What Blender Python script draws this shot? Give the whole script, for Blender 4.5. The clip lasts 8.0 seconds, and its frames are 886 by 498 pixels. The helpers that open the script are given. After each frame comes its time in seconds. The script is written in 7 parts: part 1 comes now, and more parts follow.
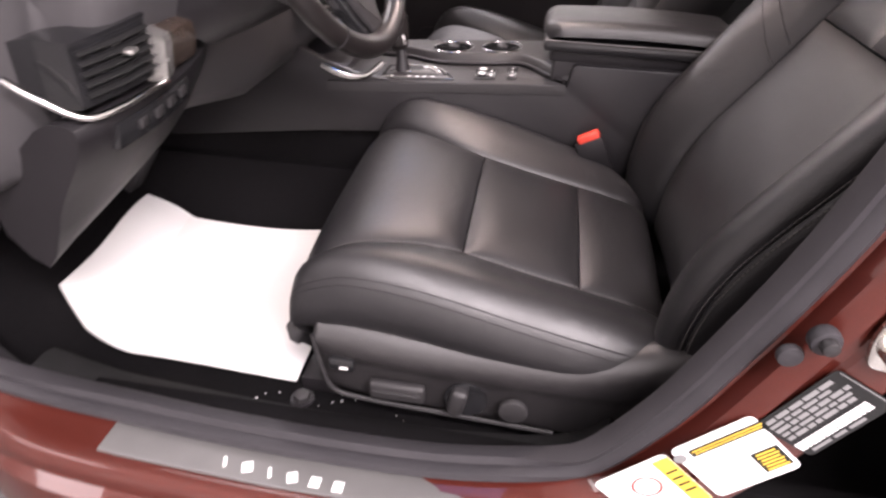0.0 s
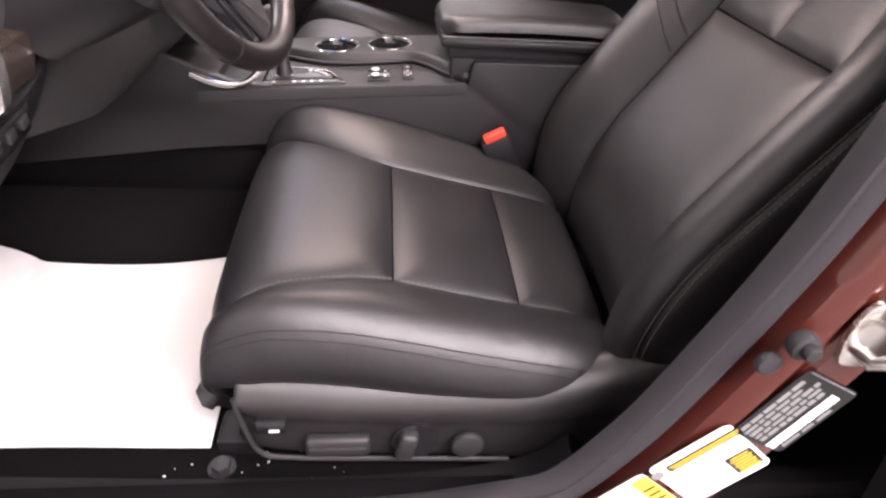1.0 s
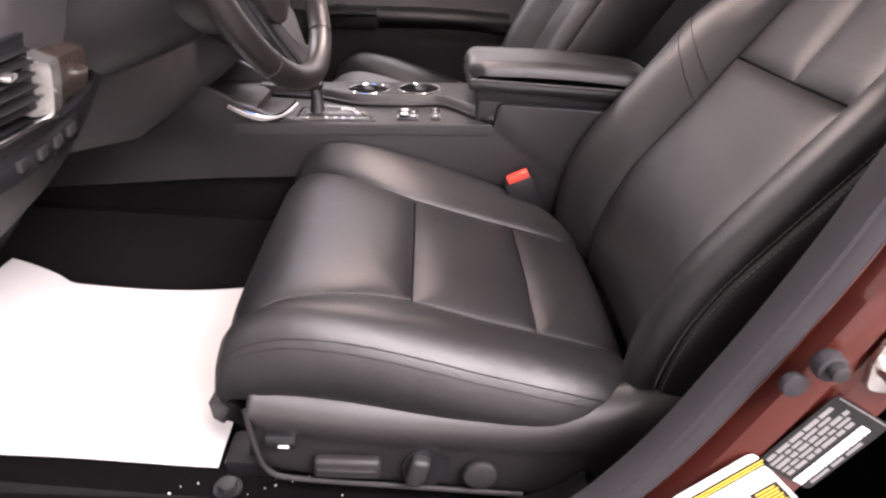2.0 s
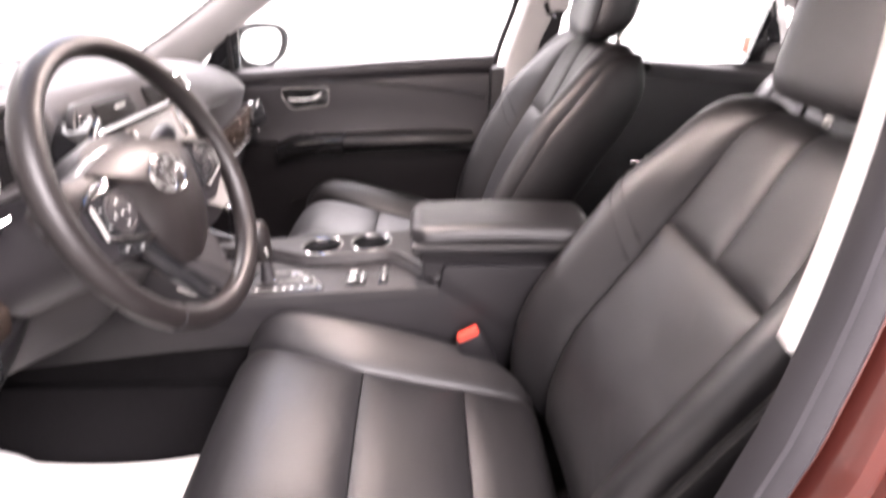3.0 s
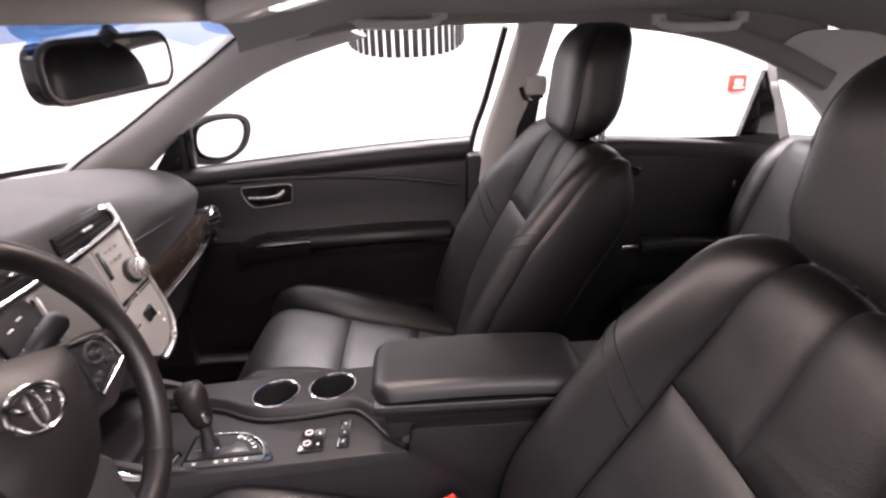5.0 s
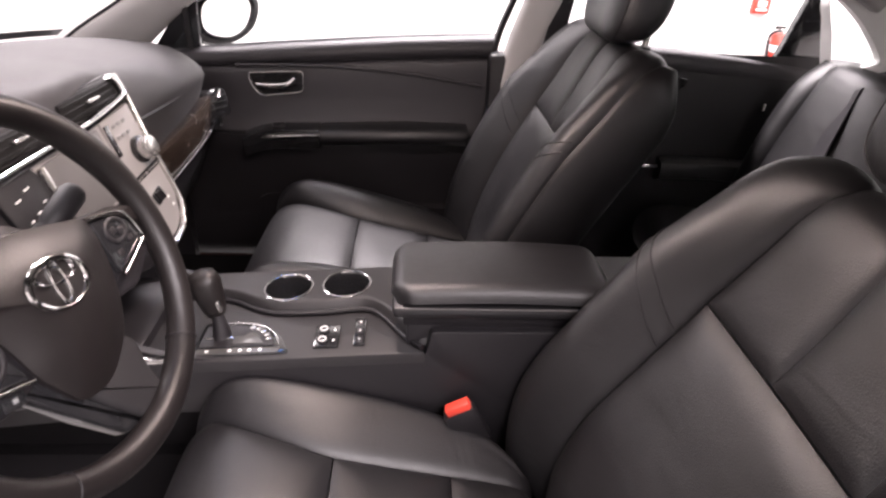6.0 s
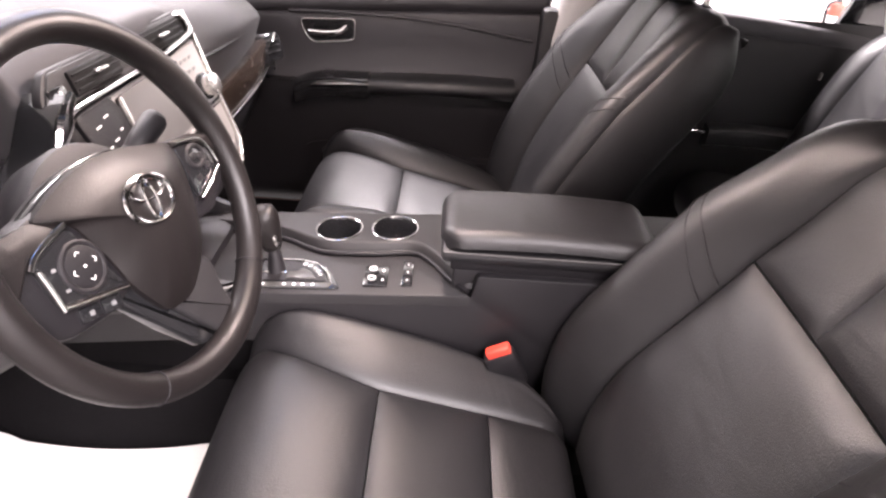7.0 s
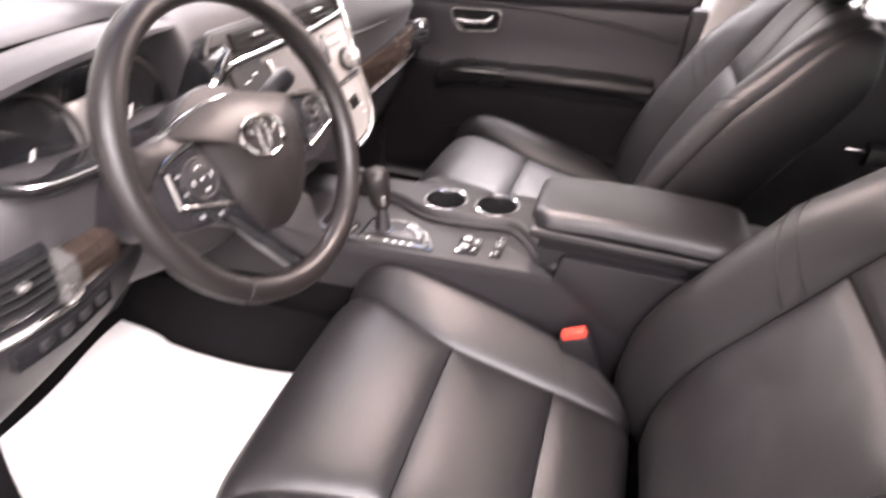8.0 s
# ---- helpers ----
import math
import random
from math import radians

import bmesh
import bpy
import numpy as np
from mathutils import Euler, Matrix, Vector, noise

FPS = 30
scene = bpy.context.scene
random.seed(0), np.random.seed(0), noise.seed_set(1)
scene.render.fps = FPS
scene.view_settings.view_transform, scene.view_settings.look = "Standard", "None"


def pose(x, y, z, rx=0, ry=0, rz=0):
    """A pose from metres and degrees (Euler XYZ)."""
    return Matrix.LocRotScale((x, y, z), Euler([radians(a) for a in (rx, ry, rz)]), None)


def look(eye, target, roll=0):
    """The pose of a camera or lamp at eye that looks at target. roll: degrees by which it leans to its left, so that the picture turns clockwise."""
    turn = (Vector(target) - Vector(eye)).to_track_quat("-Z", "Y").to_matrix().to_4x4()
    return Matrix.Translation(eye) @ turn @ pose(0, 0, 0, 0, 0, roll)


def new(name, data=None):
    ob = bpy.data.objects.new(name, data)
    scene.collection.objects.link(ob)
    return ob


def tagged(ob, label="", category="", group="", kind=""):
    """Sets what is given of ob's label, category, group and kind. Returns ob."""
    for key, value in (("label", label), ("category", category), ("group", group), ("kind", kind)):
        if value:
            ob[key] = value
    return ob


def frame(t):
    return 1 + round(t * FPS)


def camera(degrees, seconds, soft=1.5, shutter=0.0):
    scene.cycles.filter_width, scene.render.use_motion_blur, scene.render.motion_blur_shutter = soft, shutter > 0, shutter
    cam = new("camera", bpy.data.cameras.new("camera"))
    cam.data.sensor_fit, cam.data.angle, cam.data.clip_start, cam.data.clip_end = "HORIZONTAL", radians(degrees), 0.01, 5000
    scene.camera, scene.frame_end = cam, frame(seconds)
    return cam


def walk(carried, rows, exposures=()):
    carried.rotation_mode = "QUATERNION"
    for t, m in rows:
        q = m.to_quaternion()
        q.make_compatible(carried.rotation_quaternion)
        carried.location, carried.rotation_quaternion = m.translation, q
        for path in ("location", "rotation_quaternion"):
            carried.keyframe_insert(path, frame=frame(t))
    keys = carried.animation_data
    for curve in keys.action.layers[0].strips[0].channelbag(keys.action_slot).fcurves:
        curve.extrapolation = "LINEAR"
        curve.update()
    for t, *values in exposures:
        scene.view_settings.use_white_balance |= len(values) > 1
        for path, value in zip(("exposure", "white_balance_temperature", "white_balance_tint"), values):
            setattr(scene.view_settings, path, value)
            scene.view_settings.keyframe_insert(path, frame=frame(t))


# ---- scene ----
cam = camera(72.0, 8.0, soft=2.4, shutter=0.5)
PATH = [
    (0, (-0.024, -1.233, 1.028), (-0.197, -0.002, 0.188), 2.3),
    (0.5, (-0.095, -1.163, 1.030), (-0.053, 0.071, 0.177), 4.3),
    (1, (-0.112, -1.141, 1.021), (0.041, 0.083, 0.169), 4.6),
    (1.2, (-0.123, -1.158, 1.002), (0.010, 0.094, 0.187), 2.0),
    (2.3, (-0.088, -1.178, 0.974), (-0.002, 0.149, 0.279), 6.2),
    (2.5, (-0.049, -1.155, 1.026), (0.059, 0.179, 0.349), 2.1),
    (2.7, (-0.045, -1.143, 1.069), (0.065, 0.202, 0.416), 2.4),
    (3, (0.004, -1.093, 1.169), (0.056, 0.274, 0.555), 0.8),
    (3.2, (0.021, -1.097, 1.234), (0.123, 0.305, 0.710), -0.1),
    (3.5, (0.050, -1.123, 1.317), (0.172, 0.291, 0.833), 1.4),
    (4, (0.095, -1.125, 1.338), (0.170, 0.296, 0.863), -0.6),
    (4.2, (0.098, -1.108, 1.335), (0.143, 0.307, 0.840), -2.5),
    (5.3, (0.040, -0.832, 1.261), (0.130, 0.549, 0.681), -0.5),
    (5.5, (0.025, -0.827, 1.255), (0.111, 0.528, 0.616), 1.6),
    (5.8, (0.014, -0.841, 1.244), (0.098, 0.479, 0.538), 1.8),
    (6, (0.004, -0.848, 1.248), (0.093, 0.458, 0.514), 3.0),
    (6.5, (-0.027, -0.878, 1.264), (0.089, 0.418, 0.519), 7.5),
    (6.8, (-0.032, -0.887, 1.237), (-0.003, 0.373, 0.424), 3.9),
    (7, (-0.031, -0.884, 1.238), (-0.003, 0.375, 0.423), 4.8),
    (7.5, (0.019, -0.880, 1.245), (-0.042, 0.382, 0.438), 4.2),
    (7.8, (0.065, -0.914, 1.246), (-0.182, 0.331, 0.447), 4.1),
    (8, (0.073, -0.944, 1.235), (-0.256, 0.259, 0.402), 3.7),
]
walk(cam, [(t, look(eye, target, roll)) for t, eye, target, roll in PATH],
     exposures=((0, 0.42, 6700, 15), (1.2, 0.52, 6700, 15), (2.5, 0.85, 6700, 15), (3.5, 1.5, 6600, 13), (4.0, 1.42, 6600, 13), (5.3, -0.27, 6700, 14), (5.5, -0.22, 6700, 14), (6.0, 0.18, 6700, 14), (7.0, 0.9, 6700, 14), (7.5, 1.18, 6700, 14), (8.0, 1.14, 6700, 14)))

# ---- world and lights ----
world = bpy.data.worlds.new("world")
scene.world = world
world.use_nodes = True
world.node_tree.nodes["Background"].inputs[0].default_value = (1.0, 0.96, 1.0, 1)
world.node_tree.nodes["Background"].inputs[1].default_value = 0.3
scene.view_settings.exposure = 0.0

GROUND = -0.05


def area_lamp(name, at, aim, sx, sy, watts, colour=(1.0, 0.93, 0.975)):
    lamp = bpy.data.lights.new(name, "AREA")
    lamp.shape, lamp.size, lamp.size_y, lamp.energy, lamp.color = "RECTANGLE", sx, sy, watts, colour
    ob = new(name, lamp)
    ob.matrix_world = look(at, aim)
    return ob


# unseen area lamps added high in the hall, each weighted to light the cabin
LAMPS = []
for lx, ly, watts in ((-3.2, -2.6, 60), (1.5, -2.8, 440), (-1.4, 0.2, 34), (2.6, -3.9, 240), (-3.2, 2.6, 260), (0.2, 2.6, 540), (3.4, 2.6, 420), (-4.6, 0.0, 32)):
    LAMPS.append(area_lamp("ceiling_lamp", (lx, ly, 3.55), (lx, ly, 0), 2.4, 0.7, watts))

# the lit map lamp in the overhead console
area_lamp("map_lamp", (-0.075, -0.050, 1.292), (-0.04, -0.16, 0.5), 0.055, 0.045, 7.0, (1.0, 0.83, 0.78))


# ---- materials ----
def material(name, colour, rough=0.5, metal=0.0, tint=0.12, scale=30.0, bump=0.0, bump_scale=400.0, rough_var=0.08,
             coat=0.0, spec=0.5, kind="noise", colour2=None, sheen=0.0, crease=0.0):
    """A surface with a broad and a fine variation of colour and gloss and a fine relief, in metres of the object's own space."""
    m = bpy.data.materials.new(name)
    m.use_nodes = True
    nt = m.node_tree
    b = nt.nodes["Principled BSDF"]
    tc = nt.nodes.new("ShaderNodeTexCoord")
    broad = nt.nodes.new("ShaderNodeTexNoise")
    broad.inputs["Scale"].default_value, broad.inputs["Detail"].default_value = scale, 4
    nt.links.new(tc.outputs["Object"], broad.inputs["Vector"])
    ramp = nt.nodes.new("ShaderNodeMix")
    ramp.data_type = "RGBA"
    c2 = colour2 or tuple(min(1, c * (1 + tint)) for c in colour)
    c1 = tuple(c * (1 - tint) for c in colour)
    ramp.inputs[6].default_value, ramp.inputs[7].default_value = (*c1, 1), (*c2, 1)
    nt.links.new(broad.outputs["Fac"], ramp.inputs[0])
    nt.links.new(ramp.outputs[2], b.inputs["Base Color"])
    mr = nt.nodes.new("ShaderNodeMapRange")
    mr.inputs[3].default_value, mr.inputs[4].default_value = max(0.02, rough - rough_var), min(1, rough + rough_var)
    nt.links.new(broad.outputs["Fac"], mr.inputs[0])
    nt.links.new(mr.outputs[0], b.inputs["Roughness"])
    b.inputs["Metallic"].default_value = metal
    b.inputs["Specular IOR Level"].default_value = spec
    b.inputs["Coat Weight"].default_value = coat
    b.inputs["Coat Roughness"].default_value = 0.05
    if sheen:
        b.inputs["Sheen Weight"].default_value = sheen
    if bump:
        if kind == "grain":
            fine = nt.nodes.new("ShaderNodeTexVoronoi")
            fine.inputs["Scale"].default_value = bump_scale
            out = fine.outputs["Distance"]
        else:
            fine = nt.nodes.new("ShaderNodeTexNoise")
            fine.inputs["Scale"].default_value, fine.inputs["Detail"].default_value = bump_scale, 3
            out = fine.outputs["Fac"]
        nt.links.new(tc.outputs["Object"], fine.inputs["Vector"])
        bp = nt.nodes.new("ShaderNodeBump")
        bp.inputs["Strength"].default_value, bp.inputs["Distance"].default_value = bump, 0.002
        nt.links.new(out, bp.inputs["Height"])
        nt.links.new(bp.outputs[0], b.inputs["Normal"])
        if crease:
            # soft puckers and creases, drawn out across the seat
            mp = nt.nodes.new("ShaderNodeMapping")
            mp.inputs["Scale"].default_value = (1.0, 0.45, 1.0)
            wr = nt.nodes.new("ShaderNodeTexNoise")
            wr.inputs["Scale"].default_value, wr.inputs["Detail"].default_value, wr.inputs["Distortion"].default_value = 17.0, 2.5, 0.9
            nt.links.new(tc.outputs["Object"], mp.inputs[0])
            nt.links.new(mp.outputs[0], wr.inputs["Vector"])
            bc = nt.nodes.new("ShaderNodeBump")
            bc.inputs["Strength"].default_value, bc.inputs["Distance"].default_value = crease, 0.02
            nt.links.new(wr.outputs["Fac"], bc.inputs["Height"])
            nt.links.new(bc.outputs[0], bp.inputs["Normal"])
    return m


def wood_material():
    m = material("wood_trim", (0.16, 0.08, 0.035), 0.25, coat=0.6)
    nt = m.node_tree
    b = nt.nodes["Principled BSDF"]
    tc = nt.nodes.new("ShaderNodeTexCoord")
    mp = nt.nodes.new("ShaderNodeMapping")
    mp.inputs["Scale"].default_value = (4, 4, 90)
    n = nt.nodes.new("ShaderNodeTexNoise")
    n.inputs["Scale"].default_value, n.inputs["Detail"].default_value, n.inputs["Distortion"].default_value = 2.0, 6, 0.6
    nt.links.new(tc.outputs["Object"], mp.inputs[0])
    nt.links.new(mp.outputs[0], n.inputs["Vector"])
    mx = nt.nodes.new("ShaderNodeMix")
    mx.data_type = "RGBA"
    mx.inputs[6].default_value, mx.inputs[7].default_value = (0.012, 0.009, 0.008, 1), (0.060, 0.042, 0.032, 1)
    nt.links.new(n.outputs["Fac"], mx.inputs[0])
    nt.links.new(mx.outputs[2], b.inputs["Base Color"])
    return m


def glass_material(name, tint=(0.95, 0.97, 0.97)):
    """A thin pane: mostly let through, a faint mirror at the angle that glass has."""
    m = bpy.data.materials.new(name)
    m.use_nodes = True
    nt = m.node_tree
    nt.nodes.remove(nt.nodes["Principled BSDF"])
    out = nt.nodes["Material Output"]
    tr, gl, mix, lw, pw, fr = (nt.nodes.new(k) for k in ("ShaderNodeBsdfTransparent", "ShaderNodeBsdfGlossy", "ShaderNodeMixShader", "ShaderNodeLayerWeight", "ShaderNodeMath", "ShaderNodeMath"))
    tr.inputs[0].default_value = (*tint, 1)
    gl.inputs["Roughness"].default_value = 0.02
    pw.operation, fr.operation = "POWER", "MULTIPLY_ADD"
    pw.inputs[1].default_value, fr.inputs[1].default_value, fr.inputs[2].default_value = 5.0, 0.5, 0.035
    nt.links.new(lw.outputs["Facing"], pw.inputs[0])
    nt.links.new(pw.outputs[0], fr.inputs[0])
    nt.links.new(fr.outputs[0], mix.inputs[0])
    nt.links.new(tr.outputs[0], mix.inputs[1])
    nt.links.new(gl.outputs[0], mix.inputs[2])
    nt.links.new(mix.outputs[0], out.inputs[0])
    return m


def glow_material(name, colour, strength):
    m = bpy.data.materials.new(name)
    m.use_nodes = True
    b = m.node_tree.nodes["Principled BSDF"]
    b.inputs["Base Color"].default_value = (*colour, 1)
    b.inputs["Emission Color"].default_value = (*colour, 1)
    b.inputs["Emission Strength"].default_value = strength
    return m


LEATHER = material("black_leather", (0.0088, 0.0084, 0.0092), 0.43, tint=0.22, scale=9, bump=0.16, bump_scale=620, kind="grain", rough_var=0.10, spec=0.50, crease=0.075)
# vinyl of the backrest sides, its black deepened for the shade they stand in
LEATHER_SIDE = material("shaded_vinyl_sides", (0.0062, 0.0058, 0.0064), 0.46, tint=0.2, scale=9, bump=0.14, bump_scale=620, kind="grain", spec=0.34)
LEATHER_SMOOTH = material("wheel_leather", (0.0085, 0.0070, 0.0069), 0.40, tint=0.15, scale=14, bump=0.12, bump_scale=900, kind="grain", spec=0.34)
PLASTIC = material("dark_plastic", (0.0092, 0.0083, 0.0095), 0.46, tint=0.15, scale=8, bump=0.16, bump_scale=900, kind="grain", spec=0.35)
PLASTIC_SOFT = material("soft_dash_plastic", (0.044, 0.042, 0.044), 0.54, tint=0.15, scale=6, bump=0.18, bump_scale=800, kind="grain", spec=0.3)
DOOR_SKIN = material("door_skin_vinyl", (0.024, 0.0225, 0.025), 0.44, tint=0.15, scale=6, bump=0.18, bump_scale=800, kind="grain", spec=0.45)
PLASTIC_GREY = material("grey_plastic", (0.0175, 0.0165, 0.0172), 0.52, tint=0.1, scale=8, bump=0.1, bump_scale=900, kind="grain", spec=0.35)
GLOSS_BLACK = material("gloss_black", (0.012, 0.012, 0.013), 0.12, tint=0.1, rough_var=0.04, coat=0.4)
RUBBER = material("rubber_seal", (0.027, 0.0255, 0.028), 0.56, tint=0.15, scale=20, bump=0.1, bump_scale=500, spec=0.2)
CARPET = material("black_carpet", (0.0065, 0.006, 0.0065), 0.95, tint=0.5, scale=160, bump=0.9, bump_scale=1500, spec=0.05)
PAPER = material("white_paper", (0.56, 0.553, 0.541), 0.7, tint=0.03, scale=12, bump=0.15, bump_scale=60)
PAINT = material("red_brown_paint", (0.064, 0.0118, 0.0078), 0.36, metal=0.25, tint=0.2, scale=700, spec=0.35, coat=0.6, rough_var=0.05)
CHROME = material("chrome", (0.56, 0.55, 0.54), 0.13, metal=1.0, tint=0.03, rough_var=0.04)
SATIN = material("satin_silver", (0.58, 0.57, 0.55), 0.26, metal=0.9, tint=0.05, rough_var=0.05)
STEEL = material("plated_steel", (0.60, 0.58, 0.55), 0.25, metal=1.0, tint=0.15, scale=60)
HEADLINER = material("headliner_cloth", (0.28, 0.268, 0.260), 0.95, tint=0.06, scale=40, bump=0.3, bump_scale=1800, sheen=0.2, spec=0.15)
PILLAR_TRIM = material("pale_pillar_trim", (0.60, 0.585, 0.57), 0.75, tint=0.05, scale=20, bump=0.15, bump_scale=900, kind="grain")
RED_PLASTIC = material("red_plastic", (0.62, 0.055, 0.035), 0.38, tint=0.08)
WHITE_PAINT = material("white_wall_paint", (0.82, 0.81, 0.79), 0.8, tint=0.02, scale=2, bump=0.08, bump_scale=200)
# floor grey kept dark so that less light bounces up into the doorway
FLOOR_PAINT = material("grey_floor_coating", (0.10, 0.097, 0.094), 0.35, tint=0.08, scale=3, bump=0.05, bump_scale=150)
# grey for the unseen south wall, chosen by how much light it bounces back
BOUNCE_GREY = material("bounce_wall_grey", (0.62, 0.605, 0.595), 0.8, tint=0.04, scale=2, bump=0.08, bump_scale=200)
LABEL_WHITE = material("white_label", (0.80, 0.80, 0.79), 0.45, tint=0.02)
LABEL_YELLOW = material("yellow_ink", (0.62, 0.42, 0.05), 0.45, tint=0.03)
LABEL_BLACK = material("black_ink", (0.015, 0.015, 0.015), 0.5, tint=0.05, spec=0.15)
LABEL_GREY = material("grey_ink", (0.17, 0.17, 0.17), 0.45, tint=0.05)
LABEL_RED = material("red_ink", (0.65, 0.05, 0.04), 0.45, tint=0.05)
WHITE_MARK = material("white_marking", (0.75, 0.75, 0.73), 0.5, tint=0.02)
THREAD = material("grey_thread", (0.07, 0.065, 0.063), 0.7, tint=0.1)
WOOD = wood_material()
GLASS = glass_material("clear_glass")
GLASS_TINT = glass_material("tinted_glass", (0.80, 0.84, 0.83))
GLASS_BLUE = glass_material("blue_shade_band", (0.07, 0.17, 0.40))
MIRROR = material("mirror_glass", (0.9, 0.9, 0.9), 0.02, metal=1.0, tint=0.0, rough_var=0.0)
SCREEN = material("display_glass", (0.12, 0.118, 0.116), 0.34, tint=0.05)
DARK_GLASS = material("dark_roof_glass", (0.006, 0.006, 0.007), 0.5, tint=0.1, spec=0.04)


# ---- shape helpers ----
def link(name, bm, mat, smooth=True):
    me = bpy.data.meshes.new(name)
    bm.normal_update()
    bm.to_mesh(me)
    bm.free()
    if mat:
        me.materials.append(mat)
    if smooth:
        for p in me.polygons:
            p.use_smooth = True
    return new(name, me)


def part(name, bm, mat, parent, label="", smooth=True, sharp=0.6):
    ob = link(name, bm, mat, smooth)
    if smooth:
        ob.data.set_sharp_from_angle(angle=sharp)
    ob.parent = parent
    if label:
        tagged(ob, label)
    return ob


def thing(name, label, category, group="", kind="", at=(0, 0, 0)):
    ob = new(name)
    ob.location = at
    ob.empty_display_size = 0.05
    bpy.context.view_layer.update()
    return tagged(ob, label, category, group, kind)


def solid(name, bm, mat, label, category, group="", kind="", smooth=True, sharp=0.6):
    ob = link(name, bm, mat, smooth)
    if smooth:
        ob.data.set_sharp_from_angle(angle=sharp)
    return tagged(ob, label, category, group, kind)


def spline(points, t):
    """A Catmull-Rom curve through the points, t from 0 to 1 along their count."""
    p = [np.array(q, float) for q in points]
    n = len(p) - 1
    s = min(max(t, 0.0), 1.0) * n
    i = min(int(s), n - 1)
    f = s - i
    a, b, c, d = p[max(i - 1, 0)], p[i], p[i + 1], p[min(i + 2, n)]
    return 0.5 * (2 * b + (c - a) * f + (2 * a - 5 * b + 4 * c - d) * f * f + (3 * b - a - 3 * c + d) * f ** 3)


def spline_many(points, count, closed=False):
    if closed:
        n = len(points)
        out = []
        for k in range(count):
            s = k / count * n
            i = int(s)
            out.append(spline([points[(i + j - 1) % n] for j in range(4)], (1 + s - i) / 3))
        return out
    return [spline(points, k / (count - 1)) for k in range(count)]


def box(sx, sy, sz, at=(0, 0, 0), bevel=0.0, segs=2, turn=None, bm=None):
    """A box with rounded edges, centred at a place."""
    own = bmesh.new()
    bmesh.ops.create_cube(own, size=1.0, matrix=Matrix.Diagonal((sx, sy, sz, 1)))
    if bevel:
        bmesh.ops.bevel(own, geom=own.edges[:], offset=bevel, segments=segs, affect="EDGES", profile=0.5)
    m = Matrix.Translation(at) @ (turn or Matrix())
    bmesh.ops.transform(own, matrix=m, verts=own.verts[:])
    return merge(bm, own)


def merge(bm, own):
    if bm is None:
        return own
    me = bpy.data.meshes.new("tmp")
    own.to_mesh(me)
    own.free()
    bm.from_mesh(me)
    bpy.data.meshes.remove(me)
    return bm


def cyl(radius, height, at=(0, 0, 0), turn=None, segs=24, bevel=0.0, radius2=None, bm=None):
    """An upright cylinder or cone, centred, then turned and placed."""
    own = bmesh.new()
    bmesh.ops.create_cone(own, cap_ends=True, segments=segs, radius1=radius, radius2=radius if radius2 is None else radius2, depth=height)
    if bevel:
        rim = [e for e in own.edges if len(e.link_faces) == 2 and any(len(f.verts) > 4 for f in e.link_faces)]
        bmesh.ops.bevel(own, geom=rim, offset=bevel, segments=2, affect="EDGES", profile=0.5)
    bmesh.ops.transform(own, matrix=Matrix.Translation(at) @ (turn or Matrix()), verts=own.verts[:])
    return merge(bm, own)


def torus(R, r, at=(0, 0, 0), turn=None, segs=48, sides=10, flat=1.0, bm=None):
    own = bmesh.new()
    rings = []
    for i in range(segs):
        a = 2 * math.pi * i / segs
        ring = []
        for j in range(sides):
            b = 2 * math.pi * j / sides
            q = R + r * math.cos(b)
            ring.append(own.verts.new((q * math.cos(a), q * math.sin(a), r * flat * math.sin(b))))
        rings.append(ring)
    for i in range(segs):
        for j in range(sides):
            own.faces.new((rings[i][j], rings[(i + 1) % segs][j], rings[(i + 1) % segs][(j + 1) % sides], rings[i][(j + 1) % sides]))
    bmesh.ops.transform(own, matrix=Matrix.Translation(at) @ (turn or Matrix()), verts=own.verts[:])
    return merge(bm, own)


def sweep(path, shape, closed=False, up=(0, 0, 1), scale=None, caps=True, bm=None):
    """A closed outline (list of (a, b): a across, b up) drawn along a path of points. scale: a factor for each point."""
    own = bmesh.new()
    n = len(path)
    rings = []
    up = Vector(up)
    for i, p in enumerate(path):
        p = Vector(p)
        q0 = Vector(path[(i - 1) % n if closed else max(i - 1, 0)])
        q1 = Vector(path[(i + 1) % n if closed else min(i + 1, n - 1)])
        t = (q1 - q0).normalized()
        side = t.cross(up).normalized()
        top = side.cross(t).normalized()
        k = scale[i] if scale else 1.0
        rings.append([own.verts.new(p + side * (a * k) + top * (b * k)) for a, b in shape])
    m = len(shape)
    for i in range(n if closed else n - 1):
        r0, r1 = rings[i], rings[(i + 1) % n]
        for j in range(m):
            own.faces.new((r0[j], r0[(j + 1) % m], r1[(j + 1) % m], r1[j]))
    if not closed and caps:
        own.faces.new(rings[0][::-1])
        own.faces.new(rings[-1])
    bmesh.ops.recalc_face_normals(own, faces=own.faces[:])
    return merge(bm, own)


def circle_shape(r, n=10, flat=1.0):
    return [(r * math.cos(2 * math.pi * k / n), r * flat * math.sin(2 * math.pi * k / n)) for k in range(n)]


def rect_shape(w, h, r=0.0, n=3):
    if not r:
        return [(-w / 2, -h / 2), (w / 2, -h / 2), (w / 2, h / 2), (-w / 2, h / 2)]
    out = []
    for cx, cy, a0 in ((w / 2 - r, h / 2 - r, 0), (-w / 2 + r, h / 2 - r, 90), (-w / 2 + r, -h / 2 + r, 180), (w / 2 - r, -h / 2 + r, 270)):
        for k in range(n + 1):
            a = radians(a0 + 90 * k / n)
            out.append((cx + r * math.cos(a), cy + r * math.sin(a)))
    return out


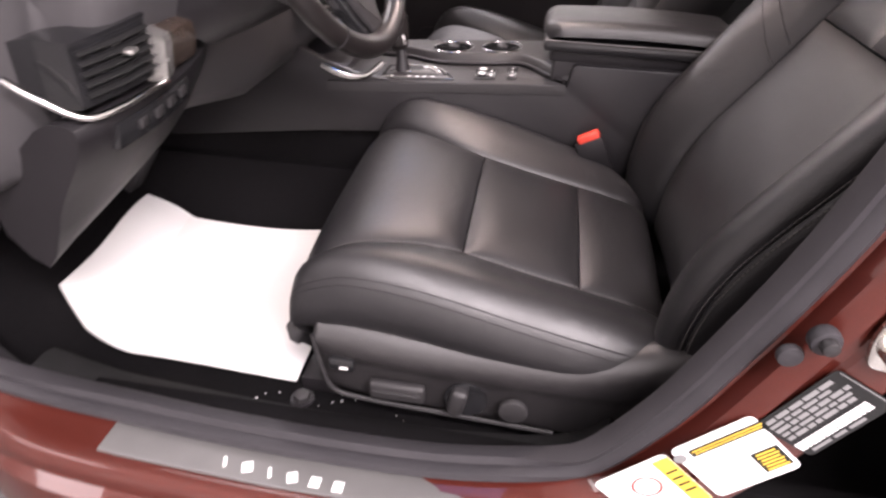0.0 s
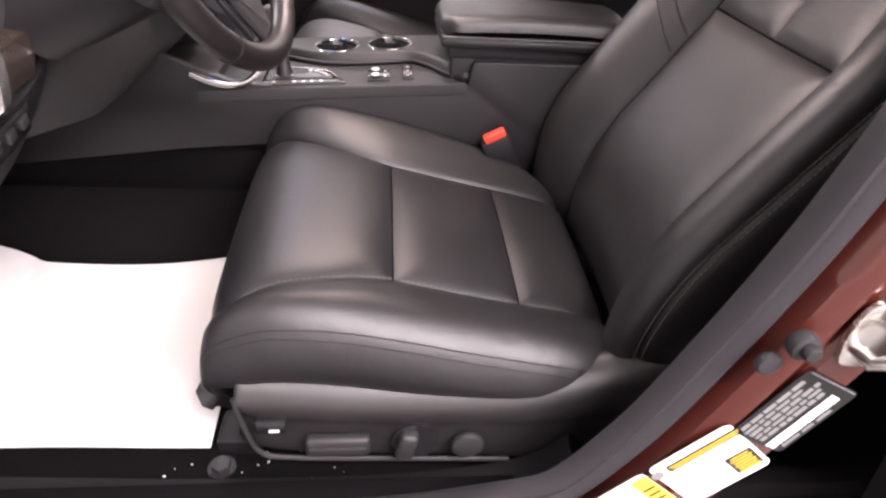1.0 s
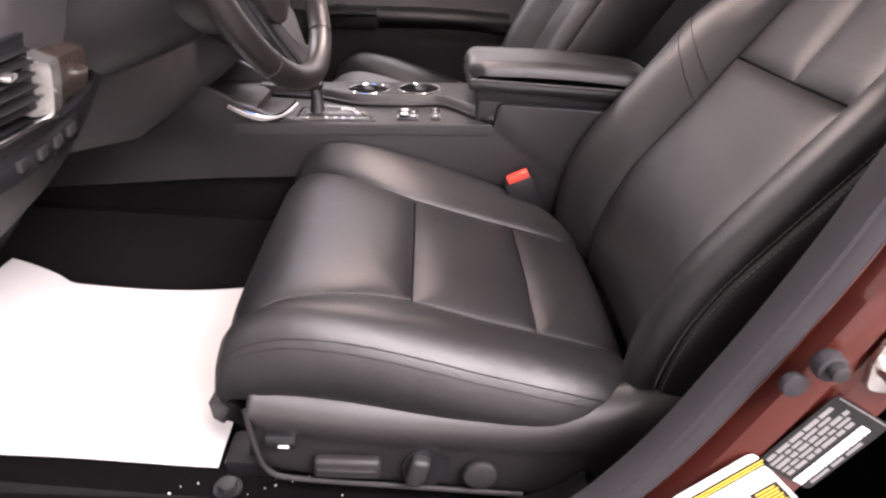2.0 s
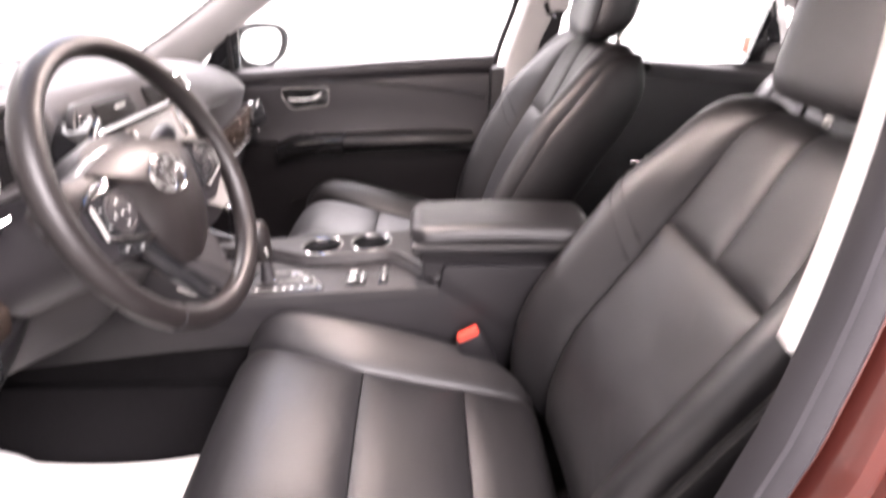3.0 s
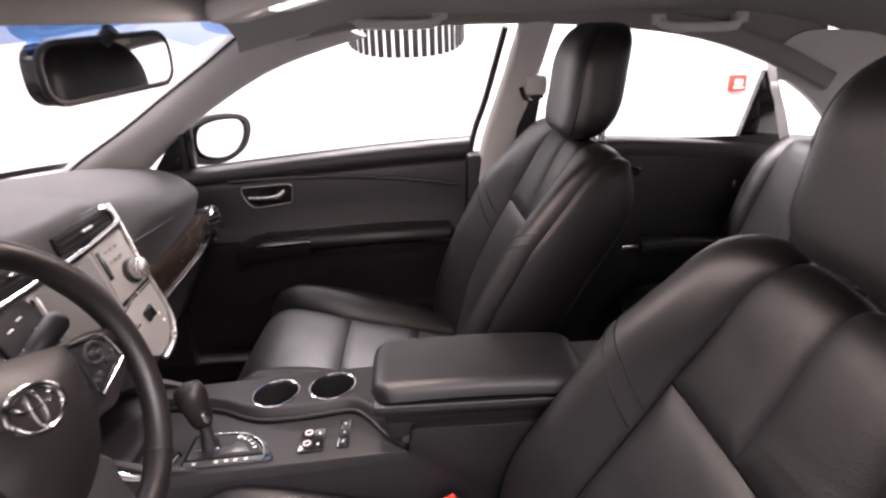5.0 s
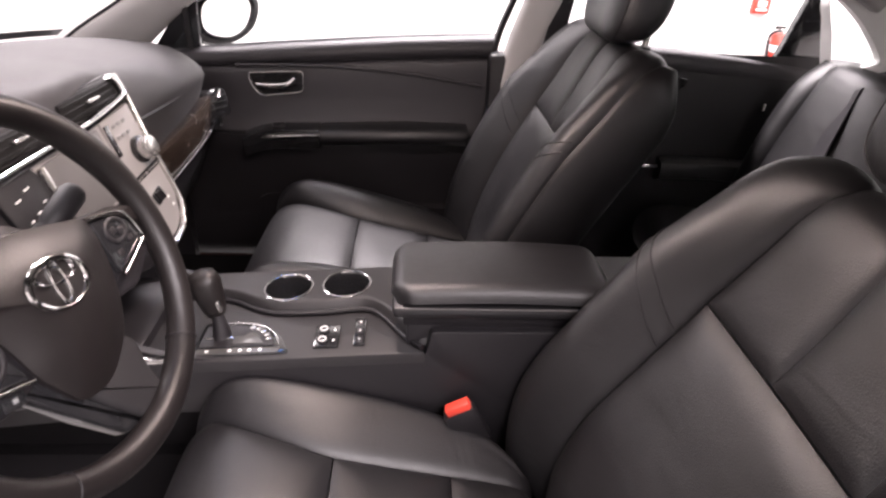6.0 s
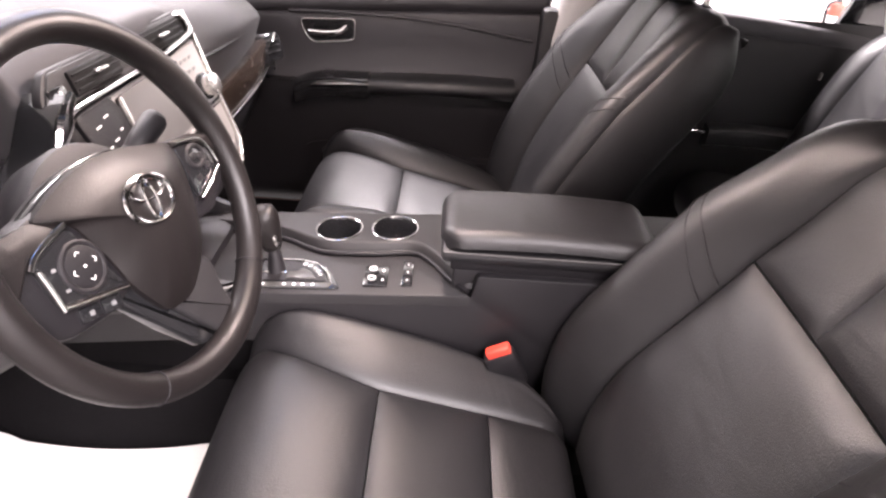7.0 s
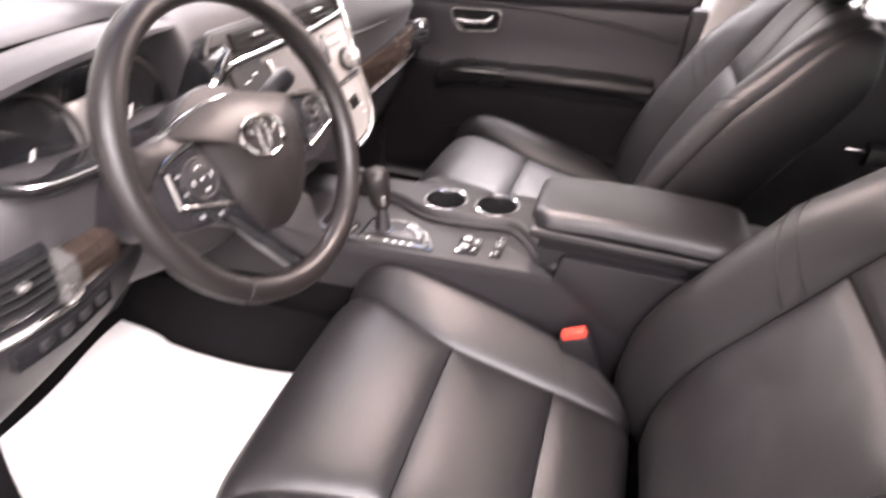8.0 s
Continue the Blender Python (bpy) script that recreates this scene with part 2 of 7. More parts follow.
def slab(outline, depth, m=None, bevel=0.0, segs=2, bm=None):
    """A plate cut to an outline in its own x-y plane, from z = 0 to depth, then placed by m."""
    own = bmesh.new()
    base = [own.verts.new((x, y, 0)) for x, y in outline]
    face = own.faces.new(base)
    ext = bmesh.ops.extrude_face_region(own, geom=[face])
    bmesh.ops.translate(own, vec=(0, 0, depth), verts=[v for v in ext["geom"] if isinstance(v, bmesh.types.BMVert)])
    bmesh.ops.recalc_face_normals(own, faces=own.faces[:])
    if bevel:
        top = [e for e in own.edges if all(abs(v.co.z - depth) < 1e-6 for v in e.verts)]
        bmesh.ops.bevel(own, geom=top, offset=bevel, segments=segs, affect="EDGES", profile=0.5)
    if m is not None:
        bmesh.ops.transform(own, matrix=m, verts=own.verts[:])
    return merge(bm, own)


def round_outline(points, r, n=4):
    """The outline with its corners rounded by r (or by the third number of a point)."""
    out = []
    k = len(points)
    for i in range(k):
        p = Vector(points[i][:2])
        a, b = Vector(points[i - 1][:2]), Vector(points[(i + 1) % k][:2])
        rr = points[i][2] if len(points[i]) > 2 else r
        d0, d1 = (a - p), (b - p)
        c = min(rr, d0.length * 0.49, d1.length * 0.49)
        s, e = p + d0.normalized() * c, p + d1.normalized() * c
        for j in range(n + 1):
            f = j / n
            out.append(tuple((1 - f) ** 2 * s + 2 * f * (1 - f) * p + f * f * e))
    return out


def surface(fn, us, vs, puff=0.0, border=0.010, skirt=0.02, bm=None, flip=False):
    """A padded panel: fn(u, v) gives a place; the panel swells by puff away from its border, and its rim turns inwards by skirt."""
    nu, nv = len(us), len(vs)
    P = np.array([[fn(u, v) for v in vs] for u in us], float)
    du, dv = np.gradient(P, axis=0), np.gradient(P, axis=1)
    N = np.cross(du, dv)
    N /= np.maximum(np.linalg.norm(N, axis=2, keepdims=True), 1e-9)
    if flip:
        N = -N
    lu = np.concatenate([np.zeros((1, nv)), np.cumsum(np.linalg.norm(np.diff(P, axis=0), axis=2), axis=0)])
    lv = np.concatenate([np.zeros((nu, 1)), np.cumsum(np.linalg.norm(np.diff(P, axis=1), axis=2), axis=1)], axis=1)
    d = np.minimum(np.minimum(lu, lu[-1:] - lu), np.minimum(lv, lv[:, -1:] - lv))
    Q = P + N * (puff * (1 - np.exp(-d / border)))[..., None]
    own = bmesh.new()
    vsx = [[own.verts.new(Q[i, j]) for j in range(nv)] for i in range(nu)]
    for i in range(nu - 1):
        for j in range(nv - 1):
            own.faces.new((vsx[i][j], vsx[i + 1][j], vsx[i + 1][j + 1], vsx[i][j + 1]))
    if skirt:
        loop = [(i, 0) for i in range(nu)] + [(nu - 1, j) for j in range(1, nv)] + [(i, nv - 1) for i in range(nu - 2, -1, -1)] + [(0, j) for j in range(nv - 2, 0, -1)]
        low = [own.verts.new(P[i, j] - N[i, j] * skirt) for i, j in loop]
        for k in range(len(loop)):
            k2 = (k + 1) % len(loop)
            (i, j), (i2, j2) = loop[k], loop[k2]
            try:
                own.faces.new((vsx[i][j], vsx[i2][j2], low[k2], low[k]))
            except ValueError:
                pass
    bmesh.ops.recalc_face_normals(own, faces=own.faces[:])
    return merge(bm, own)


def steps(a, b, n):
    """Values from a to b, closer together towards both ends."""
    return [a + (b - a) * (0.5 - 0.5 * math.cos(math.pi * k / (n - 1))) * 0.6 + (b - a) * k / (n - 1) * 0.4 for k in range(n)]


def frame_from(at, x_axis, y_axis):
    """A pose at a place whose own x and y point along the axes given."""
    x = Vector(x_axis).normalized()
    z = x.cross(Vector(y_axis)).normalized()
    y = z.cross(x)
    m = Matrix((x, y, z)).transposed().to_4x4()
    m.translation = at
    return m

# ---- the hall round the car ----
def room():
    x0, x1, y0, y1, z1 = -6.5, 6.5, -4.5, 5.0, 3.6
    t = 0.15
    solid("ground", box(x1 - x0 + 2 * t, y1 - y0 + 2 * t, 0.2, ((x0 + x1) / 2, (y0 + y1) / 2, GROUND - 0.1)), FLOOR_PAINT,
          "grey coated floor of the hall", "floor", kind="structure", smooth=False)
    solid("ceiling", box(x1 - x0 + 2 * t, y1 - y0 + 2 * t, 0.2, ((x0 + x1) / 2, (y0 + y1) / 2, z1 + 0.1)), WHITE_PAINT,
          "white painted hall ceiling", "ceiling", kind="structure", smooth=False)
    h = z1 - GROUND
    for n, sx, sy, cx, cy in (("wall_north", x1 - x0, t, 0, y1 + t / 2), ("wall_south", x1 - x0, t, 0, y0 - t / 2),
                              ("wall_west", t, y1 - y0 + 2 * t, x0 - t / 2, (y0 + y1) / 2), ("wall_east", t, y1 - y0 + 2 * t, x1 + t / 2, (y0 + y1) / 2)):
        solid(n, box(sx, sy, h, (cx, cy, GROUND + h / 2)), BOUNCE_GREY if n == "wall_south" else WHITE_PAINT, "unseen plain wall of the hall, its grey set for bounced light" if n == "wall_south" else "plain white painted wall of the hall", "wall", kind="structure", smooth=False)


room()

# ---- car shell ----
CAR = thing("car_body", "red-brown metallic saloon car body with open driver's doorway", "car")


def side_y(z):
    """How far the body's side stands from the middle at a height, at the doorway."""
    if z < 0.85:
        return 0.745
    f = (z - 0.85) / 0.47
    return 0.745 - 0.125 * f ** 1.25


# the doorway's rim: x, z of the inner edge of the rubber seal
RIM = [(-0.50, 0.365), (-0.30, 0.352), (-0.08, 0.358), (0.060, 0.400), (0.140, 0.500), (0.197, 0.628), (0.241, 0.750), (0.272, 0.862), (0.303, 0.960),
       (0.332, 1.070), (0.350, 1.170), (0.355, 1.265), (0.340, 1.325), (0.276, 1.343), (0.160, 1.345), (0.050, 1.338), (-0.03, 1.326), (-0.11, 1.302), (-0.18, 1.277),
       (-0.26, 1.241), (-0.42, 1.150), (-0.62, 1.015), (-0.80, 0.885), (-0.885, 0.780), (-0.88, 0.640), (-0.80, 0.480), (-0.68, 0.395)]


def rim_loop(n=150):
    """Places on the doorway's rim with the direction away from its middle, and how much of the sill's form it has."""
    pts = spline_many(RIM, n, closed=True)
    out = []
    for i, p in enumerate(pts):
        a, b = pts[i - 1], pts[(i + 1) % n]
        t = (b - a) / np.linalg.norm(b - a)
        d = np.array([t[1], -t[0]])
        z = p[1]
        f = max(0.0, min(1.0, (0.425 - z) / 0.06))
        out.append((p, d, f * f * (3 - 2 * f)))
    return out


def rim_sweep(upright, sill, sgn=-1, n=180, bm=None, keep=None, close=True, spread=None):
    """A form drawn round the doorway: lists of (outwards in the doorway's plane, towards the outside) for uprights and for the sill.
    spread: how much wider the form grows, beyond its first fold, at a place."""
    own = bmesh.new()
    rings = []
    loop = rim_loop(n)
    for p, d, f in loop:
        ring = []
        for (a, b), (a2, b2) in zip(upright, sill):
            if spread and a > 0.047:
                a = 0.047 + (a - 0.047) * spread(p)
            o, y = a * (1 - f) + a2 * f, b * (1 - f) + b2 * f
            q = p + d * o
            ring.append(own.verts.new((q[0], sgn * (side_y(p[1]) + y), q[1])))
        rings.append(ring)
    m = len(upright)
    for i in range(n):
        if keep and not keep(loop[i][0]):
            continue
        r0, r1 = rings[i], rings[(i + 1) % n]
        for j in range(m if close else m - 1):
            own.faces.new((r0[j], r0[(j + 1) % m], r1[(j + 1) % m], r1[j]))
    loose = [v for v in own.verts if not v.link_faces]
    bmesh.ops.delete(own, geom=loose, context="VERTS")
    bmesh.ops.recalc_face_normals(own, faces=own.faces[:])
    return merge(bm, own)


# painted jamb: a stepped band of sheet metal round the doorway
JAMB_UP = [(0.022, -0.030), (0.030, -0.012), (0.034, -0.010), (0.043, -0.006), (0.048, 0.012), (0.054, 0.020), (0.062, 0.0215), (0.064, 0.0165), (0.070, 0.0165), (0.073, 0.022),
           (0.099, 0.022), (0.105, 0.014), (0.112, 0.000), (0.118, -0.030), (0.118, -0.050), (0.040, -0.050)]
JAMB_SILL = [(0.020, -0.020), (0.018, -0.010), (0.016, 0.002), (0.018, 0.015), (0.020, 0.030), (0.021, 0.045), (0.022, 0.058), (0.024, 0.066), (0.030, 0.074), (0.041, 0.078), (0.052, 0.080),
             (0.062, 0.098), (0.120, 0.115), (0.170, 0.100), (0.115, 0.030), (0.060, -0.030)]


def jamb_spread(p):
    """The pillar's foot is broad, its top narrow."""
    f = max(0.0, min(1.0, (1.00 - p[1]) / 0.30))
    low = 0.75 * f * f * (3 - 2 * f) if p[0] > 0 else 0.0
    top = max(0.0, min(1.0, (p[1] - 0.96) / 0.24)) * max(0.0, min(1.0, (p[0] - 0.16) / 0.14))
    return 1.0 + low - 0.40 * top


part("jamb", rim_sweep(JAMB_UP, JAMB_SILL, spread=jamb_spread), PAINT, CAR, "red-brown painted door jamb with stepped folds")
# inner seal lip, round and doubled
SEAL_UP = [(-0.004, -0.020), (-0.003, -0.004), (0.003, 0.005), (0.011, 0.002), (0.015, 0.006), (0.024, 0.009), (0.030, 0.005), (0.034, -0.004), (0.030, -0.024), (0.008, -0.030)]
SEAL_SILL = [(0.002, -0.040), (-0.004, -0.030), (-0.006, -0.016), (0.002, -0.010), (0.000, -0.002), (0.002, 0.006), (0.010, 0.010), (0.018, 0.004), (0.024, -0.015), (0.020, -0.035)]
part("door_seal", rim_sweep(SEAL_UP, SEAL_SILL), RUBBER, CAR, "dark grey rubber door seal")
# outer skin of the roof rail and front pillar, above the jamb
SKIN_UP = [(0.094, 0.020), (0.104, 0.026), (0.116, 0.012), (0.126, -0.030), (0.100, -0.035)]
part("roof_rail_skin", rim_sweep(SKIN_UP, SKIN_UP, keep=lambda p: p[1] > 0.95 and p[0] < 0.30), PAINT, CAR)
# pale pillar trim inside the seal, on the centre pillar and along the roof
TRIM_UP = [(0.000, -0.016), (-0.006, -0.026), (0.000, -0.050), (0.03, -0.075), (0.10, -0.075), (0.10, -0.06), (0.035, -0.06), (0.012, -0.020)]
part("pillar_trim", rim_sweep(TRIM_UP, TRIM_UP, keep=lambda p: p[1] > 0.90 and p[0] > -0.75), PILLAR_TRIM, CAR, "pale moulded pillar and roof trim")
TRIM_LOW = [(0.006, -0.016), (0.008, -0.026), (0.030, -0.045), (0.055, -0.060), (0.10, -0.065), (0.10, -0.05), (0.05, -0.045), (0.016, -0.020)]
part("lower_trim", rim_sweep(TRIM_LOW, TRIM_LOW, keep=lambda p: 0.40 < p[1] <= 0.91 and p[0] > 0), PLASTIC, CAR, "black lower pillar trim")

# the small slots low on the pillar, and a shallow pressed patch below them
for x, z, h in ((0.389, 1.132, 0.007), (0.387, 1.118, 0.010), (0.384, 1.098, 0.006), (0.382, 1.088, 0.006), (0.379, 1.074, 0.007)):
    part("jamb_slot", box(0.006, 0.0016, h, (x, -(side_y(z) + 0.0215), z), 0.0004, turn=Matrix.Rotation(radians(9), 4, "Y")), PAINT, CAR)

# ---- seats ----
def mirror_seat(name, label, y0, out, dx, lean, dz, driver):
    """A front seat. out: +1 or -1, the side on which the door is. lean: degrees added to the backrest's lean about its foot."""
    seat = thing(name, label, "car seat", group="front seats")
    W = 0.262

    def cush_mid(u):
        return spline([(-0.255, 0.37), (-0.290, 0.43), (-0.312, 0.490), (-0.298, 0.540), (-0.245, 0.565), (-0.17, 0.561), (-0.095, 0.545),
                       (-0.01, 0.524), (0.075, 0.505), (0.142, 0.490), (0.186, 0.474), (0.206, 0.440)] if driver else [(-0.255, 0.37), (-0.290, 0.43), (-0.312, 0.490), (-0.298, 0.540), (-0.245, 0.565), (-0.17, 0.561), (-0.095, 0.545),
                       (-0.01, 0.524), (0.075, 0.505), (0.15, 0.487), (0.235, 0.465)], u)

    def cush(u, w):
        mx, mz = cush_mid(u)
        u = min(1.0, u * 1.1) if driver else u
        front = max(0.0, min(1.0, (0.42 - u) / 0.30))
        hw = 0.147 + 0.058 * max(0.0, min(1.0, (0.60 - u) / 0.26)) ** 1.3
        wid = W - 0.012 * front - (0.085 if driver and w > 0 else 0.05) * max(0, (0.2 - u) / 0.2) ** 2
        rear = 0.0
        if w < 0 or not driver:
            rear = max(0.0, (u - 0.60) / 0.40) ** 2.4
            wid = hw + (wid - hw) * (1 - 0.75 * rear)
        lift = ((0.034 if driver else 0.052) * (1 - 0.9 * rear) * (1 - 0.90 * front) if w < 0 else (0.018 if driver else 0.044) * (1 - 0.9 * rear) * (1 - 0.55 * front))
        a = abs(w)
        if a <= 0.5:
            v, dzz = a / 0.5 * hw, 0.006 * (1 - (a / 0.5) ** 2) - 0.045 * w / 0.5 * hw
        else:
            q = (a - 0.5) / 0.5
            r = wid - hw
            h1, h2, h3 = (lift * 0.42, lift * 0.84, lift * 0.92) if w < 0 and driver else (lift * 0.75, lift, lift - 0.020)
            v, dzz = spline([(hw, 0.0), (hw + 0.30 * r, h1), (hw + 0.62 * r, h2), (hw + 0.90 * r, h3),
                             (wid + 0.004, lift - 0.055), (wid, lift - 0.085), (wid - 0.012, lift - 0.110)], q)
            dzz -= math.copysign(0.045 * hw, w)
        y = y0 + out * (v if w > 0 else -v)
        drop = 0.0
        if a > 0.5:
            drop = dzz * max(0.25, min(1, (u - 0.06) / 0.30)) if u < 0.36 else dzz
        else:
            drop = dzz
        return (mx + dx, y, mz + drop + dz)

    U1, U2, U0, U3 = (0.545, 0.727, 0.0, 1.0) if driver else (0.600, 0.800, 0.0, 1.0)
    for nm, a, b in (("front_panel", U0, U1), ("middle_panel", U1, U2), ("rear_panel", U2, U3)):
        part("cushion_" + nm, surface(cush, steps(a + (0.0012 if a else 0), b - (0.0012 if b < 1 else 0), 30 if a == 0 else 16), steps(-0.498, 0.498, 28), puff=0.010, border=0.018, flip=out < 0), LEATHER, seat)
    for s, nm in ((1, "outer"), (-1, "inner")):
        whole = driver and s > 0
        part(nm + "_cushion_bolster", surface(cush, steps(U0, U3, 44), [s * v for v in steps(0.503, 1.0 if whole else 0.7645, 34 if whole else 18)], puff=0.005, border=0.008, flip=(out * s) < 0), LEATHER, seat)
        if whole:
            continue
        part(nm + "_cushion_side", surface(cush, steps(U0, U3, 44), [s * v for v in steps(0.7655, 1.0, 14)], puff=0.004, border=0.006, flip=(out * s) < 0), LEATHER, seat)

    # backrest
    def back_mid(u):
        if driver:
            return spline([(0.226, 0.44), (0.228, 0.53), (0.258, 0.625), (0.320, 0.725), (0.383, 0.824), (0.423, 0.900), (0.453, 0.964), (0.478, 0.996),
                           (0.508, 1.002), (0.532, 0.980)], u)
        return spline([(0.150, 0.43), (0.160, 0.53), (0.190, 0.645), (0.236, 0.755), (0.292, 0.860), (0.330, 0.935), (0.360, 0.996), (0.386, 1.030),
                       (0.418, 1.036), (0.444, 1.014)], u)

    def back(u, w):
        m = back_mid(u)
        t = back_mid(min(1, u + 0.01)) - back_mid(max(0, u - 0.01))
        t /= np.linalg.norm(t)
        nrm = np.array([-t[1], t[0]])
        up = max(0.0, min(1.0, (u - 0.45) / 0.35))
        hw = 0.150 - 0.040 * up
        low = max(0.0, 1 - u / 0.18)
        wid = 0.268 - 0.020 * low - (0.048 if driver else 0.030) * up - (0.08 if driver else 0.05) * max(0.0, (u - 0.72) / 0.28) ** 2
        lift = 0.062 * (1 - 0.75 * up) * (1 - 0.30 * low)
        a = abs(w)
        if a <= 0.5:
            v, f = a / 0.5 * hw, -0.006 * (1 - (a / 0.5) ** 2)
        else:
            q = (a - 0.5) / 0.5
            r = wid - hw
            v, f = spline([(hw, 0.0), (hw + 0.28 * r, lift * 0.45), (hw + 0.58 * r, lift * 0.90), (hw + 0.84 * r, lift - 0.008), (wid, lift - 0.045),
                           (wid + 0.004, lift - 0.10), (wid - 0.008, lift - 0.15)], q)
        if u > 0.42 and a > 0.5:
            g = (u - 0.42) / 0.58
            f *= 1 - (0.35 if f < 0 and not driver else 0.82) * g * g * (3 - 2 * g)
        y = y0 + out * (v if w > 0 else -v)
        if not driver and f < 0 and u > 0.6:
            g = (u - 0.6) / 0.4
            e = back_mid(0.61) - back_mid(0.59)
            nrm = np.array([-e[1], e[0]]) / np.linalg.norm(e)
            f *= 1 - 0.80 * g * g * (3 - 2 * g)
        return (m[0] + nrm[0] * f, y, m[1] + nrm[1] * f)

    S1 = 0.447
    part("back_lower_panel", surface(back, steps(0, S1 - 0.0015, 28), steps(-0.498, 0.498, 28), puff=0.009, border=0.016, flip=out < 0), LEATHER, seat)
    for s in (-1, 1):
        part("back_upper_panel", surface(back, steps(S1 + 0.0015, 1.0, 28), [s * v for v in steps(0.001, 0.498, 16)], puff=0.007, border=0.012, flip=(out * s) < 0), LEATHER, seat)
    for s, nm in ((1, "outer"), (-1, "inner")):
        part(nm + "_back_bolster", surface(back, steps(0, 1.0, 44), [s * v for v in steps(0.503, 0.7995, 18)], puff=0.008, border=0.012, flip=(out * s) < 0), LEATHER, seat)
        part(nm + "_back_side", surface(back, steps(0, 1.0, 44), [s * v for v in steps(0.8005, 1.0, 12)], puff=0.005, border=0.006, flip=(out * s) < 0), LEATHER_SIDE, seat)

    def rear(u, w):
        p, q = np.array(back(u, 1.0)), np.array(back(u, -1.0))
        c = p * (0.5 + w / 2) + q * (0.5 - w / 2)
        c[0] += 0.012 * (1 - w * w)
        return c
    part("back_shell", surface(rear, steps(0, 0.985, 20), steps(-0.95, 0.95, 10), puff=0.0, skirt=0.006), PLASTIC, seat)

    # stitched lines: thin raised welts with rows of thread
    def line(name, fn, pts, lift=0.007, r=0.0014, mat=PLASTIC):
        q = []
        for u, w in pts:
            p0 = np.array(fn(u, w))
            du = np.array(fn(min(1, u + 0.005), w)) - np.array(fn(max(0, u - 0.005), w))
            dv = np.array(fn(u, w + 0.004)) - np.array(fn(u, w - 0.004))
            nn = np.cross(du, dv)
            nn /= max(np.linalg.norm(nn), 1e-9)
            if out < 0:
                nn = -nn
            q.append(p0 + nn * lift)
        return q

    def stitches(name, fn, pts, lift):
        q = line(name, fn, pts, lift)
        own = bmesh.new()
        run, on = 0.0, True
        for a2, b2 in zip(q, q[1:]):
            d = b2 - a2
            ln = np.linalg.norm(d)
            k = max(1, int(ln / 0.0055))
            for i in range(k):
                s0, s1 = a2 + d * (i + 0.12) / k, a2 + d * (i + 0.80) / k
                box(np.linalg.norm(s1 - s0), 0.0011, 0.0011, tuple((s0 + s1) / 2), 0, turn=Vector(d).to_track_quat("X", "Z").to_matrix().to_4x4(), bm=own)
        ob = part(name, own, THREAD, seat, smooth=False)
        ob["kind"] = "stuff"

    for s in (-1, 1):
        for uu in (0.365, 0.395):
            pts = [(uu + 0.10 * f ** 1.4, s * (0.51 + 0.27 * f)) for f in np.linspace(0.12 if driver and s > 0 else 0, 0.72 if driver and s > 0 else 1, 14)]
            part("back_welt", sweep([tuple(p) for p in line("w", back, pts, 0.0064 if driver and s > 0 else 0.0075)], circle_shape(0.0016, 6)), PLASTIC, seat)
    for w in ((0.792, 0.808) if driver else ()):
        stitches("back_stitching", back, [(u, w) for u in np.linspace(0.06, 0.80, 40)], 0.0060 if w < 0.8 else 0.0050)
    if driver:
        for w in (0.754, 0.777):
            part("cushion_welt", sweep([tuple(p) for p in line("w", cush, [(u, w) for u in np.linspace(0.22, 0.93, 50)], 0.0040)], circle_shape(0.0013, 8)), PLASTIC, seat)
        stitches("cushion_stitching", cush, [(u, 0.525) for u in np.linspace(0.33, 0.97, 40)], 0.0060)

    # headrest on two posts
    hx, hz = (0.425, 1.150) if not driver else (0.535, 1.132)
    hy = y0

    def pillow(a, b):
        ca2, sa2, cb, sb = math.cos(a), math.sin(a), math.cos(b), math.sin(b)
        e = lambda c, p: math.copysign(abs(c) ** p, c)
        w2 = 0.132 - 0.012 * sb
        return (hx + 0.058 * e(cb, 0.55) * e(ca2, 0.8) + 0.028 * sb - 0.008 * abs(e(sa2, .6)), hy + w2 * e(cb, 0.45) * e(sa2, 0.55), hz + 0.108 * e(sb, 0.62))

    bm = bmesh.new()
    rings = []
    for i in range(25):
        b = -math.pi / 2 + math.pi * i / 24
        rings.append([bm.verts.new(pillow(2 * math.pi * j / 48, b)) for j in range(48)])
    for i in range(24):
        for j in range(48):
            bm.faces.new((rings[i][j], rings[i][(j + 1) % 48], rings[i + 1][(j + 1) % 48], rings[i + 1][j]))
    bmesh.ops.remove_doubles(bm, verts=bm.verts[:], dist=1e-5)
    bmesh.ops.recalc_face_normals(bm, faces=bm.faces[:])
    rest = part("headrest", bm, LEATHER, seat, sharp=3)
    for s in (-1, 1):
        seam = [pillow(math.pi + s * 0.95, b) for b in np.linspace(-1.25, 1.25, 30)]
        part("headrest_seam", sweep([(x - 0.0006, y + s * 0.0004, z) for x, y, z in seam], circle_shape(0.0017, 6), up=(0, 1, 0)), PLASTIC, rest)
        part("headrest_post", sweep([(hx + 0.02, hy + s * 0.07, hz - 0.05), (hx + 0.005, hy + s * 0.07, 0.99)], circle_shape(0.006), up=(0, 1, 0)), STEEL, rest, "bright steel post")
        part("post_collar", cyl(0.014, 0.014, (hx + 0.010, hy + s * 0.07, hz - 0.118), bevel=0.003), PLASTIC, rest)
    return seat, cush, back


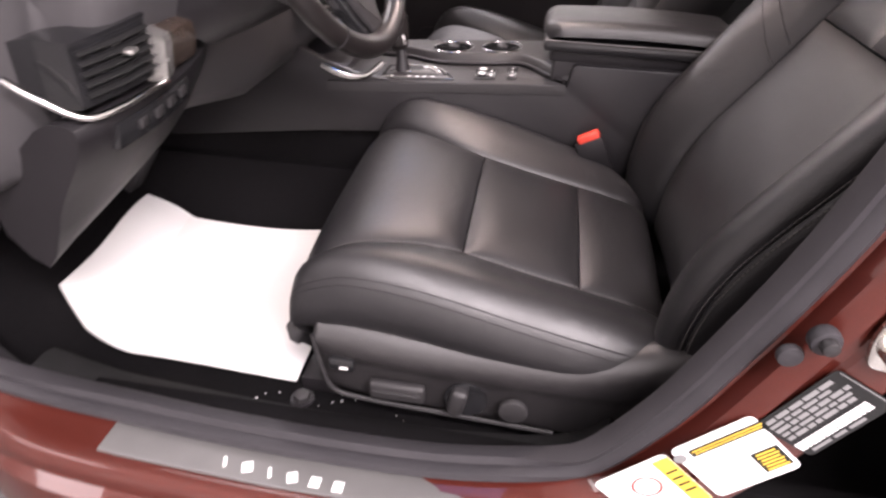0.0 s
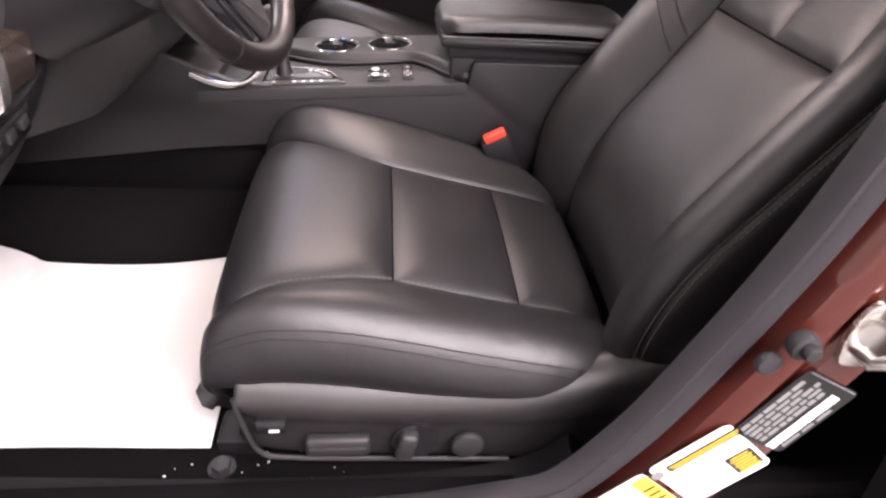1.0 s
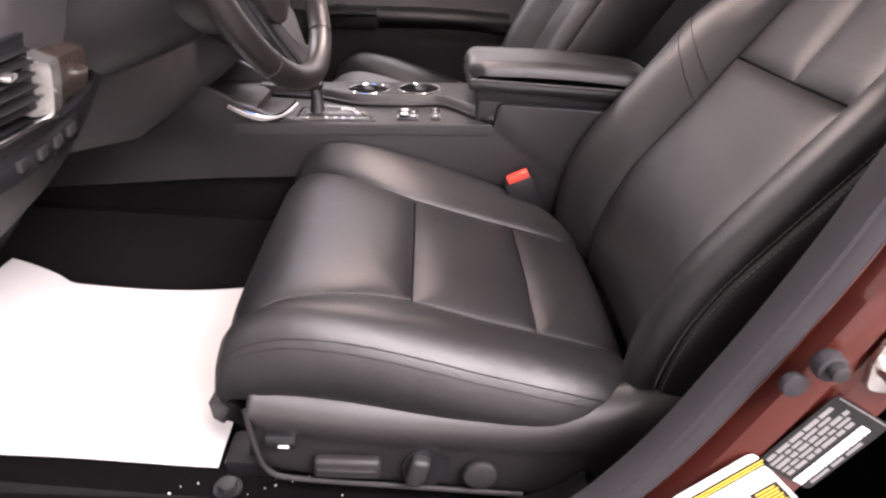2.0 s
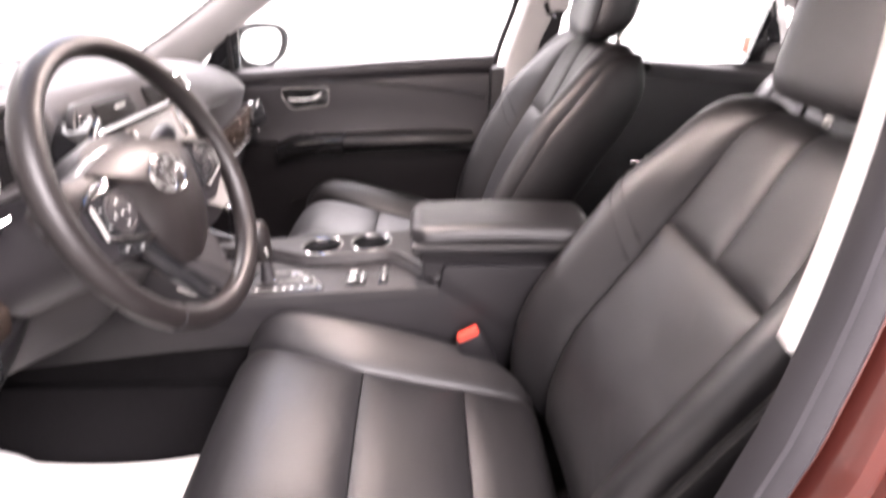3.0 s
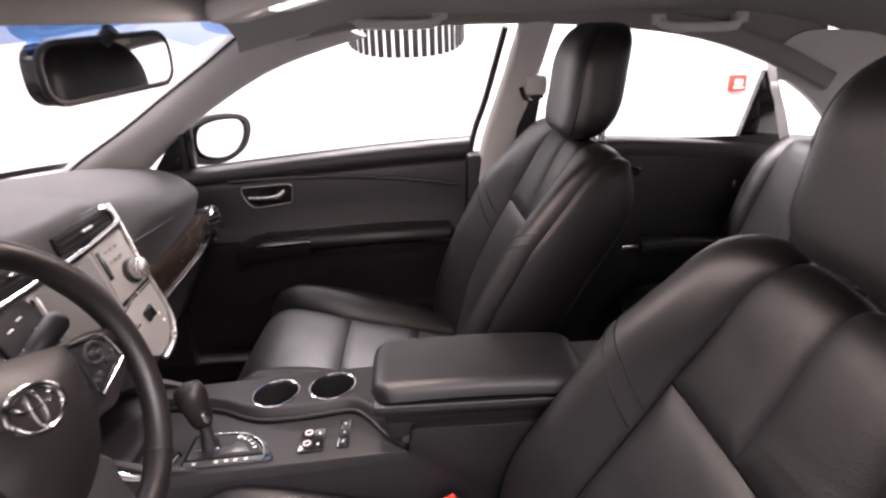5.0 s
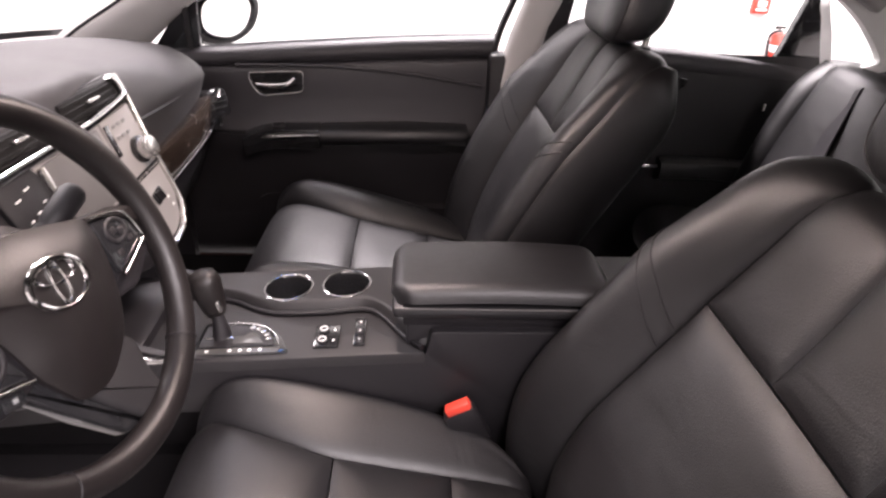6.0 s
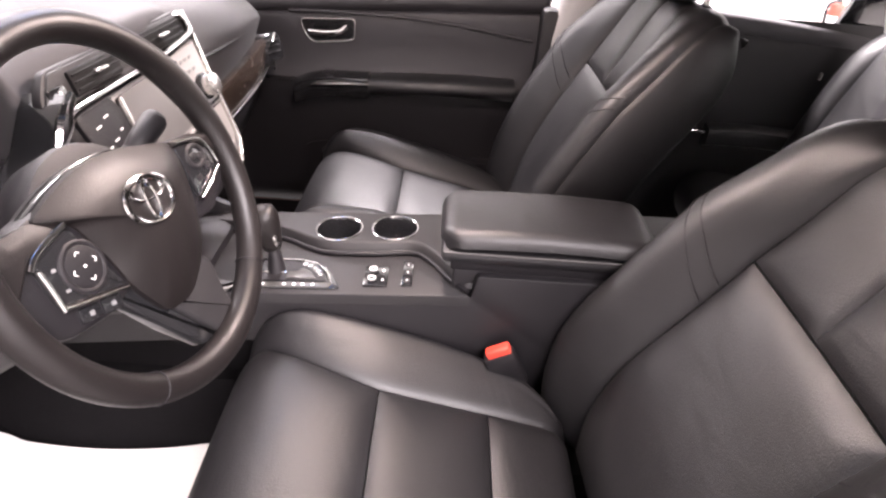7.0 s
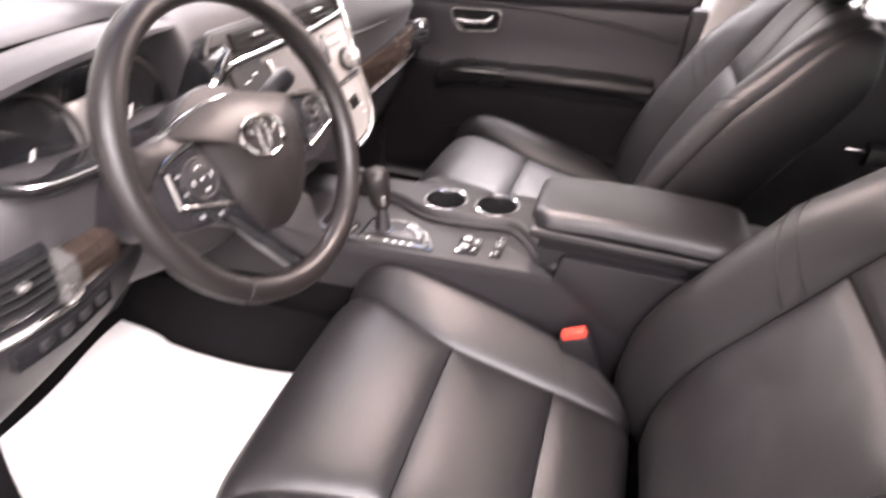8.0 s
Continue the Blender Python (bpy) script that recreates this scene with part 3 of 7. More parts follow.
DRIVER, D_CUSH, D_BACK = mirror_seat("front_seat", "black leather driver's seat with padded bolsters and headrest", -0.375, -1, 0.0, 0.0, 0.0, True)
PASSENGER, P_CUSH, P_BACK = mirror_seat("front_seat", "black leather front passenger seat standing empty", 0.375, 1, -0.02, -9.0, 0.02, False)

# ---- floor, shell panels and glass ----
def plate(points, thick, inward, bm=None):
    """A sheet through four or more places, given a thickness along a direction."""
    own = bmesh.new()
    a = [own.verts.new(p) for p in points]
    b = [own.verts.new(Vector(p) + Vector(inward) * thick) for p in points]
    own.faces.new(a)
    own.faces.new(b[::-1])
    n = len(points)
    for i in range(n):
        own.faces.new((a[i], b[i], b[(i + 1) % n], a[(i + 1) % n]))
    bmesh.ops.recalc_face_normals(own, faces=own.faces[:])
    return merge(bm, own)


def loft(stations, closed=True, sub=4, along=5, caps=True, bm=None):
    """A smooth skin through outlines with the same count of places."""
    rows = []
    n = len(stations)
    m = (n - 1) * along + 1
    for i in range(m):
        t = i / (m - 1)
        pts = [spline([st[k] for st in stations], t) for k in range(len(stations[0]))]
        if sub > 1:
            pts = spline_many(pts, len(pts) * sub, closed=True) if closed else spline_many(pts, (len(pts) - 1) * sub + 1)
        rows.append(pts)
    own = bmesh.new()
    vs = [[own.verts.new(p) for p in r] for r in rows]
    k = len(vs[0])
    for i in range(m - 1):
        for j in range(k if closed else k - 1):
            own.faces.new((vs[i][j], vs[i][(j + 1) % k], vs[i + 1][(j + 1) % k], vs[i + 1][j]))
    if closed and caps:
        own.faces.new(vs[0][::-1])
        own.faces.new(vs[-1])
    bmesh.ops.recalc_face_normals(own, faces=own.faces[:])
    return merge(bm, own)


def carpet_floor():
    """Carpet: flat footwells, a raised toe board, a tunnel down the middle and the rear footwell."""
    own = bmesh.new()
    xs = [-1.02, -0.96, -0.90, -0.84, -0.78, -0.742, -0.70, -0.5, -0.2, 0.1, 0.4, 0.7, 1.0, 1.4]
    ys = [-0.70, -0.675, -0.64, -0.50, -0.30, -0.16, -0.12, 0.12, 0.16, 0.30, 0.50, 0.64, 0.675, 0.70]

    def z(x, y):
        h = 0.295
        if x < -0.74:
            h += (-(x + 0.74)) * 0.95
        if abs(y) < 0.14:
            h = max(h, 0.44)
        if abs(y) > 0.655:
            h = max(h, 0.345)
        return h
    vs = [[own.verts.new((x, y, z(x, y))) for y in ys] for x in xs]
    for i in range(len(xs) - 1):
        for j in range(len(ys) - 1):
            own.faces.new((vs[i][j], vs[i + 1][j], vs[i + 1][j + 1], vs[i][j + 1]))
    ext = bmesh.ops.extrude_face_region(own, geom=own.faces[:])
    bmesh.ops.translate(own, vec=(0, 0, -0.03), verts=[v for v in ext["geom"] if isinstance(v, bmesh.types.BMVert)])
    bmesh.ops.recalc_face_normals(own, faces=own.faces[:])
    return own


part("floor_carpet", carpet_floor(), CARPET, CAR, "black fitted carpet in the footwells", sharp=1.0)
# unseen floor pan and firewall, added to close the cabin against light
part("under_body", box(3.0, 1.50, 0.10, (0.2, 0, 0.19), 0.02), PLASTIC, CAR)
part("firewall", plate([(-1.03, -0.74, 0.25), (-1.03, 0.74, 0.25), (-1.03, 0.74, 0.95), (-1.03, -0.74, 0.95)], 0.03, (-1, 0, 0)), CARPET, CAR)

# driver's kick panel ahead of the doorway, and the inner sill trim
part("kick_panel", plate([(-0.98, -0.70, 0.29), (-0.70, -0.695, 0.36), (-0.80, -0.705, 0.52), (-0.86, -0.71, 0.70), (-0.98, -0.71, 0.85)], 0.03, (0, -1, 0)), PLASTIC, CAR, "black plastic kick panel")
part("far_kick_panel", plate([(-1.0, 0.70, 0.29), (-0.60, 0.70, 0.30), (-0.60, 0.70, 0.80), (-1.0, 0.70, 0.90)], 0.03, (0, 1, 0)), PLASTIC, CAR)
SILL_DARK = material("matt_black_trim", (0.008, 0.0078, 0.008), 0.75, tint=0.4, scale=60, bump=0.3, bump_scale=500, spec=0.2)
SILL_TRIM = [(-0.70, 0.395), (-0.60, 0.366), (-0.50, 0.356), (-0.30, 0.344), (-0.08, 0.346), (0.07, 0.372), (0.13, 0.42)]
part("sill_trim", sweep([(x, -0.685, z) for x, z in ((p[0], p[1] - 0.030) for p in spline_many(SILL_TRIM, 40))], [(-0.045, -0.06), (0.03, -0.05), (0.030, 0.000), (0.020, 0.006), (-0.020, 0.006), (-0.040, -0.004)]), SILL_DARK, CAR, "black plastic inner sill trim")

# roof lining with the opening for the sunroof
RX0, RX1, RY = 0.060, 0.36, 0.43


def lining_z(x, y):
    front = max(0.0, (0.02 - x) / 0.24)
    rear = max(0.0, (x - 0.75) / 0.65)
    crown = 0.022 * (y / 0.605) ** 2 if y < 0 else 0.078 * (y / 0.60) ** 1.6
    return 1.368 - 0.066 * min(1.3, front) ** 1.3 - 0.17 * rear ** 2 - crown


def lining():
    own = bmesh.new()
    xs = sorted(set(np.round(np.concatenate([np.linspace(-0.24, RX0, 8), np.linspace(RX0, RX1, 6), np.linspace(RX1, 1.4, 16)]), 4)))
    ys = sorted(set(np.round(np.concatenate([np.linspace(-0.605, -RY, 8), np.linspace(-RY, RY, 8), np.linspace(RY, 0.66, 8)]), 4)))

    def fx(x, y):
        return x - (0.10 * (abs(y) / 0.66) ** 2) * max(0.0, (0.03 - x) / 0.27)
    vs = [[own.verts.new((fx(x, y), y, lining_z(x, y))) for y in ys] for x in xs]
    for i in range(len(xs) - 1):
        for j in range(len(ys) - 1):
            cx, cy = (xs[i] + xs[i + 1]) / 2, (ys[j] + ys[j + 1]) / 2
            if RX0 < cx < RX1 and abs(cy) < RY:
                continue
            own.faces.new((vs[i][j], vs[i + 1][j], vs[i + 1][j + 1], vs[i][j + 1]))
    loose = [v for v in own.verts if not v.link_faces]
    bmesh.ops.delete(own, geom=loose, context="VERTS")
    ext = bmesh.ops.extrude_face_region(own, geom=own.faces[:])
    bmesh.ops.translate(own, vec=(0, 0, 0.022), verts=[v for v in ext["geom"] if isinstance(v, bmesh.types.BMVert)])
    bmesh.ops.recalc_face_normals(own, faces=own.faces[:])
    return own


part("roof_lining", lining(), HEADLINER, CAR, "pale beige cloth roof lining")


def roof_sheet(x0, x1, y0, y1, lift, thick):
    """A sheet that follows the crown of the roof."""
    xs, ys = np.linspace(x0, x1, 6), np.linspace(y0, y1, 14)
    own = bmesh.new()
    rows = [[[own.verts.new((x, y, lining_z(x, y) + lift + h)) for y in ys] for x in xs] for h in (0, thick)]
    for k in range(2):
        for i in range(5):
            for j in range(13):
                own.faces.new((rows[k][i][j], rows[k][i + 1][j], rows[k][i + 1][j + 1], rows[k][i][j + 1]))
    bmesh.ops.recalc_face_normals(own, faces=own.faces[:])
    return own


def roof_line(points, n=40):
    return [(p[0], p[1], lining_z(p[0], p[1])) for a, b in zip(points, points[1:]) for p in (np.array(a) + (np.array(b) - np.array(a)) * f for f in np.linspace(0, 1, n // 4))]


part("sunroof_panel", roof_sheet(RX0 - 0.02, RX1 + 0.03, -RY - 0.02, RY + 0.02, 0.006, 0.006), DARK_GLASS, CAR, "dark closed sunroof glass")
part("sunroof_rim", sweep(roof_line([(RX0, -RY), (RX1, -RY), (RX1, RY), (RX0, RY), (RX0, -RY)]), rect_shape(0.010, 0.012, 0.003)), HEADLINER, CAR)
part("sunroof_shade", roof_sheet(RX1 - 0.075, RX1 + 0.01, -RY + 0.01, RY - 0.01, 0.001, 0.005), HEADLINER, CAR, "pale sliding sunshade edge")


def roof_skin():
    st = []
    for x in (-0.34, -0.1, 0.3, 0.8, 1.3, 1.6):
        d = 0.06 * max(0, (0.0 - x) / 0.3) ** 1.4 + 0.16 * max(0, (x - 0.7) / 0.9) ** 2
        st.append([(x, y, 1.462 - d - 0.055 * (abs(y) / 0.62) ** 3) for y in (-0.66, -0.5, -0.25, 0, 0.25, 0.5, 0.66)])
    own = loft(st, closed=False, sub=3, along=4)
    ext = bmesh.ops.extrude_face_region(own, geom=own.faces[:])
    bmesh.ops.translate(own, vec=(0, 0, 0.01), verts=[v for v in ext["geom"] if isinstance(v, bmesh.types.BMVert)])
    bmesh.ops.recalc_face_normals(own, faces=own.faces[:])
    return own


# plain outer roof sheet, added to keep hall light out of the cabin
part("roof", roof_skin(), PAINT, CAR, "red-brown painted roof")


# window pillars and rails on the passenger side
def bar(path, w, h, mat, name, label="", r=0.012, up=(0, 0, 1), n=24):
    return part(name, sweep([tuple(p) for p in spline_many(path, n)], rect_shape(w, h, r), up=up), mat, CAR, label)


# passenger's front pillar: broad trim between the windscreen's edge and the door window
PILLAR_FRONT = [(-0.90, 0.72, 0.865), (-0.773, 0.68, 0.953), (-0.644, 0.66, 1.030), (-0.522, 0.65, 1.111), (-0.402, 0.63, 1.187), (-0.300, 0.62, 1.254), (-0.18, 0.62, 1.300)]
PILLAR_REAR = [(-0.72, 0.785, 0.870), (-0.614, 0.765, 0.959), (-0.518, 0.745, 1.030), (-0.437, 0.722, 1.083), (-0.317, 0.700, 1.150), (-0.203, 0.690, 1.196), (-0.05, 0.680, 1.240)]
part("front_pillar", loft([[f, (f[0] * 0.55 + r[0] * 0.45, f[1] * 0.55 + r[1] * 0.45 - 0.010, f[2] * 0.55 + r[2] * 0.45 - 0.006), r, (r[0], r[1] + 0.035, r[2] + 0.006), (f[0] - 0.02, f[1] + 0.05, f[2] + 0.016)]
                           for f, r in zip(PILLAR_FRONT, PILLAR_REAR)], sub=3, along=5), PILLAR_TRIM, CAR, "pale front pillar trim")
bar([(x - 0.006, y, z + 0.005) for x, y, z in PILLAR_FRONT], 0.008, 0.006, RUBBER, "glass_edge", r=0.002)
bar([(-0.30, 0.672, 1.238), (-0.10, 0.665, 1.275), (0.15, 0.668, 1.282), (0.45, 0.668, 1.275), (0.75, 0.660, 1.24), (0.95, 0.645, 1.175), (1.10, 0.63, 1.10)], 0.050, 0.050, HEADLINER, "side_rail", "pale roof side rail")
bar([(0.262, 0.752, 0.80), (0.290, 0.742, 0.95), (0.340, 0.705, 1.12), (0.380, 0.672, 1.27)], 0.085, 0.055, PILLAR_TRIM, "centre_pillar", "pale centre pillar trim", r=0.02, up=(0, 1, 0))
bar([(0.200, 0.775, 0.70), (0.222, 0.772, 0.94), (0.262, 0.745, 1.08), (0.305, 0.705, 1.25)], 0.014, 0.030, RUBBER, "window_seal", "", r=0.004, up=(0, 1, 0))
part("side_lining", loft([[(x, 0.640, lining_z(x, 0.64) + 0.012), (x, 0.660, lining_z(x, 0.64) + 0.006), (x, 0.672, z), (x, 0.684, z), (x, 0.676, lining_z(x, 0.64) + 0.02)] for x, z in ((-0.20, 1.262), (0.15, 1.282), (0.45, 1.275), (0.75, 1.24), (0.95, 1.175), (1.10, 1.10))], sub=1, along=4), HEADLINER, CAR, "pale lining down to the side rail")
part("lower_centre_pillar", box(0.16, 0.06, 0.62, (0.285, 0.755, 0.62), 0.015), PLASTIC, CAR, "black lower pillar trim")
# the same rails on the driver's side stay behind the doorway's rim; the front pillar closes the windscreen
bar([(-0.96, -0.70, 0.82), (-0.74, -0.660, 0.985), (-0.54, -0.640, 1.125), (-0.36, -0.610, 1.228), (-0.22, -0.590, 1.300)], 0.045, 0.045, PILLAR_TRIM, "front_pillar", "pale front pillar trim")
bar([(-0.32, 0.68, 1.262), (-0.24, 0.45, 1.285), (-0.20, 0.2, 1.297), (-0.20, -0.2, 1.297), (-0.23, -0.45, 1.298), (-0.27, -0.64, 1.300)], 0.030, 0.035, HEADLINER, "windscreen_header", "pale windscreen header trim")


# glass panes
def pane(name, points, mat, label, inward=(0, 0, 1), thick=0.004):
    ob = part(name, plate(points, thick, inward), mat, CAR, label, smooth=False)
    ob.visible_shadow = False
    return ob


def windscreen(t0, t1, mat, name, label):
    low = [(-0.98, y, 0.955 - 0.05 * (y / 0.75) ** 2) for y in (-0.76, -0.5, -0.25, 0, 0.25, 0.5, 0.76)]
    low = [(x + 0.10 * (abs(y) / 0.75) ** 2, y, z) for x, y, z in low]
    high = [(-0.20 - 0.11 * (abs(y) / 0.75) ** 2, y * 0.87, 1.298 - 0.035 * (abs(y) / 0.75) ** 2) for x, y, z in low]
    st = []
    for k in range(3):
        f = t0 + (t1 - t0) * k / 2
        st.append([tuple(np.array(a) * (1 - f) + np.array(b) * f + np.array([0, 0, 0.07 * math.sin(math.pi * f)])) for a, b in zip(low, high)])
    own = loft(st, closed=False, sub=2, along=3)
    ob = part(name, own, mat, CAR, label)
    ob.visible_shadow = False


windscreen(0.045, 0.075, RUBBER, "windscreen_border", "black lower border of the windscreen")
windscreen(0.075, 0.76, GLASS, "windscreen", "clear windscreen glass")
windscreen(0.76, 1.0, GLASS_BLUE, "shade_band", "blue tinted shade band of the windscreen")
pane("front_window", [(-0.62, 0.795, 0.885), (0.215, 0.790, 0.955), (0.30, 0.700, 1.26), (-0.05, 0.695, 1.275), (-0.30, 0.700, 1.235)], GLASS, "clear front passenger window", (0, 1, 0))
pane("rear_window", [(0.36, 0.790, 0.955), (1.00, 0.800, 0.925), (1.01, 0.760, 1.09), (0.86, 0.715, 1.19), (0.42, 0.700, 1.26)], GLASS, "clear rear passenger window", (0, 1, 0))
pane("quarter_window", [(1.055, 0.655, 0.945), (1.17, 0.640, 0.955), (1.10, 0.635, 1.03), (0.985, 0.64, 1.10)], GLASS, "small clear quarter window", (0, 1, 0))
bar([(-0.66, 0.80, 0.890), (-0.55, 0.80, 0.901), (-0.30, 0.80, 0.925), (0.0, 0.80, 0.949), (0.225, 0.797, 0.961)], 0.012, 0.012, RUBBER, "window_lip", r=0.003)

# rear quarter: black window triangle, pale rear pillar with the quarter window's frame
part("rear_window_divider", plate([(0.985, 0.80, 0.92), (1.115, 0.79, 0.905), (1.03, 0.745, 1.12), (1.01, 0.75, 1.12)], 0.02, (0, 1, 0)), GLOSS_BLACK, CAR, "black window divider panel", smooth=False)


def rear_pillar():
    """Pale trim round the quarter window: an outline with a rounded opening, bent in towards the rear."""
    own = bmesh.new()
    outer = [(0.985, 1.16), (1.02, 1.05), (1.06, 0.93), (1.09, 0.86), (1.30, 0.86), (1.42, 0.92), (1.42, 1.14), (1.25, 1.20), (1.05, 1.22)]
    inner = [(1.000, 1.085), (1.03, 1.02), (1.055, 0.955), (1.075, 0.938), (1.13, 0.945), (1.162, 0.960), (1.150, 0.985), (1.09, 1.05), (1.02, 1.10)]
    n = 54
    o, i = spline_many(outer, n, closed=True), spline_many(inner, n, closed=True)

    def at(p, d):
        return (p[0], 0.675 - 0.10 * (p[1] - 0.93) - 0.25 * (p[0] - 1.05) - d, p[1])
    rings = [[own.verts.new(at(p, d)) for p in q] for q, d in ((i, -0.03), (i, -0.004), ([a * 0.88 + b * 0.12 for a, b in zip(i, o)], 0.006), (o, 0.0), (o, -0.04))]
    for a, b in zip(rings, rings[1:]):
        for k in range(n):
            own.faces.new((a[k], a[(k + 1) % n], b[(k + 1) % n], b[k]))
    bmesh.ops.recalc_face_normals(own, faces=own.faces[:])
    return own


part("rear_pillar", rear_pillar(), PILLAR_TRIM, CAR, "pale rear pillar trim round the quarter window")
part("rear_shelf", box(0.50, 1.36, 0.03, (1.42, 0, 0.905), 0.006), PLASTIC, CAR, "dark rear parcel shelf")
# unseen bulkhead, added to shut out light from behind
part("rear_bulkhead", plate([(1.62, -0.70, 0.2), (1.62, 0.70, 0.2), (1.62, 0.70, 0.95), (1.62, -0.70, 0.95)], 0.03, (1, 0, 0)), PLASTIC, CAR)
ob = part("back_window", plate([(1.62, -0.66, 0.94), (1.62, 0.66, 0.94), (1.34, 0.56, 1.22), (1.34, -0.56, 1.22)], 0.004, (0, 0, 1)), GLASS_TINT, CAR, "tinted rear window", smooth=False)
ob.visible_shadow = False


# outer skins: far side, driver's rear door and the sill below the doorway
# far skin is unseen, added to stop light leaking in
part("far_side_skin", loft([[(x, 0.90, 0.20), (x, 0.935, 0.45), (x, 0.935, 0.68), (x, 0.86, 0.855)] for x in (-1.05, -0.3, 0.6, 1.6)], closed=False, sub=3, along=3), PAINT, CAR)

# ---- driver's rear door, shut ----
def rear_door():
    d = thing("rear_door", "closed red-brown rear door with black window frame", "car door")
    edge = [(0.490, 0.30), (0.470, 0.45), (0.464, 0.60), (0.460, 0.80), (0.460, 0.95)]
    outline = [*edge, (1.20, 0.95), (1.20, 0.60), (1.05, 0.40), (0.98, 0.30)]
    m = frame_from((0, -0.79, 0), (1, 0, 0), (0, 0, 1))
    part("door_skin", slab(round_outline(outline, 0.01), 0.075, m, bevel=0.02, segs=3), PAINT, d)
    inner = [(x + 0.03, z) for x, z in edge] + [(1.1, 0.95), (1.1, 0.35)]
    part("door_inner", slab(inner, 0.06, frame_from((0, -0.72, 0), (1, 0, 0), (0, 0, 1))), PLASTIC, d, "black inner door trim")
    front = [(0.434, -0.752, 0.93), (0.438, -0.742, 0.99), (0.444, -0.722, 1.07), (0.446, -0.703, 1.134), (0.445, -0.677, 1.22), (0.438, -0.650, 1.305), (0.430, -0.630, 1.367), (0.418, -0.612, 1.425)]
    part("window_frame", sweep([tuple(p) for p in spline_many(front, 24)], rect_shape(0.022, 0.024, 0.008), up=(0, 1, 0)), RUBBER, d, "grey rubber window frame strip")
    part("frame_edge", sweep([tuple(p + np.array([0.014, -0.004, 0])) for p in spline_many(front, 24)], rect_shape(0.010, 0.010, 0.003), up=(0, 1, 0)), GLOSS_BLACK, d)
    top = [(0.440, -0.632, 1.362), (0.55, -0.635, 1.365), (0.80, -0.650, 1.34), (1.05, -0.69, 1.22)]
    part("window_frame", sweep([tuple(p) for p in spline_many(top, 16)], rect_shape(0.028, 0.030, 0.006)), GLOSS_BLACK, d)
    g = part("window_pane", plate([(0.452, -0.752, 0.94), (1.10, -0.760, 0.94), (1.05, -0.69, 1.20), (0.80, -0.650, 1.33), (0.448, -0.640, 1.345)], 0.004, (0, 1, 0)), GLASS, d, "clear window glass", smooth=False)
    g.visible_shadow = False
    part("belt_strip", sweep([(0.455, -0.800, 0.945), (0.8, -0.805, 0.947), (1.2, -0.80, 0.94)], rect_shape(0.02, 0.018, 0.005)), CHROME, d)


rear_door()

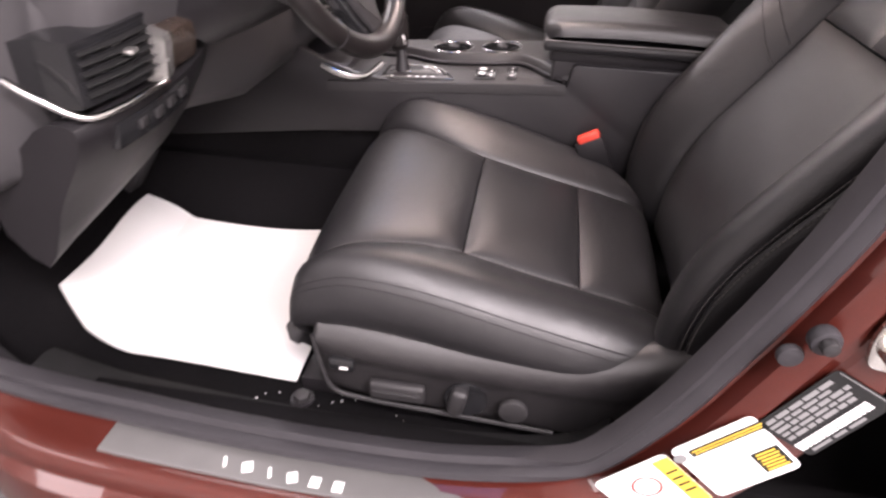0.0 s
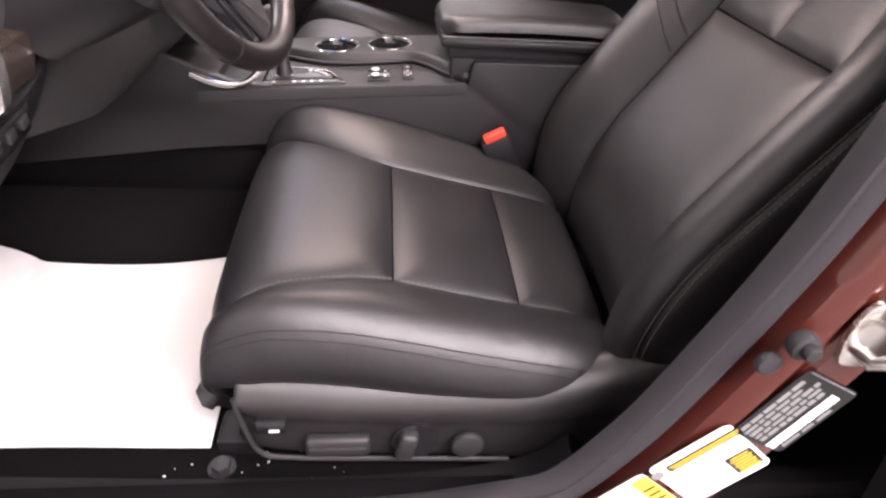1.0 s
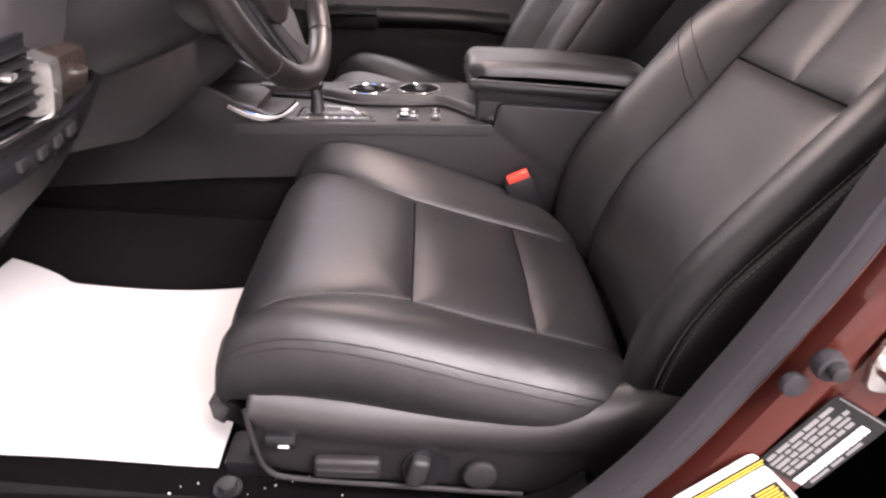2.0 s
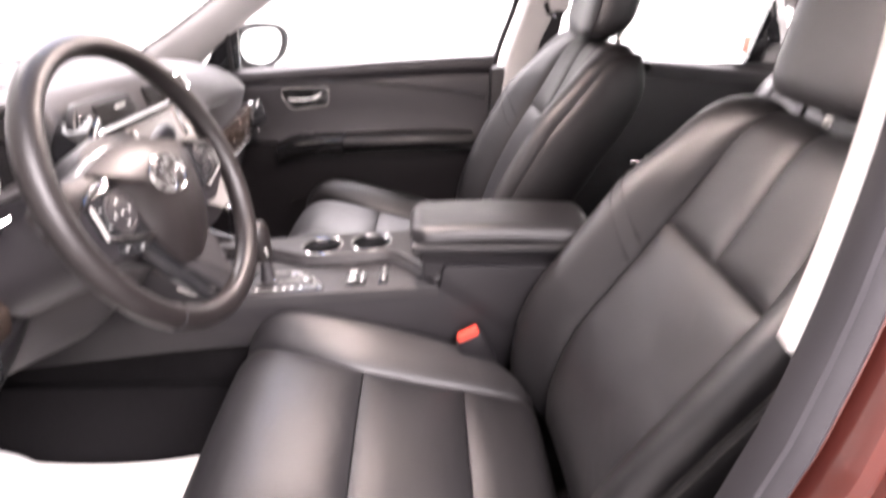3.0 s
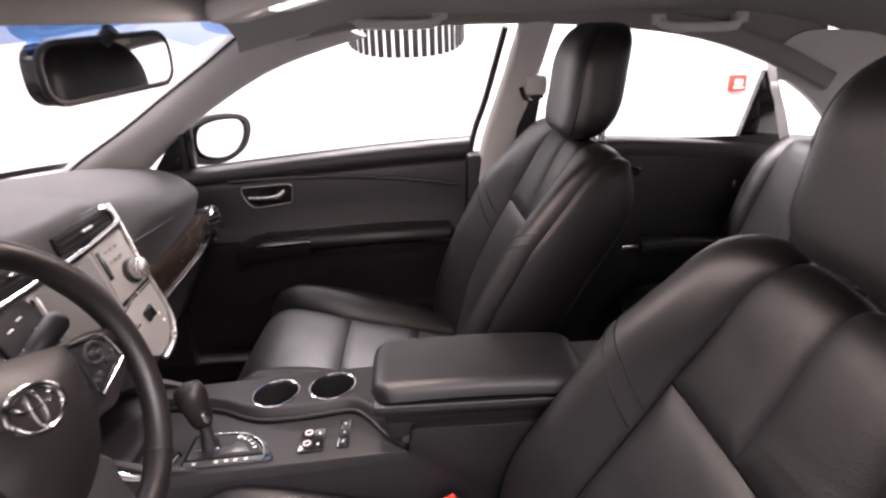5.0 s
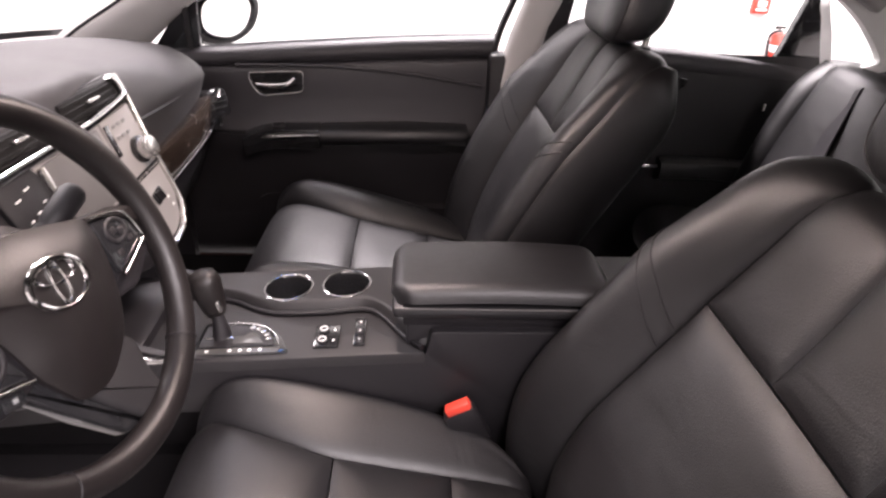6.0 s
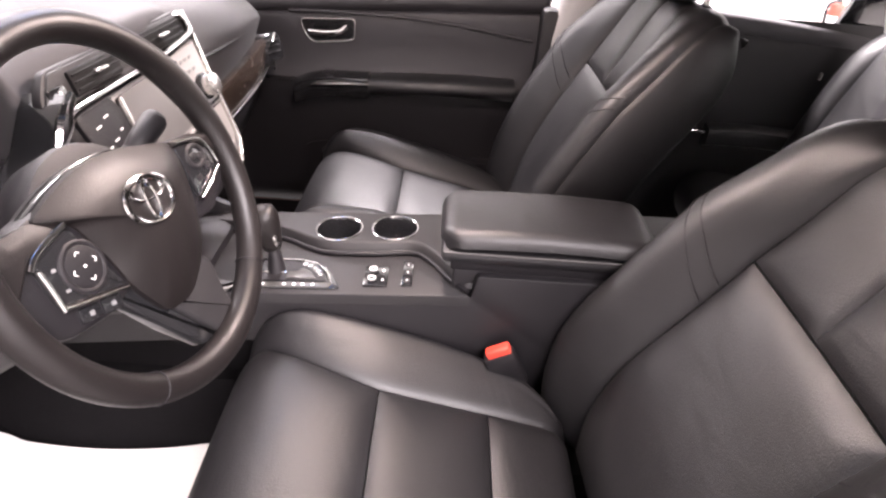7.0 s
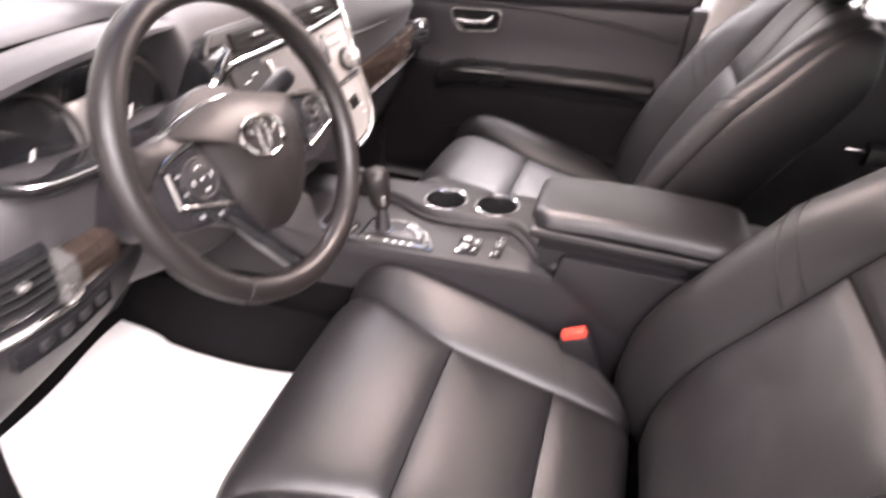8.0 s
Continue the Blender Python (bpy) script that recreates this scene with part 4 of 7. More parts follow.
# ---- dashboard ----
STACK_GREY = material("stack_grey", (0.27, 0.262, 0.255), 0.48, metal=0.0, tint=0.06, scale=30)
DASH = thing("dashboard", "dark grey soft-touch dashboard with wood and chrome trim", "dashboard")
PROFILES = [
    (-0.745, [(-1.00, 0.80), (-0.96, 0.900), (-0.84, 0.935), (-0.76, 0.935), (-0.715, 0.910), (-0.700, 0.860), (-0.700, 0.79), (-0.710, 0.68), (-0.74, 0.625), (-0.82, 0.62)]),
    (-0.66, [(-1.00, 0.80), (-0.98, 0.925), (-0.84, 0.965), (-0.72, 0.965), (-0.660, 0.930), (-0.645, 0.870), (-0.645, 0.79), (-0.655, 0.68), (-0.69, 0.630), (-0.80, 0.62)]),
    (-0.605, [(-1.00, 0.80), (-0.99, 0.940), (-0.83, 0.990), (-0.70, 0.992), (-0.630, 0.955), (-0.615, 0.880), (-0.615, 0.79), (-0.625, 0.68), (-0.66, 0.640), (-0.80, 0.62)]),
    (-0.582, [(-1.00, 0.80), (-0.99, 0.943), (-0.83, 0.995), (-0.70, 1.000), (-0.630, 0.965), (-0.610, 0.880), (-0.605, 0.79), (-0.620, 0.68), (-0.66, 0.640), (-0.80, 0.62)]),
    (-0.562, [(-1.00, 0.80), (-0.99, 0.945), (-0.83, 1.000), (-0.72, 1.008), (-0.660, 0.990), (-0.650, 0.900), (-0.505, 0.905), (-0.590, 0.68), (-0.65, 0.640), (-0.80, 0.62)]),
    (-0.40, [(-1.00, 0.80), (-0.99, 0.955), (-0.83, 1.010), (-0.72, 1.016), (-0.650, 1.000), (-0.640, 0.885), (-0.482, 0.890), (-0.560, 0.68), (-0.64, 0.640), (-0.80, 0.62)]),
    (-0.25, [(-1.00, 0.80), (-0.99, 0.955), (-0.83, 1.012), (-0.72, 1.016), (-0.650, 1.000), (-0.640, 0.890), (-0.478, 0.896), (-0.510, 0.66), (-0.62, 0.630), (-0.80, 0.62)]),
    (-0.222, [(-1.00, 0.80), (-0.99, 0.955), (-0.83, 1.012), (-0.68, 1.022), (-0.560, 1.014), (-0.515, 0.930), (-0.475, 0.80), (-0.500, 0.66), (-0.62, 0.630), (-0.80, 0.62)]),
    (-0.18, [(-1.00, 0.80), (-0.99, 0.955), (-0.83, 1.012), (-0.68, 1.025), (-0.550, 1.018), (-0.505, 0.930), (-0.460, 0.80), (-0.500, 0.66), (-0.62, 0.630), (-0.80, 0.62)]),
    (0.00, [(-1.00, 0.80), (-0.99, 0.955), (-0.83, 1.008), (-0.66, 1.025), (-0.500, 1.015), (-0.475, 0.970), (-0.440, 0.84), (-0.450, 0.70), (-0.60, 0.640), (-0.80, 0.62)]),
    (0.13, [(-1.00, 0.80), (-0.99, 0.950), (-0.83, 1.000), (-0.66, 1.012), (-0.510, 1.000), (-0.494, 0.955), (-0.446, 0.84), (-0.460, 0.72), (-0.60, 0.650), (-0.80, 0.62)]),
    (0.22, [(-1.00, 0.80), (-0.99, 0.945), (-0.83, 0.995), (-0.66, 1.003), (-0.525, 0.985), (-0.484, 0.938), (-0.470, 0.872), (-0.485, 0.74), (-0.60, 0.660), (-0.80, 0.62)]),
    (0.40, [(-1.00, 0.80), (-0.98, 0.930), (-0.82, 0.978), (-0.66, 0.985), (-0.520, 0.968), (-0.458, 0.918), (-0.464, 0.865), (-0.490, 0.745), (-0.60, 0.670), (-0.80, 0.62)]),
    (0.58, [(-1.00, 0.80), (-0.97, 0.910), (-0.80, 0.955), (-0.66, 0.960), (-0.540, 0.945), (-0.470, 0.898), (-0.478, 0.852), (-0.505, 0.745), (-0.60, 0.670), (-0.80, 0.62)]),
    (0.70, [(-1.00, 0.80), (-0.95, 0.890), (-0.80, 0.930), (-0.68, 0.935), (-0.580, 0.922), (-0.520, 0.882), (-0.520, 0.842), (-0.545, 0.740), (-0.62, 0.670), (-0.80, 0.62)]),
    (0.775, [(-1.00, 0.80), (-0.94, 0.870), (-0.82, 0.900), (-0.72, 0.905), (-0.640, 0.895), (-0.580, 0.860), (-0.560, 0.81), (-0.580, 0.74), (-0.66, 0.670), (-0.80, 0.62)]),
]
part("dash_body", loft([[(x, y, z) for x, z in pr] for y, pr in PROFILES], sub=3, along=4), PLASTIC_SOFT, DASH, sharp=1.2)
# seam along the passenger's side of the pad
part("pad_seam", sweep([tuple(p) for p in spline_many([(-0.468, 0.21, 0.898), (-0.462, 0.30, 0.894), (-0.460, 0.40, 0.890), (-0.466, 0.52, 0.882), (-0.484, 0.62, 0.874), (-0.52, 0.70, 0.862)], 30)], circle_shape(0.003, 6)), PLASTIC, DASH)
# hood over the instruments
hood = [(-0.575, 0.97), (-0.50, 1.022), (-0.455, 1.020), (-0.445, 1.006), (-0.470, 1.000), (-0.56, 0.955)]
HOODY = ((-0.600, -0.030, 0.075, 0.9), (-0.565, -0.010, 0.055, 1.0), (-0.49, 0.006, 0.040, 1.0), (-0.40, 0.014, 0.030, 0.95), (-0.31, 0.010, 0.030, 0.80), (-0.262, 0.000, 0.036, 0.60), (-0.215, -0.012, 0.050, 0.35))
part("instrument_hood", loft([[(-0.505 + (x + 0.505) * k - ex, y, 1.016 + (z - 1.016) * k + dz) for x, z in hood] for y, dz, ex, k in HOODY], sub=2, along=4), PLASTIC_SOFT, DASH)

CLUSTER = part("instrument_panel", box(0.02, 0.33, 0.17, (-0.600, -0.395, 0.925), 0.02, turn=Euler((0, radians(-18), 0)).to_matrix().to_4x4()), GLOSS_BLACK, DASH, "unlit black instrument panel")
for y in (-0.455, -0.295):
    part("dial_ring", torus(0.062, 0.004, (-0.556, y, 0.915), Euler((0, radians(72), 0)).to_matrix().to_4x4(), flat=0.8), PLASTIC_GREY, CLUSTER)
    part("dial_face", cyl(0.058, 0.004, (-0.560, y, 0.915), Euler((0, radians(72), 0)).to_matrix().to_4x4(), 32), GLOSS_BLACK, CLUSTER)
    part("needle", box(0.003, 0.0025, 0.030, (-0.553, y - 0.015, 0.903), 0.001, turn=Euler((radians(-40), radians(-18), 0)).to_matrix().to_4x4()), WHITE_MARK, CLUSTER)
part("cluster_screen", box(0.004, 0.055, 0.06, (-0.559, -0.375, 0.915), 0.004, turn=Euler((0, radians(-18), 0)).to_matrix().to_4x4()), SCREEN, CLUSTER)
# bright trim that sweeps from the vents down round the instruments
TRIM_LINE = [(-0.462, -0.200, 0.972), (-0.460, -0.222, 0.958), (-0.459, -0.240, 0.940), (-0.459, -0.260, 0.919), (-0.461, -0.294, 0.906), (-0.463, -0.340, 0.905), (-0.466, -0.400, 0.905), (-0.470, -0.460, 0.906), (-0.478, -0.530, 0.913), (-0.492, -0.582, 0.940)]
part("cluster_trim", sweep([tuple(p) for p in spline_many(TRIM_LINE, 50)], circle_shape(0.008, 8, 0.6), up=(1, 0, 0), scale=[0.7 + 0.9 * math.exp(-((k - 9) / 6) ** 2) - 0.25 * (k > 22) for k in range(50)]), CHROME, DASH, "bright trim round the instruments")
part("cluster_surround", sweep([(p[0] - 0.030, p[1], p[2] - 0.006) for p in spline_many(TRIM_LINE, 40)], rect_shape(0.014, 0.052, 0.004), up=(1, 0, 0)), GLOSS_BLACK, DASH)

# ---- centre stack, on its own leaning plane ----
SM = frame_from((-0.434, 0.104, 0.884), (0.060, 1, 0), (-0.33, 0, 1))


def on_stack(a, b, c=0.0):
    return SM @ Vector((a, b, c))


def stack_box(sx, sy, sz, a, b, c, bevel, bm, rot):
    own = box(sx, sy, sz, (0, 0, 0), bevel)
    bmesh.ops.transform(own, matrix=SM @ Matrix.Translation((a, b, c)) @ Matrix.Rotation(rot, 4, "Z"), verts=own.verts[:])
    return merge(bm, own)


STACK = thing("centre_stack", "grey centre stack with display, vents, knob and buttons", "control panel")
face = round_outline([(-0.335, 0.085, 0.02), (-0.30, 0.118, 0.01), (0.036, 0.116, 0.012), (0.043, 0.06, 0.01), (0.052, -0.10, 0.04), (0.010, -0.150, 0.03), (-0.10, -0.165, 0.03), (-0.255, -0.10, 0.03)], 0.01, 5)
part("face_plate", slab(face, 0.012, SM @ Matrix.Translation((0, 0, -0.018)), bevel=0.004), PLASTIC, STACK)
part("lower_plate", slab(round_outline([(-0.082, -0.048), (0.046, -0.038), (0.049, -0.098), (0.030, -0.132), (0.008, -0.146), (-0.030, -0.152), (-0.085, -0.120)], 0.008), 0.004, SM @ Matrix.Translation((0, 0, -0.0065)), bevel=0.0015), STACK_GREY, STACK, "silver-grey lower plate")
part("display_surround", slab(round_outline([(-0.215, 0.060), (-0.050, 0.064), (-0.050, -0.046), (-0.215, -0.052)], 0.004), 0.003, SM @ Matrix.Translation((0, 0, -0.0065)), bevel=0.001), STACK_GREY, STACK)
part("stack_core", slab([(x * 0.93 - 0.008, y * 0.92) for x, y in face], 0.08, SM @ Matrix.Translation((0, 0, -0.115))), PLASTIC, STACK)
part("vent_panel", slab(round_outline([(-0.331, 0.078), (-0.298, 0.114), (0.030, 0.112), (0.034, 0.080)], 0.006), 0.005, SM @ Matrix.Translation((0, 0, -0.0075)), bevel=0.0015), PLASTIC_GREY, STACK, "dark panel round the vents")
edge = [(0.033, 0.112), (0.040, 0.075), (0.045, 0.0), (0.050, -0.080), (0.048, -0.112), (0.034, -0.134), (0.012, -0.150), (-0.03, -0.158)]
part("edge_trim", sweep([tuple(on_stack(*p, 0.0)) for p in spline_many(edge, 40)], rect_shape(0.0065, 0.010, 0.002), up=(1, 0, 0)), SATIN, STACK, "silver edge trim")
strip = [(-0.325, 0.055), (-0.30, 0.066), (-0.20, 0.068), (-0.08, 0.070), (0.012, 0.077), (0.030, 0.082)]
part("vent_strip", sweep([tuple(on_stack(*p, 0.004)) for p in spline_many(strip, 30)], rect_shape(0.013, 0.014, 0.004), up=(1, 0, 0)), CHROME, STACK, "bright strip below the vents")
part("vent_end", sweep([tuple(on_stack(*p, 0.003)) for p in ((0.030, 0.080), (0.026, 0.100), (0.014, 0.113))], rect_shape(0.007, 0.012, 0.003), up=(1, 0, 0)), CHROME, STACK)


def vent(a0, a1, b0, b1, parent, n=3):
    v = part("vent", stack_box(a1 - a0, b1 - b0, 0.02, (a0 + a1) / 2, (b0 + b1) / 2, -0.009, 0.004, None, 0), SILL_DARK, parent, "black air vent")
    for k in range(n):
        b = b0 + (b1 - b0) * (k + 0.7) / (n + 0.4)
        part("slat", stack_box(a1 - a0 - 0.008, 0.003, 0.014, (a0 + a1) / 2, b, -0.004, 0.0008, None, 0), SILL_DARK, v)
    part("tab", stack_box(0.024, 0.005, 0.012, (a0 + a1) / 2, (b0 + b1) / 2 + 0.002, 0.006, 0.002, None, 0), SATIN, v)


vent(-0.115, 0.022, 0.078, 0.110, STACK)
vent(-0.272, -0.165, 0.077, 0.108, STACK)
hz = part("hazard_button", stack_box(0.030, 0.020, 0.006, -0.302, 0.088, -0.002, 0.002, None, 0), GLOSS_BLACK, STACK)
part("triangle", slab([(-0.006, -0.005), (0.006, -0.005), (0, 0.006)], 0.002, SM @ Matrix.Translation((-0.302, 0.087, 0.002))), WHITE_MARK, hz)
left = part("left_button_block", slab(round_outline([(-0.300, 0.058), (-0.222, 0.060), (-0.205, 0.030), (-0.235, -0.060), (-0.285, -0.045)], 0.01), 0.006, SM @ Matrix.Translation((0, 0, -0.006)), bevel=0.002), PLASTIC, STACK, "black touch button block")
for a, b, w in ((-0.270, 0.035, 0.014), (-0.248, 0.042, 0.014), (-0.268, 0.006, 0.008), (-0.250, 0.010, 0.012), (-0.232, 0.018, 0.008), (-0.256, -0.016, 0.012), (-0.240, -0.008, 0.010)):
    part("marking", stack_box(w * 0.75, 0.0022, 0.0016, a, b, 0.0008, 0.0004, None, 0.08), WHITE_MARK, left)
part("display", slab(round_outline([(-0.200, 0.055), (-0.062, 0.058), (-0.060, -0.040), (-0.205, -0.048)], 0.004), 0.006, SM @ Matrix.Translation((0, 0, -0.006)), bevel=0.0015), SCREEN, STACK, "grey unlit display screen")
part("display_post", stack_box(0.010, 0.10, 0.010, -0.208, 0.004, 0.0, 0.003, None, 0), SATIN, STACK)
part("lower_strip", stack_box(0.14, 0.026, 0.006, -0.135, -0.066, 0.0, 0.002, None, 0.02), GLOSS_BLACK, STACK)
for a, b in ((-0.155, -0.064), (-0.13, -0.066), (-0.105, -0.064)):
    part("marking", stack_box(0.012, 0.006, 0.002, a, b, 0.0035, 0.0004, None, 0), WHITE_MARK, STACK)
part("lower_rail", stack_box(0.18, 0.006, 0.01, -0.135, -0.083, 0.0, 0.002, None, 0.02), CHROME, STACK)
right = part("right_button_block", slab(round_outline([(-0.052, 0.062), (0.034, 0.066), (0.042, -0.030), (-0.052, -0.036)], 0.004), 0.006, SM @ Matrix.Translation((0, 0, -0.0055)), bevel=0.0015), STACK_GREY, STACK)
part("slot", stack_box(0.012, 0.050, 0.004, -0.044, 0.030, 0.0, 0.001, None, 0.0), GLOSS_BLACK, right)
for a in (-0.026, -0.012, 0.004):
    for b in (0.048, 0.030):
        part("marking", stack_box(0.009, 0.005, 0.0016, a, b, 0.001, 0.0004, None, 0.1), LABEL_GREY, right)
knob = part("knob", cyl(0.018, 0.024, tuple(on_stack(0.012, -0.003, 0.012)), SM.to_3x3().to_4x4(), 32, 0.003), SATIN, STACK, "silver ribbed tuning knob")
part("knob_base", cyl(0.022, 0.010, tuple(on_stack(0.012, -0.003, 0.002)), SM.to_3x3().to_4x4(), 32, 0.002), GLOSS_BLACK, knob)
part("divider", sweep([tuple(on_stack(*p, 0.0015)) for p in ((-0.075, -0.052), (-0.03, -0.040), (0.046, -0.036))], rect_shape(0.003, 0.004)), SATIN, STACK)
low = part("dark_slot", stack_box(0.030, 0.022, 0.006, -0.004, -0.080, 0.0, 0.003, None, 0.2), GLOSS_BLACK, STACK)
for k in range(3):
    part("rib", stack_box(0.004, 0.018, 0.006, -0.012 + 0.008 * k, -0.080, 0.003, 0.001, None, 0.2), PLASTIC, low)
for a, b in ((0.018, -0.092), (0.022, -0.108)):
    part("marking", stack_box(0.006, 0.005, 0.0016, a, b, 0.001, 0.0004, None, 0), WHITE_MARK, STACK)

# the upper right corner of the stack spreads outwards and leans back
for ob in STACK.children_recursive:
    for v in ob.data.vertices:
        q = SM.inverted() @ v.co
        k = max(0.0, min(1.0, (q.x + 0.06) / 0.10)) * max(0.0, q.y) / 0.11
        v.co = SM @ Vector((q.x + 0.040 * k, q.y, q.z - 0.016 * k))

# ---- passenger's wood strip with the end vent ----
WT = thing("wood_trim", "dark figured wood dash trim with chrome edging", "trim")
wood = [[(-0.442 - e, y, z + 0.052), (-0.430 - e, y, z + 0.044), (-0.440 - e, y, z - 0.018), (-0.452 - e, y, z - 0.026), (-0.49 - e, y, z - 0.01), (-0.48 - e, y, z + 0.03)]
        for y, z, e in ((0.20, 0.770, 0.030), (0.30, 0.780, 0.020), (0.40, 0.788, 0.014), (0.48, 0.794, 0.012), (0.55, 0.797, 0.018))]
part("wood_panel", loft(wood, sub=2, along=4), WOOD, WT)
part("chrome_edge", sweep([tuple(p) for p in spline_many([(-0.472, 0.19, 0.742), (-0.462, 0.30, 0.750), (-0.456, 0.40, 0.758), (-0.454, 0.50, 0.766), (-0.460, 0.60, 0.773)], 24)], rect_shape(0.007, 0.006, 0.002)), CHROME, WT)
ev = part("end_vent", box(0.03, 0.085, 0.07, (-0.462, 0.600, 0.815), 0.012, turn=Euler((0, radians(-15), radians(-28))).to_matrix().to_4x4()), GLOSS_BLACK, WT, "black end air vent")
for k in range(4):
    part("slat", box(0.02, 0.050, 0.003, (-0.452, 0.597, 0.793 + 0.014 * k), 0.001, turn=Euler((0, radians(-15), radians(-28))).to_matrix().to_4x4()), SILL_DARK, ev)
part("vent_ring", sweep([tuple(p) for p in spline_many([(-0.434, 0.556, 0.842), (-0.440, 0.595, 0.852), (-0.456, 0.640, 0.842), (-0.466, 0.654, 0.808), (-0.456, 0.636, 0.778), (-0.438, 0.570, 0.776)], 24)], rect_shape(0.006, 0.006, 0.002)), CHROME, ev)
part("glove_box", loft([[(-0.500, y, 0.738), (-0.545, y, 0.60), (-0.61, y, 0.52), (-0.67, y, 0.53), (-0.60, y, 0.70)] for y in (0.16, 0.40, 0.66)], sub=2, along=3), PLASTIC, WT)

# ---- driver's side end of the dash: wood, vent, switches ----
DE = thing("dash_end_trim", "driver's side dash end with wood, vent and switches", "trim")
part("wood_panel", loft([[(-0.425, y, 0.858 - d), (-0.418, y, 0.850 - d), (-0.425, y, 0.806 - d), (-0.435, y, 0.800 - d), (-0.47, y, 0.802 - d), (-0.46, y, 0.860 - d)] for y, d in ((-0.515, 0.010), (-0.555, 0.004), (-0.590, 0.0))], sub=2, along=3), WOOD, DE)
part("wood_cap", loft([[(-0.422, y, 0.862), (-0.414, y, 0.854), (-0.420, y, 0.804), (-0.430, y, 0.798), (-0.47, y, 0.80), (-0.46, y, 0.866)] for y in (-0.592, -0.612)], sub=2, along=2), SATIN, DE, "bright end cap")
dv = part("end_vent", loft([[(-0.445 - e, y, 0.895 + 0.0), (-0.438 - e, y, 0.885), (-0.440 - e, y, 0.818), (-0.45 - e, y, 0.805), (-0.53 - e, y, 0.82), (-0.53 - e, y, 0.89)] for y, e in ((-0.612, 0.0), (-0.66, 0.018), (-0.715, 0.048))], sub=2, along=3), GLOSS_BLACK, DE, "black end air vent")
for k in range(5):
    part("slat", sweep([(-0.436, -0.614, 0.822 + 0.014 * k), (-0.452, -0.66, 0.822 + 0.014 * k), (-0.480, -0.708, 0.822 + 0.014 * k)], rect_shape(0.012, 0.003, 0.001)), SILL_DARK, dv)
part("vent_tab", box(0.018, 0.014, 0.007, (-0.440, -0.655, 0.862), 0.002), SATIN, dv)
part("chrome_edge", sweep([tuple(p) for p in spline_many([(-0.428, -0.600, 0.793), (-0.436, -0.635, 0.797), (-0.455, -0.680, 0.795), (-0.485, -0.722, 0.800), (-0.530, -0.744, 0.835), (-0.565, -0.750, 0.860)], 30)], rect_shape(0.010, 0.008, 0.003)), CHROME, DE, "bright lower vent edge")
lp = part("lower_panel", loft([[(-0.440 - e, y, 0.785), (-0.447 - e, y, 0.740), (-0.50 - e, y, 0.655), (-0.56 - e, y, 0.600 - e), (-0.62 - e, y, 0.64), (-0.50 - e, y, 0.78)] for y, e in ((-0.405, 0.020), (-0.47, 0.004), (-0.55, 0.0), (-0.65, 0.02), (-0.735, 0.06))], sub=3, along=4), PLASTIC, DE, "dark lower dash panel")
sp = part("switch_plate", loft([[(-0.443 - e, y, 0.770), (-0.437 - e, y, 0.765), (-0.441 - e, y, 0.735), (-0.447 - e, y, 0.730), (-0.48 - e, y, 0.74), (-0.48 - e, y, 0.77)] for y, e in ((-0.535, 0.0), (-0.61, 0.006), (-0.685, 0.030))], sub=2, along=3), GLOSS_BLACK, DE, "black switch plate")
for y, e in ((-0.555, -0.002), (-0.585, 0.001), (-0.615, 0.005), (-0.645, 0.014)):
    part("switch", box(0.008, 0.018, 0.014, (-0.440 - e, y, 0.751), 0.002), PLASTIC_GREY, sp)
part("hood_release", box(0.05, 0.035, 0.016, (-0.60, -0.655, 0.615), 0.005), PLASTIC, DE)

# the whole end drops a little towards the door
for ob in DE.children_recursive:
    for v in ob.data.vertices:
        v.co.z += 0.20 * (v.co.y + 0.57)
DE.location = (-0.122, 0.004, 0.069)
DE.scale = (0.87, 0.87, 0.87)

# pedals
for nm, y, x, z, w, h in (("brake_pedal", -0.34, -0.80, 0.47, 0.10, 0.055), ("accelerator_pedal", -0.20, -0.82, 0.42, 0.05, 0.14), ("foot_rest", -0.60, -0.86, 0.44, 0.08, 0.20)):
    p = thing(nm, "black rubber " + nm.replace("_", " ") + " in the footwell", "pedal")
    part("pad", box(0.018, w, h, (x, y, z), 0.006, turn=Euler((0, radians(35), 0)).to_matrix().to_4x4()), RUBBER, p)
    if nm != "foot_rest":
        part("arm", sweep([(x - 0.01, y, z), (x - 0.06, y, z + 0.10), (x - 0.05, y, z + 0.22)], rect_shape(0.012, 0.02, 0.003), up=(0, 1, 0)), STEEL, p)

# ---- steering wheel ----
SW = thing("steering_wheel", "black leather steering wheel with chrome-edged switch pads", "steering wheel")
T22 = radians(22.3)
CM = frame_from((-0.293, -0.385, 0.935), (0, 1, 0), (-math.sin(T22), 0, math.cos(T22)))
WHEEL_TILT, WHEEL_YAW = radians(23.6), radians(6.7)
WM = frame_from((-0.3056, -0.3962, 0.9432), (math.sin(WHEEL_YAW), math.cos(WHEEL_YAW), 0),
                (-math.sin(WHEEL_TILT) * math.cos(WHEEL_YAW), math.sin(WHEEL_TILT) * math.sin(WHEEL_YAW), math.cos(WHEEL_TILT)))


def wheel_part(name, own, mat, parent=None, label="", sharp=0.6):
    bmesh.ops.transform(own, matrix=WM, verts=own.verts[:])
    return part(name, own, mat, parent or SW, label, sharp=sharp)


